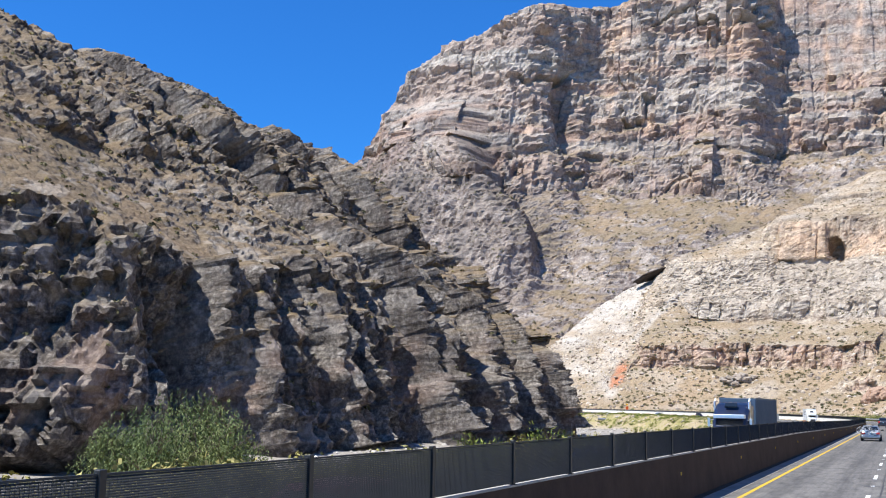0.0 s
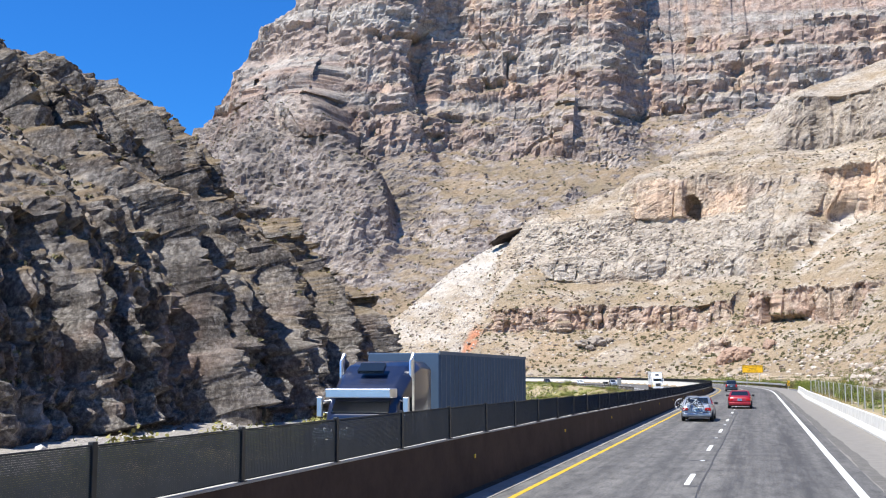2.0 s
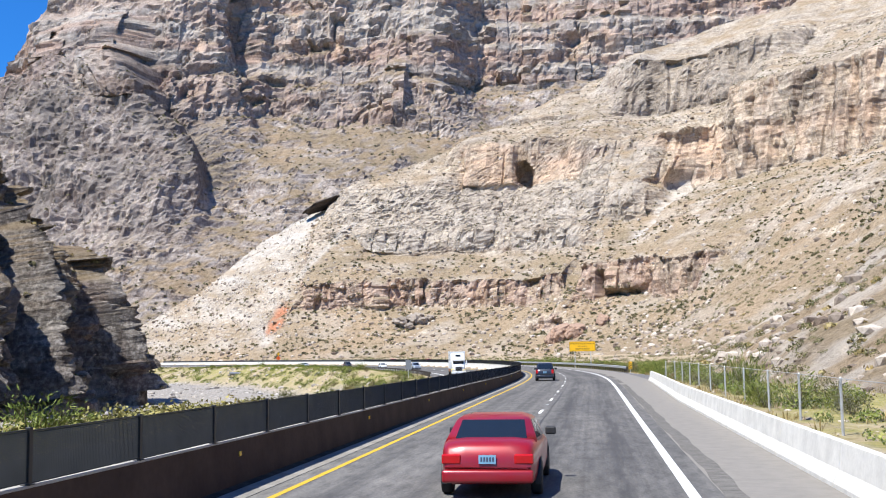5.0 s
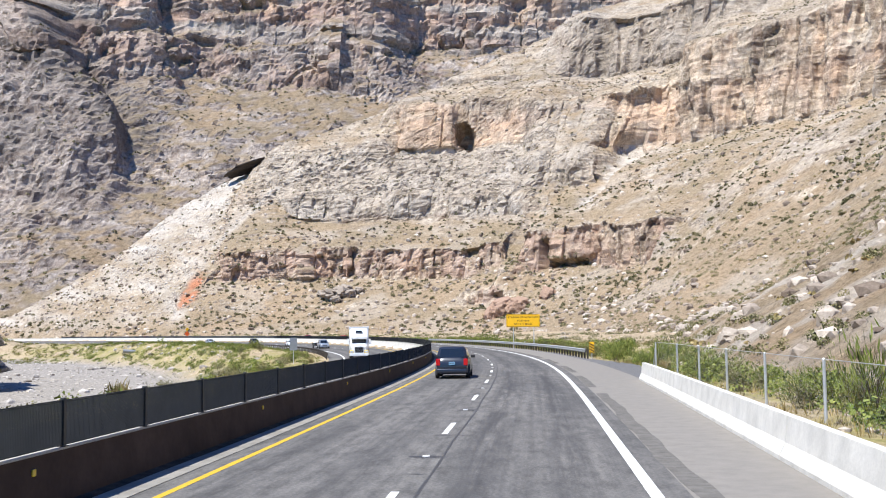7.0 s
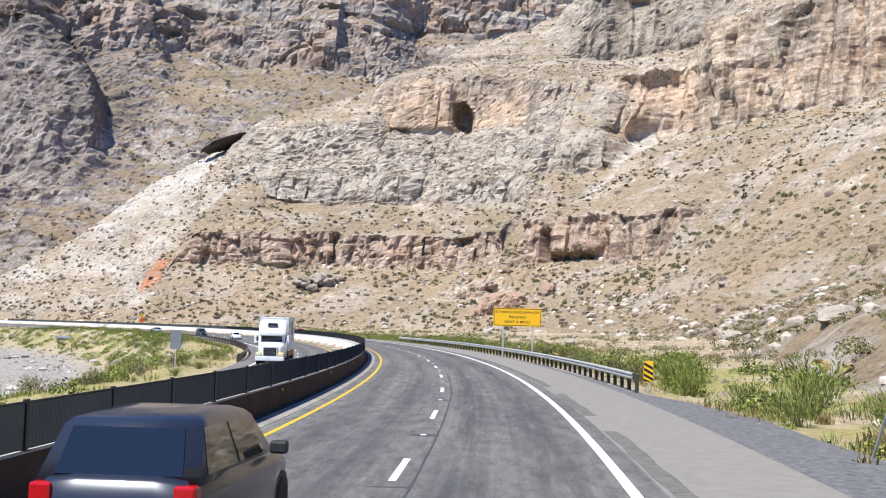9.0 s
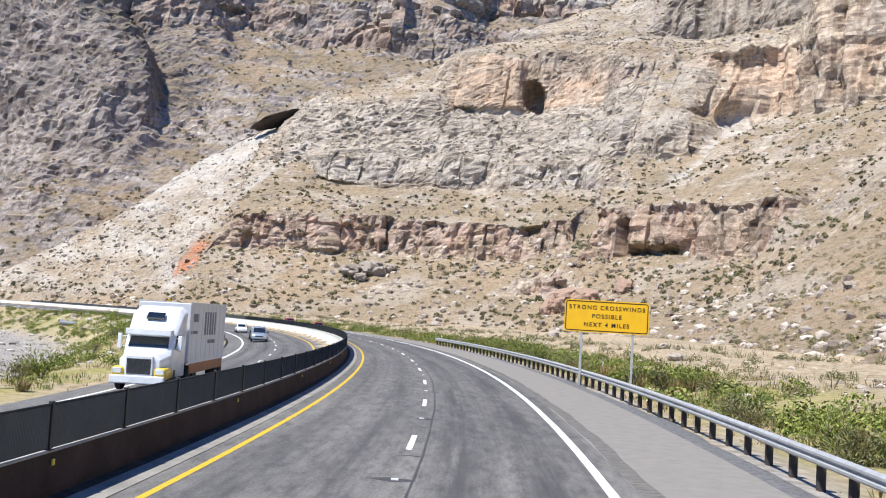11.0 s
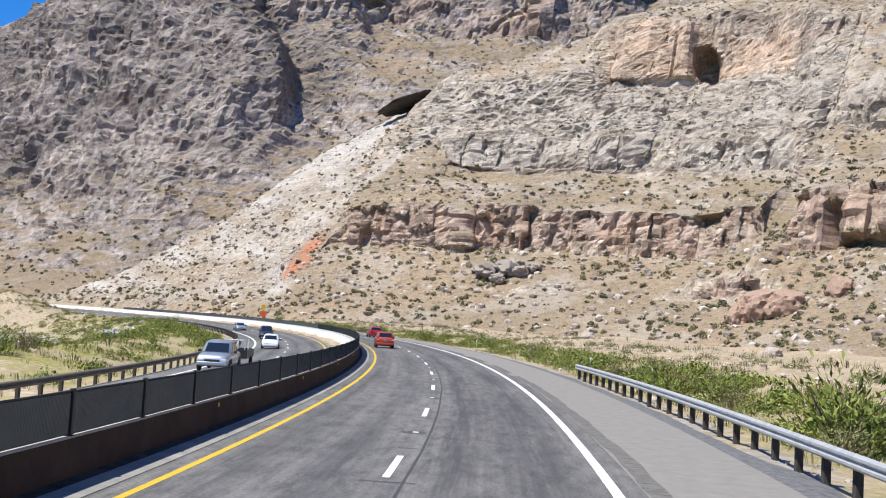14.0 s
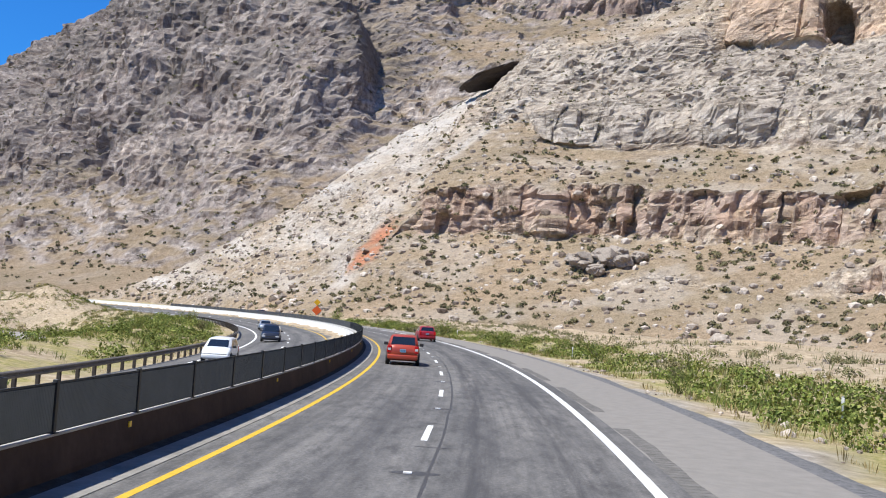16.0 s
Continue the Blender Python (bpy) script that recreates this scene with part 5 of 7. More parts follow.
def border_ring(w, h, wide, r, y, seg=5):
    bm = bmesh.new()
    outer, inner = [], []
    for lst, ww, hh, rr in ((outer, w, h, r), (inner, w - 2 * wide, h - 2 * wide, max(0.02, r - wide))):
        for cx, cz, a0 in ((ww / 2 - rr, hh / 2 - rr, 0), (-ww / 2 + rr, hh / 2 - rr, 90), (-ww / 2 + rr, -hh / 2 + rr, 180), (ww / 2 - rr, -hh / 2 + rr, 270)):
            for k in range(seg + 1):
                a = radians(a0 + 90 * k / seg)
                lst.append(bm.verts.new((cx + rr * math.cos(a), y, cz + rr * math.sin(a))))
    n = len(outer)
    for k in range(n):
        bm.faces.new((outer[k], outer[(k + 1) % n], inner[(k + 1) % n], inner[k]))
    bmesh.ops.recalc_face_normals(bm, faces=bm.faces)
    return bm


wind_sign = empty("warning_sign", pose(13.35, 265.3, 0, 0, 0, 4))
tagged(wind_sign, "wide yellow crosswinds warning sign on two steel posts", "road sign")
plate = part("sign_plate", rounded_plate(4.7, 1.78, 0.02, 0.18), SIGN_YELLOW, wind_sign)
plate.matrix_basis = pose(0, 0, 3.72)
ring_ob = part("sign_border", border_ring(4.58, 1.66, 0.05, 0.14, -0.016), BLACK_INK, wind_sign)
ring_ob.matrix_basis = pose(0, 0, 3.72)
for words, z in ((("STRONG", "CROSSWINDS"), 4.19), (("POSSIBLE",), 3.72), (("NEXT", "4", "MILES"), 3.25)):
    made = [text_mesh(word, 0.325, BLACK_INK, wind_sign, pose(0, -0.016, z, 90)) for word in words]
    wide = [max(v.co.x for v in ob.data.vertices) - min(v.co.x for v in ob.data.vertices) for ob in made]
    x = -(sum(wide) + 0.2 * (len(words) - 1)) / 2
    for ob, w in zip(made, wide):
        ob.matrix_basis = pose(x + w / 2, -0.016, z, 90)
        x += w + 0.2
for x in (-1.35, 1.5):
    bm = bmesh.new()
    box(bm, -0.06, 0.06, 0.015, 0.13, -0.6, 4.4)
    ob = part("sign_post", bevelled(bm, 0.01, 1), STEEL, wind_sign)
    ob.matrix_basis = pose(x, 0, 0)
for z in (3.2, 4.2):
    bm = bmesh.new()
    box(bm, -2.1, 2.1, 0.012, 0.05, z - 0.03, z + 0.03)
    part("sign_brace", bm, STEEL, wind_sign)

hx, hy = road(-22.5, 9.0)
marker = empty("object_marker", pose(float(hx), float(hy), -0.1))
tagged(marker, "yellow and black striped hazard board at the guard rail end", "road sign")
part("board", rounded_plate(0.42, 0.95, 0.015, 0.03), SIGN_YELLOW, marker).matrix_basis = pose(0, 0, 1.0)
for k in range(4):
    bm = bmesh.new()
    z0 = -0.42 + k * 0.24
    v = [bm.verts.new((x, -0.012, max(-0.47, min(0.47, z)))) for x, z in ((-0.2, z0), (0.2, z0 - 0.22), (0.2, z0 - 0.10), (-0.2, z0 + 0.12))]
    bm.faces.new(v)
    part("stripe", bm, BLACK_INK, marker).matrix_basis = pose(0, 0, 1.0)
bm = bmesh.new()
box(bm, -0.03, 0.03, 0.01, 0.05, -0.4, 1.4)
part("post", bm, STEEL, marker)

work_sign = empty("roadwork_sign", pose(-103.5, 527, -0.2, 0, 0, 32))
tagged(work_sign, "orange diamond roadwork sign with a yellow flag above it", "road sign")
for nm, size, z, mat in (("diamond", 1.55, 2.3, ORANGE_SIGN), ("upper_diamond", 1.05, 4.1, SIGN_YELLOW)):
    part(nm, rounded_plate(size, size, 0.02, 0.06), mat, work_sign).matrix_basis = pose(0, 0, z) @ pose(0, 0, 0, 0, 45, 0)
bm = bmesh.new()
box(bm, -0.05, 0.05, 0.02, 0.1, -0.5, 4.6)
part("post", bm, STEEL, work_sign)

back_sign = empty("plain_sign", pose(-17.2, 255.7, 0, 0, 0, 8))
tagged(back_sign, "bare grey metal back of a tall road sign", "road sign")
part("panel", rounded_plate(0.95, 1.65, 0.015, 0.05), GREY_SIGN, back_sign).matrix_basis = pose(0, 0, 0.93)
bm = bmesh.new()
box(bm, -0.04, 0.04, 0.01, 0.08, -4.2, 1.7)
part("post", bm, STEEL, back_sign)


def place_z(x, y):
    return float(ground_height(np.array([float(x)]), np.array([float(y)]))[0][0])


for k, s in enumerate((-8, 48, 104, 122, 175, 232)):
    x, y = road(s, 13.6)
    d = empty("delineator", pose(float(x), float(y), place_z(x, y) - 0.1))
    tagged(d, "thin steel delineator post with a white reflector", "delineator", "delineator posts")
    bm = bmesh.new()
    box(bm, -0.03, 0.03, -0.012, 0.012, -0.2, 1.25)
    part("post", bm, STEEL, d)
    bm = bmesh.new()
    box(bm, -0.05, 0.05, -0.02, -0.013, 1.0, 1.2)
    part("reflector", bevelled(bm, 0.003, 1), WHITE_PAINT, d)

# concrete culvert pipe lying in the river gravel
pipe = empty("culvert_pipe", pose(-102, 454, place_z(-102, 454) + 0.55, 0, 4, 20))
tagged(pipe, "grey metal culvert pipe lying on the river gravel", "pipe")
bm = bmesh.new()
tube(bm, [(-2.6, 0, 0), (2.6, 0, 0)], 0.65, 20, False)
tube(bm, [(2.6, 0, 0), (-2.6, 0, 0)], 0.60, 20, False)
part("pipe_wall", bm, GREY_SIGN, pipe, "", True)
for x in (-2.6, 2.6):
    bm = bmesh.new()
    for k in range(20):
        a0, a1 = 2 * math.pi * k / 20, 2 * math.pi * (k + 1) / 20
        bm.faces.new([bm.verts.new((x, r * math.cos(a), r * math.sin(a))) for r, a in ((0.59, a0), (0.68, a0), (0.68, a1), (0.59, a1))])
    part("rim", bm, GREY_SIGN, pipe)


# ---- boulders and outcrops ----
def boulder(name, label, category, place, size, mat, seed, level=4, flat=0.75):
    bm = bmesh.new()
    bmesh.ops.create_icosphere(bm, subdivisions=level, radius=1.0)
    co = np.array([v.co[:] for v in bm.verts])
    q = co * 1.4 + seed * 7.7
    r = 1 + 0.35 * fbm(q, 3) + 0.22 * (column_blocks(q * 1.0, np.array([0.55, 0.55, 0.5])) - 0.5)
    cut = np.array([[0.6, -0.5, 0.62], [-0.7, -0.55, 0.4], [0.2, -0.9, 0.3], [0.1, 0.3, 0.95]])
    co = co * r[:, None]
    for c in cut:
        c = c / np.linalg.norm(c)
        over = np.maximum(co @ c - 0.72, 0)
        co = co - np.outer(over * 0.85, c)
    for v, p in zip(bm.verts, co):
        v.co = Vector(p * np.array(size) * np.array([1, 1, flat]))
    ob = part(name, bm, mat)
    ob.matrix_basis = pose(*place, 0, 0, seed * 47)
    return tagged(ob, label, category)


def surface_z(g, x, y):
    """Height of the sheet's point nearest to x, y."""
    d = (g[..., 0] - x) ** 2 + (g[..., 1] - y) ** 2
    return float(g.reshape(-1, 3)[np.argmin(d), 2])


BOULDER = stone_material("grey_tan_boulder_rock", (0.30, 0.26, 0.22), (0.46, 0.41, 0.35))
RED_ROCK = stone_material("red_brown_outcrop_rock", (0.34, 0.235, 0.175), (0.44, 0.32, 0.245))
# rock darkened to stand for the shade under the overhang
SHADED_SLAB = stone_material("dark_shaded_rock", (0.06, 0.05, 0.045), (0.10, 0.085, 0.075))
for k, (dx, dy, sz) in enumerate(((0, 0, 3.6), (-6, -1, 3.4), (4.6, -1.5, 2.6), (-2, -4, 2.3), (7.5, 1, 2.2), (1.5, 4, 2.8), (-9.5, 1, 1.7))):
    x, y = -49 + dx, 579 + dy
    boulder("boulder", "large angular grey-tan boulder fallen on the slope", "boulder", (x, y, surface_z(gA, x, y) + 0.55 * sz), (sz, sz, sz), BOULDER, k + 1)
for k, (x, y, sz) in enumerate(((21, 534, 5.2), (26, 531, 4.2), (16, 533, 3.4), (38, 528, 3.0))):
    boulder("rock_outcrop", "red-brown rock outcrop on the lower slope", "rock", (x, y, surface_z(gA, x, y) + 0.3 * sz), (sz * 1.1, sz, sz * 1.2), RED_ROCK, k + 11, 4, 0.95)
for k, (x, y, sz) in enumerate(((27, 206, 1.5), (30, 214, 1.1), (34, 236, 1.6), (40, 262, 1.3), (29, 186, 1.0), (43, 300, 1.7), (22.5, 302, 0.9), (25, 330, 0.8), (14, 402, 1.4), (-14, 470, 1.7))):
    boulder("boulder", "pale rough boulder at the foot of the slope", "boulder", (x, y, max(place_z(x, y), surface_z(gA, x, y) if x > 26 else -9) + 0.3 * sz), (sz, sz * 0.8, sz * 0.8), BOULDER, k + 21, 3)
# slab coloured dark all over for its shaded underside
slab = boulder("overhanging_slab", "dark overhanging rock slab on the ridge, its shade put into the colour", "rock", (-114, 681, 96), (12.5, 7, 2.1), SHADED_SLAB, 31, 4, 0.8)
slab.matrix_basis = pose(-115, 687.5, 93.2, -17, -24, 10)

# ---- bushes ----
def bush(name, label, seed, size, leaves, leaf, mat, stem_mat, spread=1.0, blades=False):
    """A thing with stems and leaf masses; blades gives upright narrow foliage."""
    rnd = random.Random(seed)
    ob = empty(name)
    bm = bmesh.new()
    tips = []
    for k in range(7):
        a, r = rnd.uniform(0, 6.28), rnd.uniform(0.25, 0.8) * size * spread
        tip = Vector((math.cos(a) * r, math.sin(a) * r, size * rnd.uniform(0.5, 0.95)))
        mid = tip * 0.5 + Vector((rnd.uniform(-0.1, 0.1), rnd.uniform(-0.1, 0.1), 0.1)) * size
        tube(bm, [(0, 0, -0.15), mid, tip], [0.025 * size, 0.016 * size, 0.006 * size], 5)
        tips += [mid, tip]
    part("stem", bm, stem_mat, ob)
    vs = []
    for k in range(leaves):
        base = rnd.choice(tips)
        c = base + Vector((rnd.gauss(0, 0.2), rnd.gauss(0, 0.2), rnd.gauss(-0.08, 0.2))) * size
        c.z = max(0.04 * size, c.z)
        u = Vector((c.x + rnd.gauss(0, 0.35), c.y + rnd.gauss(0, 0.35), (1.5 if blades else 0.6) + rnd.gauss(0, 0.4))).normalized()
        w = u.orthogonal().normalized()
        w.rotate(Euler((rnd.uniform(0, 6), rnd.uniform(0, 6), rnd.uniform(0, 6))))
        w = (w - u * w.dot(u)).normalized()
        l = leaf * rnd.uniform(0.6, 1.5)
        b = l * (0.13 if blades else 0.24)
        vs += [c - u * l, c - w * b, c + u * l, c + w * b]
    raw_mesh("foliage", [v[:] for v in vs], np.arange(len(vs)).reshape(-1, 4), mat, False, ob)
    return tagged(ob, label, "shrub")


STEM = plain("grey_brown_bark", (0.13, 0.10, 0.075), 0.95, 0, 0.3, 5.0, 0.01)
G1 = bush("shrub", "fresh green bushy shrub on the dry verge", 1, 1.0, 720, 0.078, GREEN_BUSH, STEM, 1.15)
G2 = bush("shrub", "upright bright green shrub of narrow leaves", 2, 1.15, 900, 0.095, GREEN_BUSH, STEM, 0.9, True)
O1 = bush("shrub", "olive-grey desert shrub on the verge", 3, 0.85, 640, 0.07, OLIVE_BUSH, STEM, 1.1)
D1 = bush("shrub", "dry straw-coloured tussock on the verge", 4, 0.6, 700, 0.13, DRY_SCRUB, STEM, 1.0, True)
for k, ob in enumerate((G1, G2, O1, D1)):
    ob["group"] = "verge shrubs"
rv = random.Random(12)
spots = []
for s_lo, s_hi, o_lo, o_hi, n, kinds in ((-110, -42, 11.2, 14.2, 22, "GGHO"), (-42, -8, 11.5, 15, 14, "GHHD"), (-8, 118, 11.3, 16, 72, "GGOGOD"), (118, 330, 11.0, 17, 50, "GGOGOG"),
                                         (-262, -110, -20.8, -18.9, 46, "GGO"), (-110, 60, -27, -19.0, 22, "GODO"), (60, 330, -38, -19.0, 52, "GGOOG")):
    for _ in range(n):
        s, o = rv.uniform(s_lo, s_hi), rv.uniform(o_lo, o_hi)
        spots.append((s, o, rv.choice(kinds)))
spots += [(-70, 13.0, "H"), (-66, 14.2, "H"), (-62, 13.3, "G"), (-34, 14.5, "H"), (-30, 13.4, "H"), (-27, 14.8, "G"), (-12, 13.0, "H"), (-36, 17, "G")]
first = {"G": G1, "H": G2, "O": O1, "D": D1}
used = set()
for s, o, kind in spots:
    x, y = road(s, o)
    size = rv.uniform(0.65, 1.5) * (1.35 if kind in "GH" and rv.random() < 0.3 else 1.0)
    if o < 0 and s < -105:
        size *= 0.95
    m = pose(float(x), float(y), place_z(x, y) - 0.02, 0, 0, rv.uniform(0, 360))
    src = first[kind]
    if kind in used:
        ob = copy_thing(src, m)
    else:
        used.add(kind)
        src.matrix_basis = m
        ob = src
    ob.scale = (size, size, size * rv.uniform(0.8, 1.15))


def strip_places(n, s_lo, s_hi, o_lo, o_hi, seed, patchy=0.0):
    rnd = np.random.RandomState(seed)
    s, o = rnd.uniform(s_lo, s_hi, n), rnd.uniform(o_lo, o_hi, n)
    x, y = road(s, o)
    keep = fbm(np.stack([x * 0.11, y * 0.11, x * 0], 1), 3) > patchy
    x, y = x[keep], y[keep]
    return np.stack([x, y, ground_height(x, y)[0] - 0.03], 1)


def heap_places(n):
    rnd = np.random.RandomState(61)
    a, r = rnd.uniform(0, 2 * math.pi, n), rnd.uniform(0.1, 1.3, n)
    x, y = -222 + 46 * r * np.cos(a), 556 + 30 * r * np.sin(a)
    return np.stack([x, y, ground_height(x, y)[0] - 0.03], 1)


TUFTS = [blade_tuft(k + 20, 11, 0.055) for k in range(4)]
for nm, pl, lo, hi, mat, lab, cat, sd in (
        ("verge_grass", np.concatenate([strip_places(9000, -120, 330, 9.6, 22, 31, -0.05), strip_places(5000, -260, 330, -30, -17.6, 32, 0.0)]), 0.16, 0.5, DRY_SCRUB, "dry straw grass tufts along the verges", "grass", 41),
        ("verge_weeds", np.concatenate([strip_places(5000, -45, 330, 10.8, 17, 33, -0.12), strip_places(2500, -260, -110, -21.5, -18.5, 46, -0.5), strip_places(4500, -110, 330, -30, -18.2, 34, 0.05), strip_places(5000, 80, 300, -38, -18.6, 47, -0.1), strip_places(1500, 300, 470, -44, -18.8, 48, -0.1)]), 0.18, 0.55, GREEN_BUSH, "low green weeds along the verges", "weeds", 42),
        ("verge_scrub", np.concatenate([strip_places(2500, -120, 330, 13, 40, 35, -0.2), strip_places(2500, -260, 330, -52, -19, 36, 0.1), strip_places(1800, 330, 520, -75, -19, 40, -0.1), heap_places(420)]), 0.25, 0.8, OLIVE_BUSH, "low olive scrub along the verges", "scrub", 43)):
    scatter(nm, TUFTS, pl, np.random.RandomState(sd).uniform(lo, hi, len(pl)), mat, lab, cat, sd)
BUSHES = [leaf_clump(k + 70, 125, 0.06) for k in range(4)]
pl = np.concatenate([strip_places(420, -200, -40, 11.0, 15.5, 54, 0.05), strip_places(1300, -30, 330, 11.4, 19, 51, 0.0), strip_places(800, -60, 330, -36, -19.4, 52, 0.0), strip_places(700, 150, 330, -40, -19.4, 56, -0.1), strip_places(700, 320, 520, -75, -19.6, 55, -0.1)])
scatter("verge_bushes", BUSHES, pl, np.random.RandomState(53).uniform(0.4, 1.25, len(pl)), GREEN_BUSH, "soft rounded green bushes crowding the verges", "bushes", 53)
tall = np.concatenate([strip_places(620, -275, -85, -23.5, -18.8, 57, -0.45), strip_places(420, 330, 500, -62, -20.5, 63, -0.05)])
scatter("tall_scrub", BUSHES, tall, np.random.RandomState(60).uniform(0.75, 1.45, len(tall)), YELLOW_SCRUB, "tall yellow-olive scrub lining the opposite road", "scrub", 60, (0.85, 1.3))
pl = strip_places(700, -275, -60, -24.5, -18.4, 57, -0.35)
pl = np.concatenate([pl, strip_places(700, -60, 330, 17, 34, 59, -0.1), strip_places(1500, 330, 540, -85, -19.6, 62, -0.2)])
scatter("roadside_scrub", BUSHES, pl, np.random.RandomState(58).uniform(0.35, 0.85, len(pl)), OLIVE_BUSH, "yellow-olive scrub along the dry edges of both roads", "scrub", 58)
pl = np.concatenate([strip_places(5000, -120, 330, 11, 30, 37, -1), strip_places(700, -120, 330, 9.0, 11.5, 39, -0.1), np.stack([*(lambda a, r: (-222 + 40 * r * np.cos(a), 556 + 30 * r * np.sin(a)))(np.linspace(0, 1500, 1500), np.linspace(0.1, 1, 1500)), np.zeros(1500)], 1)])
pl[:, 2] = ground_height(pl[:, 0], pl[:, 1])[0] - 0.02
scatter("verge_stones", BALLS, pl, 0.05 + np.random.RandomState(44).pareto(2.8, len(pl)).clip(0, 4) * 0.09, STONES, "tan stones strewn over the verge", "stones", 44, (0.6, 1.3))
pl = strip_places(9000, -180, 330, -110, -27, 38, -1)
scatter("river_stones", BALLS, pl, 0.10 + np.random.RandomState(45).pareto(2.6, len(pl)).clip(0, 5) * 0.2, PALE_STONES, "pale rounded stones of the dry riverbed", "stones", 45, (0.6, 1.3))


# ---- tree beside the opposite road ----
def leafy_tree(name, label, place, height, spread, seed):
    rnd = random.Random(seed)
    tree = empty(name, pose(*place))
    bm = bmesh.new()
    ends = []

    def limb(p, d, length, r, depth):
        q1 = p + d * length * 0.5 + Vector((rnd.uniform(-1, 1), rnd.uniform(-1, 1), 0)) * 0.08 * length
        q2 = p + d * length
        tube(bm, [p, q1, q2], [r, r * 0.8, r * 0.55], 7 if depth < 2 else 5)
        if depth >= 2:
            ends.append((q1, q2))
        if depth == 4:
            return
        for _ in range(3):
            nd = (d + Vector((rnd.gauss(0, 0.55), rnd.gauss(0, 0.55), rnd.uniform(-0.15, 0.35)))).normalized()
            limb(q2 if rnd.random() < 0.6 else q1, nd, length * rnd.uniform(0.6, 0.8), r * 0.55, depth + 1)

    for k in range(5):
        a = k * 1.256 + rnd.uniform(-0.3, 0.3)
        limb(Vector((0, 0, -0.3)), Vector((math.cos(a) * 0.55, math.sin(a) * 0.55, 1)).normalized(), height * 0.34, 0.16, 0)
    part("trunk", bm, STEM, tree, "several rough grey-brown stems")
    vs = []
    for k in range(3400):
        p, q = rnd.choice(ends)
        c = p.lerp(q, rnd.random()) + Vector((rnd.gauss(0, 0.5), rnd.gauss(0, 0.5), rnd.gauss(-0.3, 0.7)))
        a = math.atan2(c.y, c.x)
        lump = 1 + 0.14 * math.sin(3 * a + 1.1) + 0.10 * math.sin(7 * a + c.z * 1.7)
        e = math.sqrt((math.hypot(c.x, c.y) / (spread * lump)) ** 2 + ((c.z - 0.38 * height) / (0.62 * height)) ** 2)
        if e > 1:
            c = Vector((0, 0, 0.38 * height)) + (c - Vector((0, 0, 0.38 * height))) * (rnd.uniform(0.82, 1.03) / e)
        # a drooping spray of small leaves from each twig end
        sway = Vector((c.x * 0.12 + rnd.gauss(0, 0.25), c.y * 0.12 + rnd.gauss(0, 0.25), -1)).normalized()
        for n in range(9):
            m = c + sway * (n * 0.09) + Vector((rnd.gauss(0, 0.06), rnd.gauss(0, 0.06), 0.15))
            if m.z < 0.1:
                break
            u = (sway + Vector((rnd.gauss(0, 0.6), rnd.gauss(0, 0.6), rnd.gauss(0, 0.4)))).normalized()
            w = u.cross(Vector((rnd.gauss(0, 1), rnd.gauss(0, 1), rnd.gauss(0, 1)))).normalized()
            l, b = rnd.uniform(0.07, 0.13), rnd.uniform(0.018, 0.032)
            vs += [m - u * l, m - w * b, m + u * l, m + w * b]
    crown = raw_mesh("crown", [v[:] for v in vs], np.arange(len(vs)).reshape(-1, 4), TREE_LEAF, False, tree)
    tagged(crown, "narrow drooping grey-green leaves")
    return tagged(tree, label, "tree")


TREE_LEAF = foliage_material("willow_leaves", (0.065, 0.09, 0.034), (0.14, 0.175, 0.072), (0.24, 0.28, 0.13))
tx, ty = -36.2, 9.0
leafy_tree("tree", "broad grey-green willow-like tree at the foot of the cliff", (tx, ty, place_z(tx, ty)), 7.4, 4.0, 5)

# ---- vehicles ----
def car_paint(name, colour, rough=0.3, metal=0.3):
    m, t, b = material(name, rough, metal)
    dust = noise_tex(t, 2.2, 5, 0.6)
    c = mix(t, colour, tuple(0.85 * v + 0.012 for v in colour), ramp(t, dust, [(0.4, (0, 0, 0)), (0.7, (1, 1, 1))]))
    t.links.new(c, b.inputs["Base Color"])
    b.inputs["Coat Weight"].default_value = 0.4
    b.inputs["Coat Roughness"].default_value = 0.06
    return m


RED_PAINT = car_paint("red_car_paint", (0.30, 0.006, 0.014), 0.35, 0.15)
SILVER_PAINT = car_paint("silver_blue_car_paint", (0.40, 0.44, 0.49), 0.35, 0.6)
ORANGE_PAINT = car_paint("orange_red_car_paint", (0.40, 0.05, 0.02), 0.35, 0.15)
DARK_PAINT = car_paint("dark_blue_grey_car_paint", (0.025, 0.03, 0.045))
MAROON_PAINT = car_paint("maroon_car_paint", (0.20, 0.012, 0.025))
BLUE_PAINT = car_paint("deep_blue_car_paint", (0.012, 0.03, 0.17))
WHITE_CAR = car_paint("white_vehicle_paint", (0.72, 0.74, 0.75), 0.35, 0.0)
NAVY_PAINT = car_paint("navy_truck_paint", (0.008, 0.014, 0.04), 0.3, 0.0)
YELLOW_CAR = car_paint("yellow_vehicle_paint", (0.75, 0.50, 0.01), 0.4, 0.0)
TRAILER_SKIN = plain("pale_blue_trailer_panel", (0.06, 0.095, 0.15), 0.8, 0.0, 0.08, 0.7, spec=0.05)
TRAILER_RIB = plain("dull_trailer_rib", (0.14, 0.17, 0.21), 0.8, 0.0, 0.1, 0.7, spec=0.05)
TRAILER_WHITE = plain("white_trailer_panel", (0.62, 0.64, 0.66), 0.45, 0.1, 0.06, 0.7)
RUST_SKIRT = plain("dusty_orange_brown_skirt", (0.36, 0.14, 0.045), 0.6, 0, 0.2, 1.2)
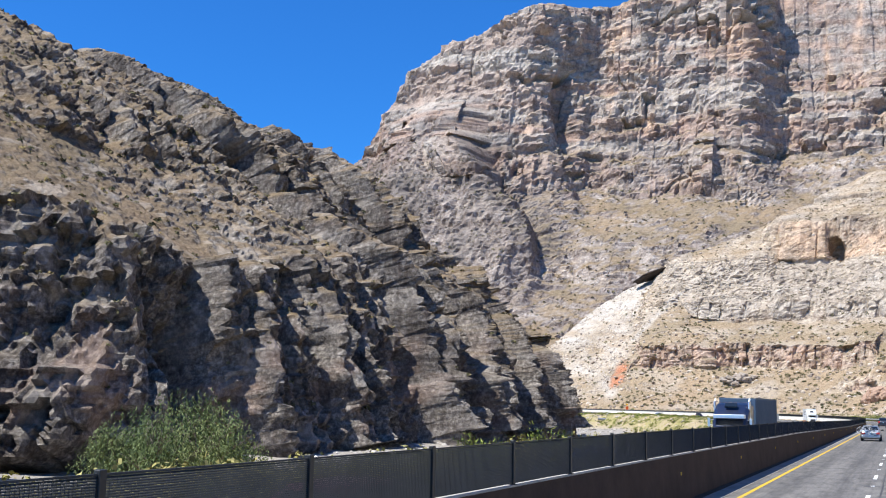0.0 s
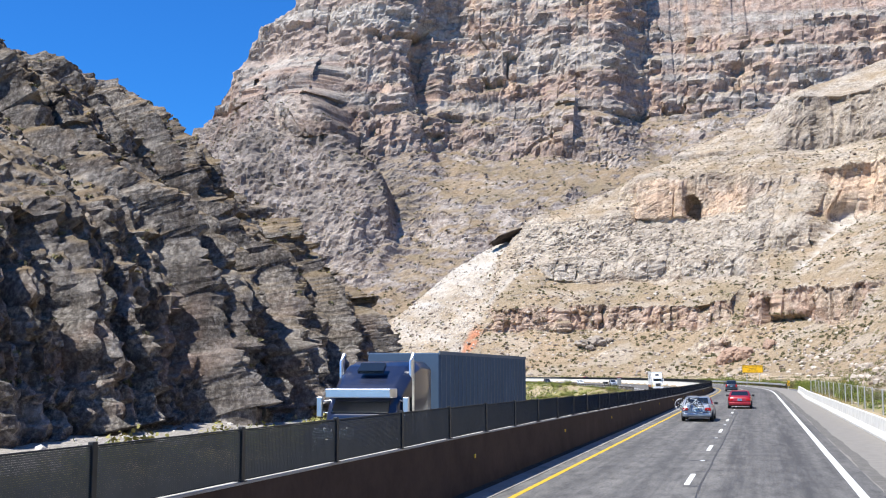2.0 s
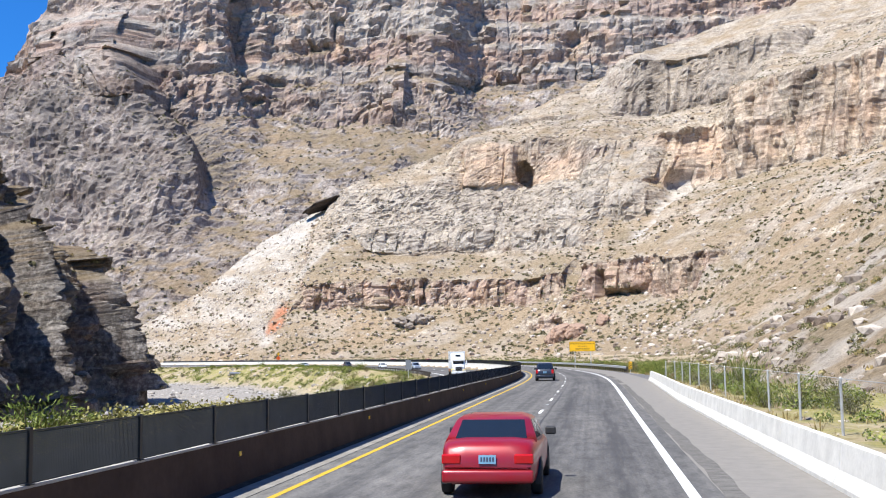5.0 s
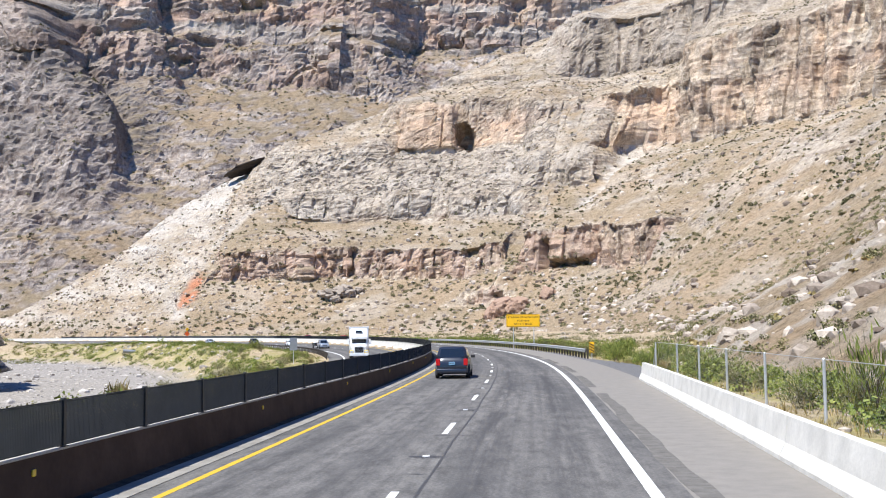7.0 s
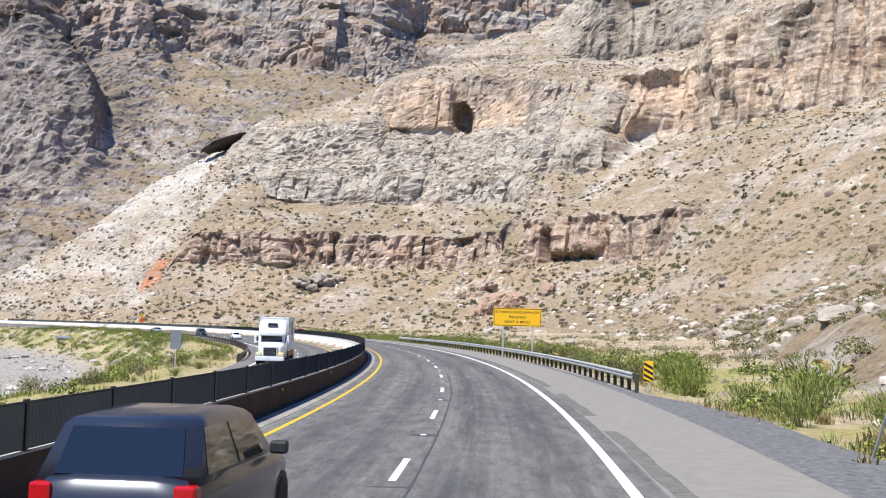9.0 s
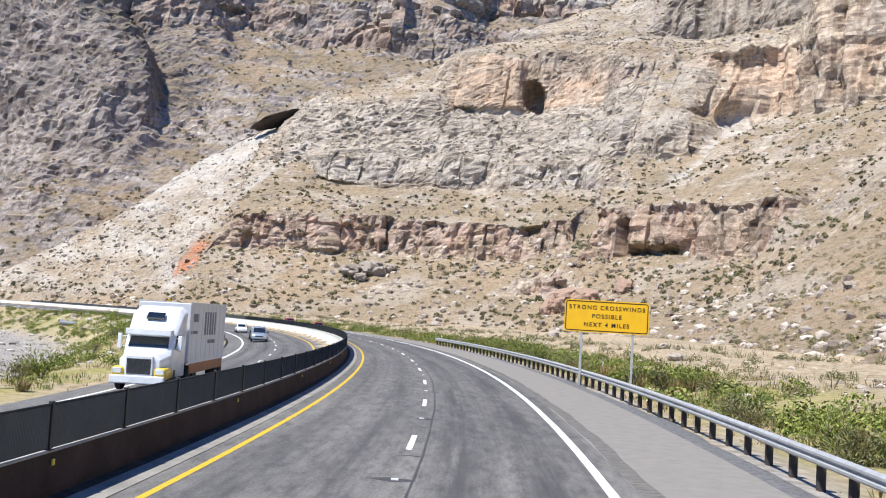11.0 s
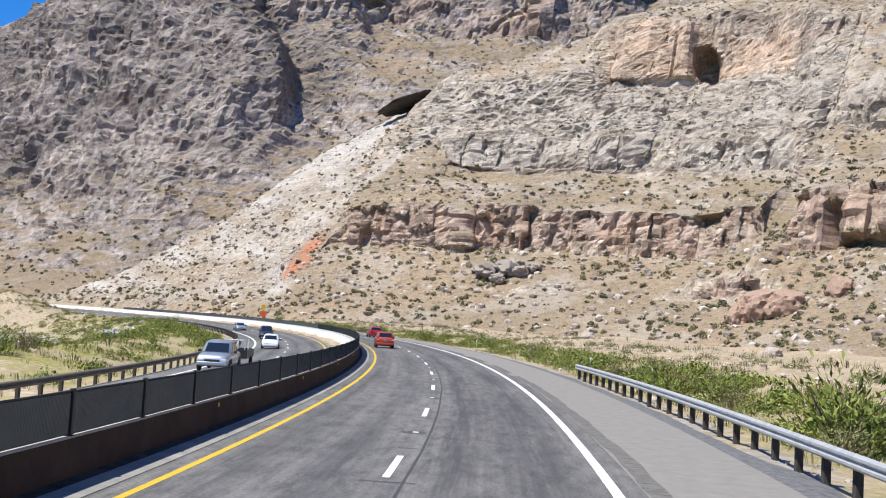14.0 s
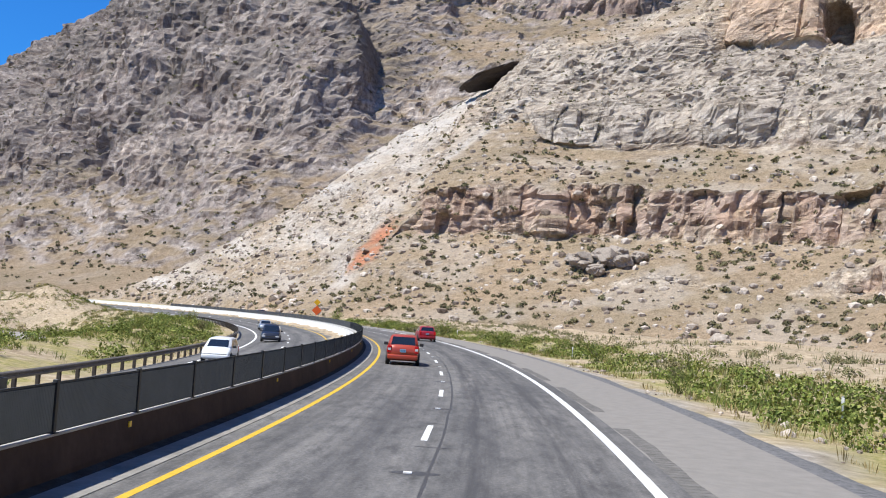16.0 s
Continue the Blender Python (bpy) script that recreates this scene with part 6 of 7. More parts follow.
GREY_INK = plain("grey_printed_ink", (0.13, 0.15, 0.18), 0.6, 0, 0.1, 3.0)
GLASS = plain("dark_tinted_glass", (0.012, 0.016, 0.02), 0.04, 0.0, 0.1, 0.5, spec=0.9)
RUBBER = plain("black_tyre_rubber", (0.018, 0.018, 0.018), 0.85, 0, 0.2, 8.0)
RIM = plain("silver_wheel_rim", (0.45, 0.46, 0.47), 0.3, 0.9, 0.08, 6.0)
CHROME = plain("bright_chrome", (0.82, 0.83, 0.84), 0.34, 1.0, 0.04, 4.0)
TAIL_RED = plain("red_tail_lamp", (0.45, 0.01, 0.012), 0.15, 0, 0.1, 9.0)
LAMP_CLEAR = plain("clear_lamp_glass", (0.62, 0.64, 0.66), 0.1, 0.2, 0.08, 9.0)
TRIM_BLACK = plain("black_plastic_trim", (0.02, 0.02, 0.021), 0.6, 0, 0.15, 6.0)
PLATE_BLUE = plain("pale_blue_number_plate", (0.20, 0.38, 0.52), 0.5, 0, 0.06, 6.0)
PLATE_BAR = plain("dark_plate_bar", (0.05, 0.06, 0.10), 0.5, 0, 0.06, 6.0)


def loft(stations):
    """Closed shell through rings of equal length."""
    bm = bmesh.new()
    rings = [[bm.verts.new(p) for p in ring] for ring in stations]
    n = len(rings[0])
    for a, b in zip(rings, rings[1:]):
        for k in range(n):
            bm.faces.new((a[k], a[(k + 1) % n], b[(k + 1) % n], b[k]))
    bm.faces.new(rings[0][::-1])
    bm.faces.new(rings[-1])
    bmesh.ops.recalc_face_normals(bm, faces=bm.faces)
    return bm


def quad_part(name, pts, mat, parent, lift=0.006, rows=1):
    """A thin pane through four corners, with depth."""
    p = [Vector(q) for q in pts]
    nrm = (p[1] - p[0]).cross(p[3] - p[0]).normalized()
    bm = bmesh.new()
    a = [bm.verts.new(q + nrm * lift) for q in p]
    b = [bm.verts.new(q - nrm * 0.02) for q in p]
    bm.faces.new(a)
    for k in range(4):
        bm.faces.new((a[k], b[k], b[(k + 1) % 4], a[(k + 1) % 4]))
    return part(name, bm, mat, parent)


def wheel(parent, x, y, r, wide, rim_mat=None):
    side = 1 if x > 0 else -1
    w = empty("wheel", pose(x, y, r))
    w.parent = parent
    bm = bmesh.new()
    prof = [(-wide / 2, r * 0.62), (-wide / 2, r * 0.93), (-wide * 0.35, r), (wide * 0.35, r), (wide / 2, r * 0.93), (wide / 2, r * 0.62)]
    rings = [[(px, pr * math.cos(2 * math.pi * k / 20), pr * math.sin(2 * math.pi * k / 20)) for k in range(20)] for px, pr in prof]
    part("tyre", loft(rings), RUBBER, w, "", True)
    bm = bmesh.new()
    hub = [(side * wide * 0.46, r * 0.64), (side * wide * 0.38, r * 0.5), (side * wide * 0.42, r * 0.16), (side * wide * 0.47, r * 0.1)]
    rings = [[(px, pr * math.cos(2 * math.pi * k / 20), pr * math.sin(2 * math.pi * k / 20)) for k in range(20)] for px, pr in hub]
    part("rim", loft(rings), rim_mat or RIM, w)
    return w


def bars(parent, name, w, h, z, y, x=0.0):
    """Number plate with plain bars in place of its characters."""
    bm = bmesh.new()
    box(bm, x - w / 2, x + w / 2, y - 0.012, y, z - h / 2, z + h / 2)
    pl = part("number_plate", bm, PLATE_BLUE, parent)
    for k in range(5):
        bm = bmesh.new()
        bx = x + (k - 2) * w * 0.17
        box(bm, bx - w * 0.05, bx + w * 0.05, y - 0.016, y - 0.0122, z - h * 0.25, z + h * 0.25)
        part("bar", bm, PLATE_BAR, pl)
    return pl


def car(name, label, category, paint, L, W, H, top, roof, m, wheel_r=0.32, mirrors=True, clear_tail=False, front=False, hatch=False, clear=0.2):
    """top: (y, z) outline of the bonnet, waist and boot from back to front; roof: waist back, roof back, roof front, waist front (y)."""
    ob = empty(name, m)
    tagged(ob, label, category)
    hw = W / 2
    rings = []
    for i, (y, z) in enumerate(top):
        e = abs(y) / (L / 2)
        w = hw * (1 - 0.16 * max(0, e - 0.72) ** 1.3 / 0.28 ** 1.3)
        lo = clear + 0.16 * max(0, e - 0.86) / 0.14
        side = [(0.78 * w, lo), (0.95 * w, lo + 0.06), (w, lo + 0.22), (w, z - 0.28 * (z - lo) * 0.8), (0.965 * w, z - 0.07), (0.88 * w, z - 0.012), (0.5 * w, z + 0.022)]
        ring = [(x, y, zz) for x, zz in side] + [(-x, y, zz) for x, zz in side[::-1]]
        rings.append(ring)
    part("body", loft(rings), paint, ob, "", True)
    # cabin
    wb0, rb0, rf0, wf0 = roof
    ztop = [(wb0, float(np.interp(wb0, *zip(*top)))), (wf0, float(np.interp(wf0, *zip(*top))))]
    zb, zf = ztop[0][1] - 0.05, ztop[1][1] - 0.05
    wb, wr = 0.93 * hw, 0.74 * hw

    def lvl(y0, y1, z0, z1, w, crown=0.0):
        ys = np.linspace(y0, y1, 6)
        zs = np.linspace(z0, z1, 6) + crown * (1 - np.linspace(-1, 1, 6) ** 2)
        return [(w, y, z) for y, z in zip(ys, zs)] + [(-w, y, z) for y, z in zip(ys[::-1], zs[::-1])]

    def at(t, w_add=0.0):
        return (wb0 + (rb0 - wb0) * t, wf0 + (rf0 - wf0) * t, zb + (H - 0.02 - zb) * t, zf + (H - 0.05 - zf) * t, wb + (wr - wb) * t + w_add)
    st = [lvl(*at(0)), lvl(*at(0.35), 0.0), lvl(*at(0.86), 0.01), lvl(at(0.97)[0] + 0.05, at(0.97)[1] - 0.05, at(0.97)[2], at(0.97)[3], at(0.97)[4] * 0.94, 0.02),
          lvl(at(1)[0] + 0.16, at(1)[1] - 0.16, H, H - 0.02, wr * 0.72, 0.03)]
    part("cabin", loft(st), paint, ob, "", True)
    a, b = at(0.12), at(0.84)
    k1, k2 = 0.80, 0.84
    quad_part("rear_window", [(-a[4] * k1, a[0] - 0.002, a[2]), (a[4] * k1, a[0] - 0.002, a[2]), (b[4] * k2, b[0] - 0.002, b[2]), (-b[4] * k2, b[0] - 0.002, b[2])], GLASS, ob, 0.012)
    quad_part("windscreen", [(a[4] * k1, a[1], a[3]), (-a[4] * k1, a[1], a[3]), (-b[4] * k2, b[1], b[3]), (b[4] * k2, b[1], b[3])], GLASS, ob, 0.014)
    for sgn in (1, -1):
        for u0, u1 in ((0.09, 0.46), (0.5, 0.88)):
            pts = []
            for lev, u in ((a, u0), (a, u1), (b, u1), (b, u0)):
                uu = 0.5 + (u - 0.5) * (1.0 if lev is a else 0.97)
                pts.append((sgn * lev[4], lev[0] + (lev[1] - lev[0]) * uu, lev[2] + (lev[3] - lev[2]) * uu))
            quad_part("side_window", pts if sgn > 0 else pts[::-1], GLASS, ob, 0.010)
        if mirrors:
            bm = bmesh.new()
            y = at(0.1)[1] - 0.35
            box(bm, sgn * (hw - 0.02) - 0.0, sgn * (hw + 0.2), y - 0.07, y + 0.07, zf + 0.06, zf + 0.22)
            bmesh.ops.recalc_face_normals(bm, faces=bm.faces)
            part("mirror", bevelled(bm, 0.03, 2), TRIM_BLACK, ob)
    yr, yf = top[0][0], top[-1][0]
    zr, zfr = top[1][1], top[-2][1]
    for sgn in (1, -1):
        bm = bmesh.new()
        x0, x1 = sorted((sgn * hw * 0.52, sgn * hw * 0.9))
        if hatch:
            x0, x1 = sorted((sgn * hw * 0.68, sgn * hw * 0.93))
            box(bm, x0, x1, yr - 0.012, yr + 0.2, zr - 0.36, zr + 0.0)
        else:
            box(bm, x0, x1, yr - 0.012, yr + 0.2, zr - 0.27, zr - 0.09)
        tl = part("tail_lamp", bevelled(bm, 0.03, 2), TAIL_RED, ob)
        if clear_tail:
            bm = bmesh.new()
            box(bm, x0 + 0.03, x1 - 0.03, yr - 0.022, yr, zr - 0.24, zr - 0.12)
            part("clear_lens", bevelled(bm, 0.01, 1), LAMP_CLEAR, tl)
        bm = bmesh.new()
        box(bm, min(sgn * hw * 0.5, sgn * hw * 0.88), max(sgn * hw * 0.5, sgn * hw * 0.88), yf - 0.16, yf + 0.012, zfr - 0.26, zfr - 0.1)
        part("head_lamp", bevelled(bm, 0.03, 2), LAMP_CLEAR, ob)
        for y in (yr + 0.19 * L, yf - 0.19 * L):
            bm = bmesh.new()
            rr = wheel_r + 0.055
            pts = [(sgn * (hw + 0.004), y + rr * math.cos(math.pi * k / 14), wheel_r + rr * math.sin(math.pi * k / 14)) for k in range(15)]
            pts = [(sgn * (hw + 0.004), y + rr, clear + 0.02)] + pts + [(sgn * (hw + 0.004), y - rr, clear + 0.02)]
            v0 = [bm.verts.new(p) for p in pts]
            v1 = [bm.verts.new((p[0] - sgn * 0.1, p[1], p[2])) for p in pts]
            bm.faces.new(v0)
            for k in range(len(v0)):
                bm.faces.new((v0[k], v1[k], v1[(k + 1) % len(v0)], v0[(k + 1) % len(v0)]))
            bmesh.ops.recalc_face_normals(bm, faces=bm.faces)
            part("wheel_arch", bm, TRIM_BLACK, ob)
            wheel(ob, sgn * (hw - 0.085), y, wheel_r, 0.2)
    for nm, y, sgn in (("rear_bumper", yr, -1), ("front_bumper", yf, 1)):
        bm = bmesh.new()
        y0, y1 = sorted((y + sgn * 0.05, y - sgn * 0.22))
        box(bm, -hw * 0.9, hw * 0.9, y0, y1, clear + 0.10, clear + 0.33)
        part(nm, bevelled(bm, 0.05, 3), paint, ob, "", True)
    bars(ob, "plate", 0.31, 0.155, (clear + 0.52) if not hatch else zr - 0.24, yr - 0.02 if hatch else yr - 0.012)
    if front:
        bm = bmesh.new()
        box(bm, -hw * 0.45, hw * 0.45, yf - 0.1, yf + 0.016, zfr - 0.3, zfr - 0.12)
        part("grille", bevelled(bm, 0.02, 1), TRIM_BLACK, ob)
    return ob


SEDAN = [(-2.42, 0.62), (-2.38, 0.90), (-2.2, 1.0), (-1.5, 1.03), (-0.9, 0.98), (0.0, 0.95), (0.9, 0.95), (1.35, 0.9), (2.1, 0.78), (2.36, 0.66), (2.42, 0.5)]
HATCH = [(-2.0, 0.7), (-1.97, 0.98), (-1.85, 1.02), (-1.2, 1.02), (0.0, 0.98), (0.8, 0.97), (1.15, 0.95), (1.75, 0.78), (1.95, 0.64), (2.0, 0.5)]
SUV = [(-2.2, 0.72), (-2.17, 1.05), (-2.05, 1.1), (-1.0, 1.1), (0.2, 1.07), (1.0, 1.06), (1.3, 1.0), (2.05, 0.9), (2.2, 0.75), (2.24, 0.55)]

silver = car("sedan", "silver-blue sedan carrying bicycles on a rear rack", "car", SILVER_PAINT, 4.84, 1.80, 1.44, SEDAN, (-1.75, -1.0, 0.35, 1.3), road_pose(-158.8, -1.65, 0.0))
car("sedan", "glossy red four-door sedan changing lanes", "car", RED_PAINT, 4.84, 1.84, 1.42, SEDAN, (-1.7, -0.95, 0.4, 1.35), road_pose(-135.6, 0.4, 0.0))
car("suv", "small dark blue-grey sport utility car", "car", DARK_PAINT, 4.44, 1.80, 1.68, SUV, (-2.08, -1.72, 0.35, 1.2), road_pose(-56, -1.9, 0.0), 0.34, hatch=True)
car("hatchback", "small orange-red hatchback in the inner lane", "car", ORANGE_PAINT, 4.0, 1.70, 1.53, HATCH, (-1.88, -1.5, 0.3, 1.3), road_pose(141, -1.9, 0.0), 0.30, clear_tail=True, hatch=True)
car("hatchback", "bright red hatchback in the outer lane", "car", RED_PAINT, 4.3, 1.78, 1.5, HATCH, (-1.88, -1.45, 0.3, 1.3), road_pose(192, 2.5, 0.0), 0.31, hatch=True)
car("sedan", "maroon sedan far ahead on the bend", "car", MAROON_PAINT, 4.84, 1.82, 1.44, SEDAN, (-1.75, -1.0, 0.35, 1.3), road_pose(338, 1.9, 0.0))


def oncoming(s, o):
    return road_pose(s, o, float(opposite_z(s, o)), 180)


car("minivan", "deep blue minivan on the opposite road", "car", BLUE_PAINT, 4.44, 1.92, 1.75, SUV, (-2.12, -1.9, 0.3, 1.5), oncoming(-230, -9.3), 0.33, front=True, hatch=True)
car("minivan", "dark maroon minivan on the opposite road", "car", MAROON_PAINT, 4.44, 1.92, 1.7, SUV, (-2.12, -1.9, 0.3, 1.5), oncoming(-250, -9.3), 0.33, front=True, hatch=True)
car("suv", "black sport utility car on the opposite road", "car", DARK_PAINT, 4.44, 1.92, 1.8, SUV, (-2.1, -1.9, 0.3, 1.2), oncoming(-196, -9.3), 0.36, front=True, hatch=True)
car("hatchback", "white compact car coming round the bend", "car", WHITE_CAR, 4.0, 1.74, 1.5, HATCH, (-1.88, -1.5, 0.3, 1.3), oncoming(150, -12.9), 0.31, front=True, hatch=True)
car("suv", "dark grey sport utility car on the bend", "car", DARK_PAINT, 4.44, 1.88, 1.75, SUV, (-2.1, -1.8, 0.3, 1.2), oncoming(192, -12.9), 0.35, front=True, hatch=True)
car("sedan", "grey sedan far round the bend", "car", SILVER_PAINT, 4.84, 1.82, 1.44, SEDAN, (-1.75, -1.0, 0.35, 1.3), oncoming(240, -12.9), front=True)

# pickup with an open trailer
PICKUP = [(-2.75, 0.75), (-2.72, 1.08), (-2.6, 1.12), (-0.9, 1.12), (-0.2, 1.14), (0.9, 1.16), (1.3, 1.12), (2.45, 1.06), (2.72, 0.9), (2.76, 0.6)]
car("pickup_truck", "silver pickup truck with a chrome grille", "pickup", SILVER_PAINT, 5.5, 1.98, 1.86, PICKUP, (-1.05, -0.85, 0.55, 1.35), oncoming(106, -12.9), 0.39, front=True, clear=0.3)
trailer = empty("utility_trailer", oncoming(113, -12.9))
tagged(trailer, "dark open utility trailer loaded with a white frame", "trailer")
bm = bmesh.new()
box(bm, -0.95, 0.95, -2.0, 1.6, 0.55, 0.62)
for x0, x1, y0, y1 in ((-0.97, -0.92, -2.0, 1.6), (0.92, 0.97, -2.0, 1.6), (-0.92, 0.92, -2.0, -1.95), (-0.92, 0.92, 1.55, 1.6)):
    box(bm, x0, x1, y0, y1, 0.62, 1.15)
part("bed", bm, DARK_STEEL, trailer)
bm = bmesh.new()
tube(bm, [(0, 1.6, 0.55), (0, 3.0, 0.5)], 0.05, 6)
part("drawbar", bm, DARK_STEEL, trailer)
bm = bmesh.new()
for x in (-0.7, 0.0, 0.7):
    tube(bm, [(x, 0.9, 1.0), (x, 0.9, 1.75), (x, -0.9, 1.75), (x, -0.9, 1.0)], 0.035, 6)
tube(bm, [(-0.7, 0.9, 1.75), (0.7, 0.9, 1.75)], 0.035, 6)
part("load_frame", bm, WHITE_CAR, trailer)
for x in (-0.98, 0.98):
    wheel(trailer, x, -0.4, 0.33, 0.18)


# bicycles on the sedan's rack, each a thing
def bicycle(label, m, frame_mat, rim_mat):
    ob = empty("bicycle", m)
    tagged(ob, label, "bicycle", "bicycles on the rack")
    for x in (-0.52, 0.52):
        w = empty("wheel", pose(x, 0, 0))
        w.parent = ob
        bm = bmesh.new()
        ring = [(0.33 * math.cos(2 * math.pi * k / 26), 0, 0.33 * math.sin(2 * math.pi * k / 26)) for k in range(27)]
        tube(bm, ring, 0.017, 6, False)
        part("tyre", bm, rim_mat, w)
        bm = bmesh.new()
        for k in range(12):
            a = 2 * math.pi * k / 12
            tube(bm, [(0, 0, 0), (0.32 * math.cos(a), 0, 0.32 * math.sin(a))], 0.004, 4)
        part("spokes", bm, CHROME, w)
    bm = bmesh.new()
    rear, crank, seat, head, fork = (-0.52, 0, 0), (-0.08, 0, -0.04), (-0.2, 0, 0.42), (0.34, 0, 0.42), (0.52, 0, 0)
    for a, b in ((rear, crank), (rear, seat), (crank, seat), (crank, head), (seat, head), (head, fork)):
        tube(bm, [a, b], 0.02, 7)
    part("frame", bm, frame_mat, ob)
    bm = bmesh.new()
    tube(bm, [seat, (-0.23, 0, 0.56)], 0.014, 6)
    box(bm, -0.36, -0.1, -0.06, 0.06, 0.56, 0.61)
    part("saddle", bm, TRIM_BLACK, ob)
    bm = bmesh.new()
    tube(bm, [head, (0.31, 0, 0.54)], 0.016, 6)
    tube(bm, [(0.31, -0.27, 0.56), (0.31, 0.27, 0.56)], 0.014, 6)
    part("handlebar", bm, TRIM_BLACK, ob)
    bm = bmesh.new()
    rings = [[(-0.08 + 0.10 * math.cos(2 * math.pi * k / 16), y, -0.04 + 0.10 * math.sin(2 * math.pi * k / 16)) for k in range(16)] for y in (-0.035, -0.028)]
    part("chainring", loft(rings), CHROME, ob)
    return ob


base = silver.matrix_basis.copy()
bicycle("white bicycle hung on the sedan's rack", base @ pose(-0.35, -2.66, 0.92, 0, 8, 0), WHITE_CAR, WHITE_CAR)
bicycle("black bicycle hung on the sedan's rack", base @ pose(-0.1, -2.86, 0.95, 0, -6, 180), TRIM_BLACK, RUBBER)
rack = empty("bicycle_rack", base)
tagged(rack, "black strap-on bicycle rack behind the sedan's boot", "bicycle rack")
bm = bmesh.new()
for x in (-0.3, 0.3):
    tube(bm, [(x, -2.42, 0.62), (x, -2.62, 1.0), (x, -2.3, 1.12)], 0.016, 6)
    tube(bm, [(x, -2.62, 1.0), (x, -3.0, 1.16)], 0.016, 6)
tube(bm, [(-0.3, -2.62, 1.0), (0.3, -2.62, 1.0)], 0.016, 6)
part("rack_frame", bm, TRIM_BLACK, rack)


# ---- trucks ----
def trailer_box(parent, y0, y1, z0, z1, hw, skin, rib_mat, ribs, skirt=None):
    bm = bmesh.new()
    box(bm, -hw, hw, y0, y1, z0, z1)
    body = part("trailer_box", bevelled(bm, 0.03, 1), skin, parent)
    for k in range(ribs):
        y = y0 + (k + 0.5) * (y1 - y0) / ribs
        for sgn in (1, -1):
            bm = bmesh.new()
            box(bm, sgn * hw - 0.012, sgn * hw + 0.012, y - 0.025, y + 0.025, z0 + 0.08, z1 - 0.08)
            part("rib", bm, rib_mat, body)
    for sgn in (1, -1):
        for z in (z0, z1):
            bm = bmesh.new()
            box(bm, sgn * hw - 0.02, sgn * hw + 0.02, y0, y1, z - 0.06, z + 0.06)
            part("rail", bm, CHROME if rib_mat is CHROME else rib_mat, body)
        if skirt:
            bm = bmesh.new()
            box(bm, sgn * hw - 0.02, sgn * hw + 0.006, y0 + 0.4, y1 - 0.3, z0 - 0.55, z0 - 0.06)
            part("side_skirt", bm, skirt, body)
    return body


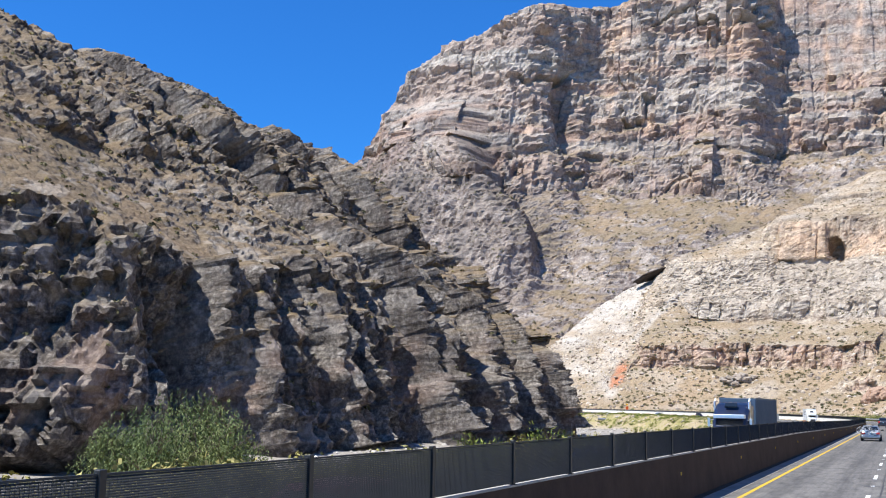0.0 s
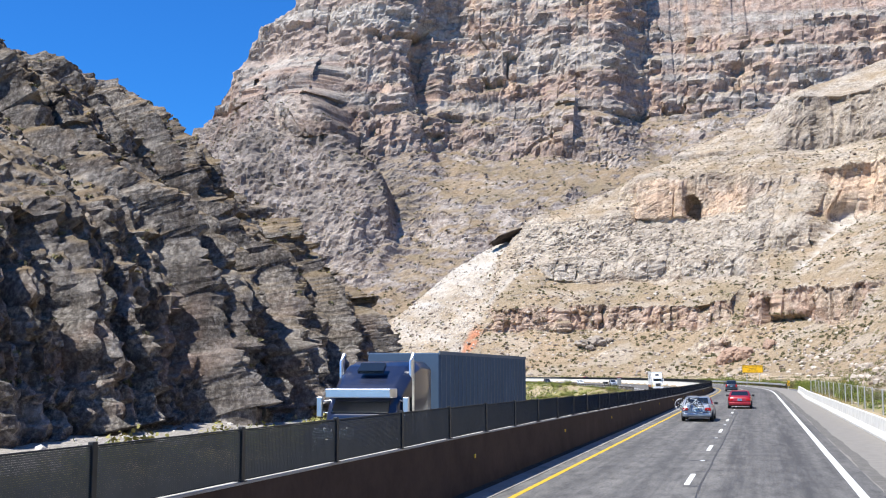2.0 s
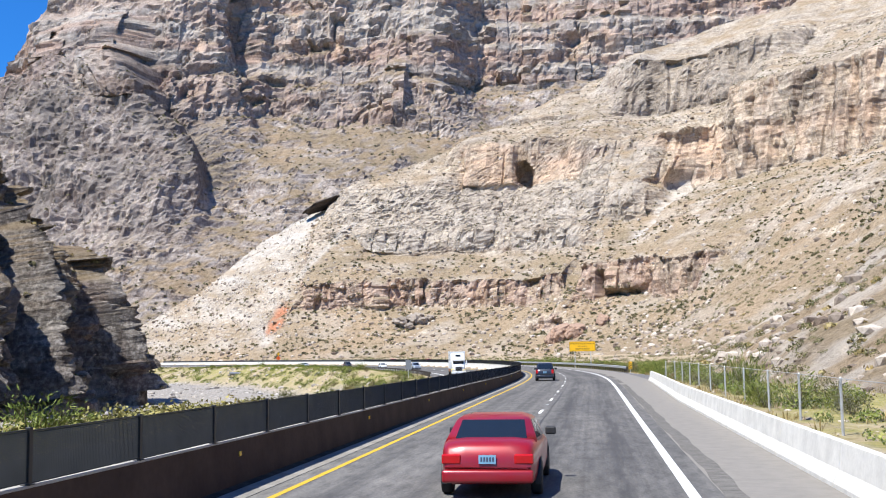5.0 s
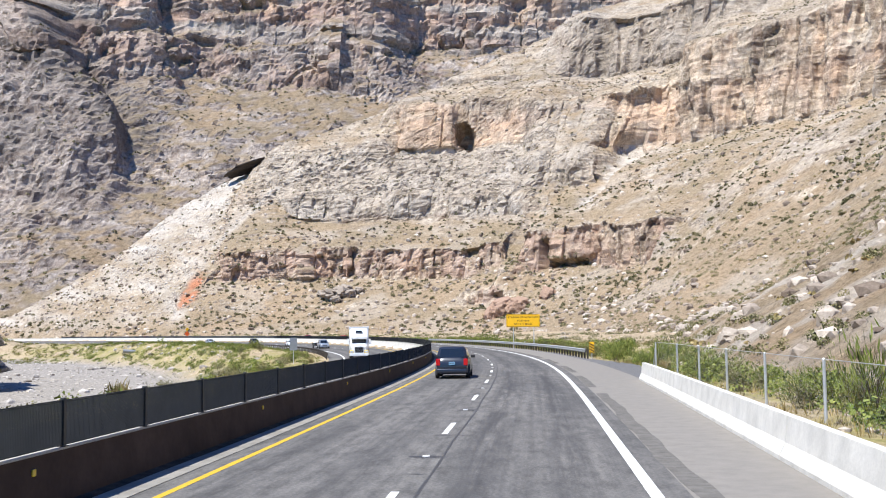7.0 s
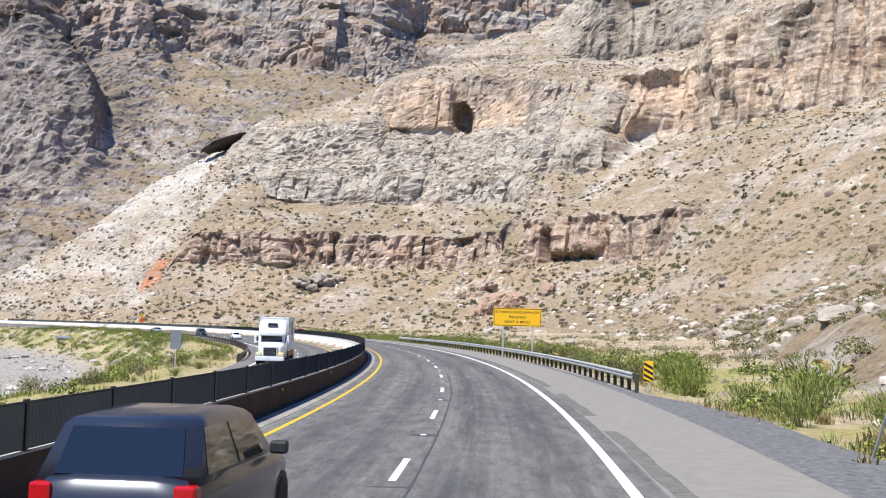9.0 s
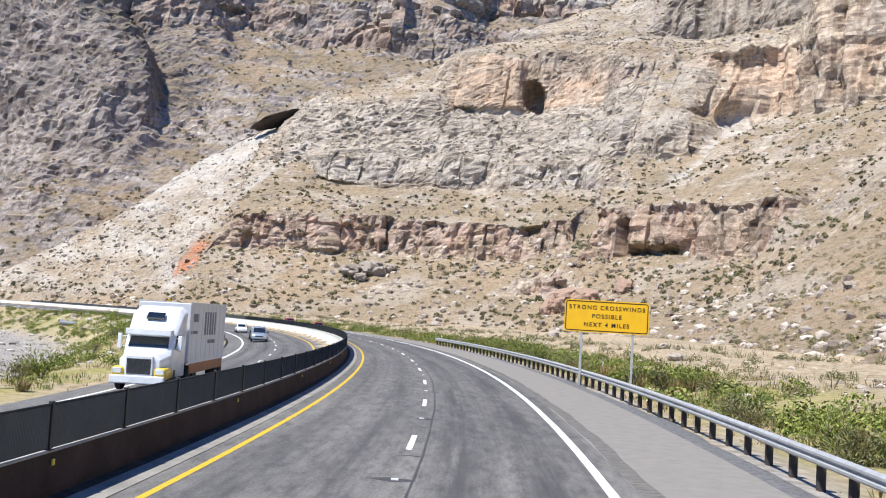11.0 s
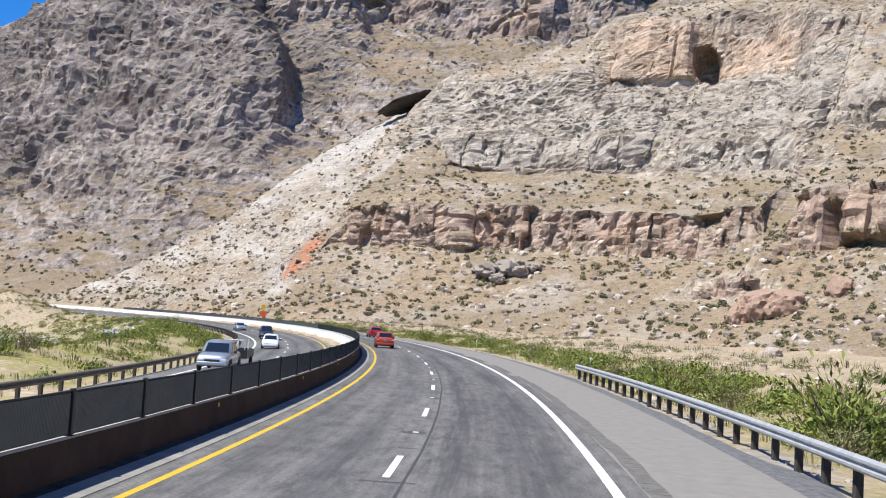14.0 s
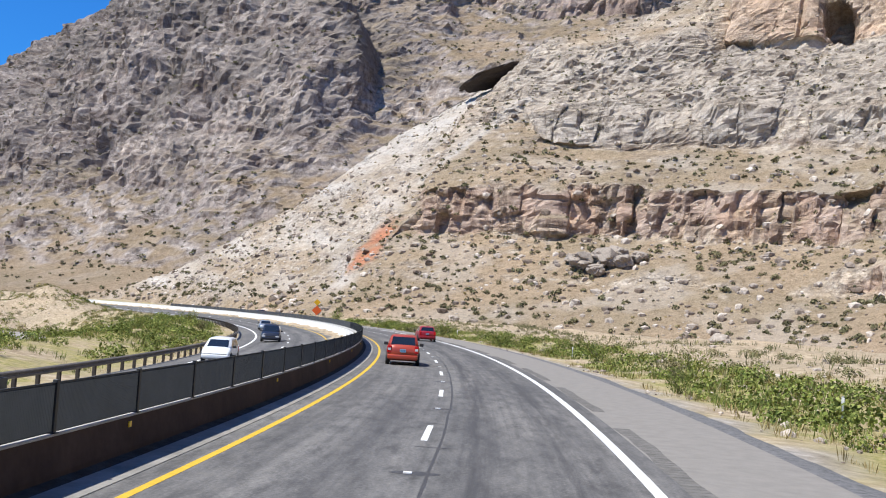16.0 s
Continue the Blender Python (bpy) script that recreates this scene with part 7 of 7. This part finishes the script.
def truck(name, label, m, paint, hood_z, cab_len, hood_len, cab_h, sleeper_h, hw, chrome_front):
    """Nose towards +y at y = 0; things behind at negative y."""
    ob = empty(name, m)
    tagged(ob, label, "truck")
    bm = loft([[(x, -0.05, z) for x, z in ((hw * 0.72, 0.62), (hw * 0.75, hood_z - 0.3), (hw * 0.5, hood_z - 0.08), (-hw * 0.5, hood_z - 0.08), (-hw * 0.75, hood_z - 0.3), (-hw * 0.72, 0.62))],
               [(x, -hood_len * 0.6, z) for x, z in ((hw * 0.8, 0.62), (hw * 0.82, hood_z - 0.2), (hw * 0.62, hood_z), (-hw * 0.62, hood_z), (-hw * 0.82, hood_z - 0.2), (-hw * 0.8, 0.62))],
               [(x, -hood_len - 0.1, z) for x, z in ((hw * 0.88, 0.62), (hw * 0.9, hood_z - 0.1), (hw * 0.7, hood_z + 0.08), (-hw * 0.7, hood_z + 0.08), (-hw * 0.9, hood_z - 0.1), (-hw * 0.88, 0.62))]])
    part("bonnet", bevelled(bm, 0.04, 2), paint, ob, "", True)
    y1 = -hood_len
    y2 = y1 - cab_len
    cz = cab_h
    bm = loft([[(x, y, z) for x, z in ((w, 0.6), (w, top - 0.25), (w - 0.25, top), (-w + 0.25, top), (-w, top - 0.25), (-w, 0.6))]
               for y, w, top in ((y1, hw * 0.9, hood_z + 0.15), (y1 - 0.35, hw * 0.93, cz - 0.1), (y1 - 0.75, hw * 0.95, cz + 0.25), (y1 - 1.6, hw, sleeper_h - 0.15), (y1 - 2.3, hw, sleeper_h), (y2, hw, sleeper_h))])
    part("cab", bevelled(bm, 0.05, 2), paint, ob, "", True)
    quad_part("windscreen", [(hw * 0.76, y1 - 0.03, hood_z + 0.22), (-hw * 0.76, y1 - 0.03, hood_z + 0.22), (-hw * 0.72, y1 - 0.33, cz - 0.2), (hw * 0.72, y1 - 0.33, cz - 0.2)], GLASS, ob, 0.03)
    bm = bmesh.new()
    box(bm, -hw * 0.86, hw * 0.86, y1 - 0.5, y1 + 0.16, cz - 0.12, cz + 0.16)
    part("sun_visor", bevelled(bm, 0.03, 2), CHROME if chrome_front else paint, ob)
    quad_part("roof_window", [(hw * 0.35, y1 - 0.98, cz + 0.62), (-hw * 0.35, y1 - 0.98, cz + 0.62), (-hw * 0.33, y1 - 1.3, cz + 0.86), (hw * 0.33, y1 - 1.3, cz + 0.86)], GLASS, ob, 0.1)
    for sgn in (1, -1):
        pts = [(sgn * hw * 0.955, y1 - 0.45, hood_z + 0.15), (sgn * hw * 0.985, y1 - 1.35, hood_z + 0.15), (sgn * hw * 0.985, y1 - 1.35, cz - 0.1), (sgn * hw * 0.955, y1 - 0.62, cz - 0.1)]
        quad_part("side_window", pts if sgn < 0 else pts[::-1], GLASS, ob, 0.035)
        bm = bmesh.new()
        box(bm, sgn * (hw + 0.18) - 0.09, sgn * (hw + 0.18) + 0.09, y1 - 0.35, y1 - 0.22, hood_z + 0.1, cz - 0.1)
        part("mirror", bevelled(bm, 0.02, 1), CHROME if chrome_front else WHITE_CAR, ob)
        bm = bmesh.new()
        tube(bm, [(sgn * hw * 0.92, y1 - 0.4, hood_z + 0.2), (sgn * (hw + 0.18), y1 - 0.29, hood_z + 0.25)], 0.02, 6)
        tube(bm, [(sgn * hw * 0.92, y1 - 0.5, cz - 0.2), (sgn * (hw + 0.18), y1 - 0.29, cz - 0.25)], 0.02, 6)
        part("mirror_arm", bm, CHROME, ob)
        bm = bmesh.new()
        box(bm, min(sgn * hw * 0.55, sgn * hw), max(sgn * hw * 0.55, sgn * hw), -1.35, 0.08, 0.55, 1.12)
        part("fender", bevelled(bm, 0.14, 3), YELLOW_CAR if not chrome_front else paint, ob, "", True)
        bm = bmesh.new()
        box(bm, min(sgn * hw * 0.62, sgn * hw * 0.95), max(sgn * hw * 0.62, sgn * hw * 0.95), 0.02, 0.12, 0.82, 1.05)
        part("head_lamp", bevelled(bm, 0.02, 1), LAMP_CLEAR, ob)
        if chrome_front:
            bm = bmesh.new()
            tube(bm, [(sgn * (hw - 0.05), y1 - 1.5, 0.9), (sgn * (hw - 0.05), y1 - 1.5, sleeper_h), (sgn * (hw - 0.05), y1 - 1.62, sleeper_h + 0.22)], 0.085, 10)
            part("exhaust_stack", bm, CHROME, ob, "", True)
            bm = bmesh.new()
            tube(bm, [(sgn * (hw - 0.1), y1 - 0.1, 0.75), (sgn * (hw - 0.1), y1 - 0.1, 1.45)], 0.19, 12)
            part("air_cleaner", bm, CHROME, ob, "", True)
        wheel(ob, sgn * (hw - 0.16), -0.95, 0.5, 0.28, CHROME)
        for y in (y2 - 0.9, y2 - 2.2):
            wheel(ob, sgn * (hw - 0.2), y, 0.5, 0.5, CHROME)
    bm = bmesh.new()
    box(bm, -hw * 0.5, hw * 0.5, -0.06, 0.08, 0.72, hood_z - 0.12)
    gr = part("grille_shell", bevelled(bm, 0.03, 2), CHROME if chrome_front else paint, ob)
    for k in range(14):
        z = 0.8 + k * (hood_z - 1.05) / 14
        bm = bmesh.new()
        box(bm, -hw * 0.44, hw * 0.44, 0.082, 0.10, z, z + 0.045)
        part("grille_bar", bm, CHROME if chrome_front else TRIM_BLACK, gr)
    bm = bmesh.new()
    box(bm, -hw, hw, 0.1, 0.36, 0.38, 0.75)
    part("bumper", bevelled(bm, 0.05, 2), CHROME if chrome_front else WHITE_CAR, ob)
    bm = bmesh.new()
    box(bm, -0.45, 0.45, y2 - 3.2, y2, 0.6, 0.85)
    box(bm, -hw * 0.95, -hw * 0.5, y2 + 0.2, y2 + 1.8, 0.45, 0.95)
    box(bm, hw * 0.5, hw * 0.95, y2 + 0.2, y2 + 1.8, 0.45, 0.95)
    part("chassis", bm, TRIM_BLACK, ob)
    return ob, y2


big, back = truck("semi_truck", "dark navy long-nosed truck with chrome and a pale blue trailer", oncoming(-196.5, -9.7), NAVY_PAINT, 1.95, 3.4, 2.0, 2.75, 3.75, 1.22, True)
trailer_box(big, back - 14.4, back - 0.7, 1.15, 4.05, 1.28, TRAILER_SKIN, TRAILER_RIB, 26)
for sgn in (1, -1):
    for y in (back - 12.2, back - 13.5):
        wheel(big, sgn * 1.02, y, 0.5, 0.5)
white_truck, back = truck("semi_truck", "white truck with yellow fenders and a printed white trailer", oncoming(21.5, -12.9), WHITE_CAR, 1.75, 2.2, 1.3, 2.65, 3.9, 1.22, False)
wb = trailer_box(white_truck, back - 9.6, back - 0.5, 1.2, 4.1, 1.28, TRAILER_WHITE, TRAILER_WHITE, 8, RUST_SKIRT)
for sgn in (1, -1):
    for y in (back - 7.8, back - 9.0):
        wheel(white_truck, sgn * 1.02, y, 0.48, 0.5)
    # plain bars where the trailer carries writing
    for y0, wdt, z0, hgt in ((-6.9, 0.45, 2.5, 1.2), (-6.2, 0.4, 2.5, 1.2), (-5.55, 0.4, 2.5, 1.2), (-4.9, 0.4, 2.5, 1.2), (-4.3, 0.4, 2.5, 1.2), (-6.9, 2.0, 2.05, 0.2), (-2.4, 1.2, 3.2, 0.4), (-2.4, 1.6, 2.6, 0.15)):
        bm = bmesh.new()
        box(bm, sgn * 1.283 - 0.004, sgn * 1.283 + 0.004, back + y0, back + y0 + wdt, z0, z0 + hgt)
        part("printed_bar", bm, GREY_INK, wb)
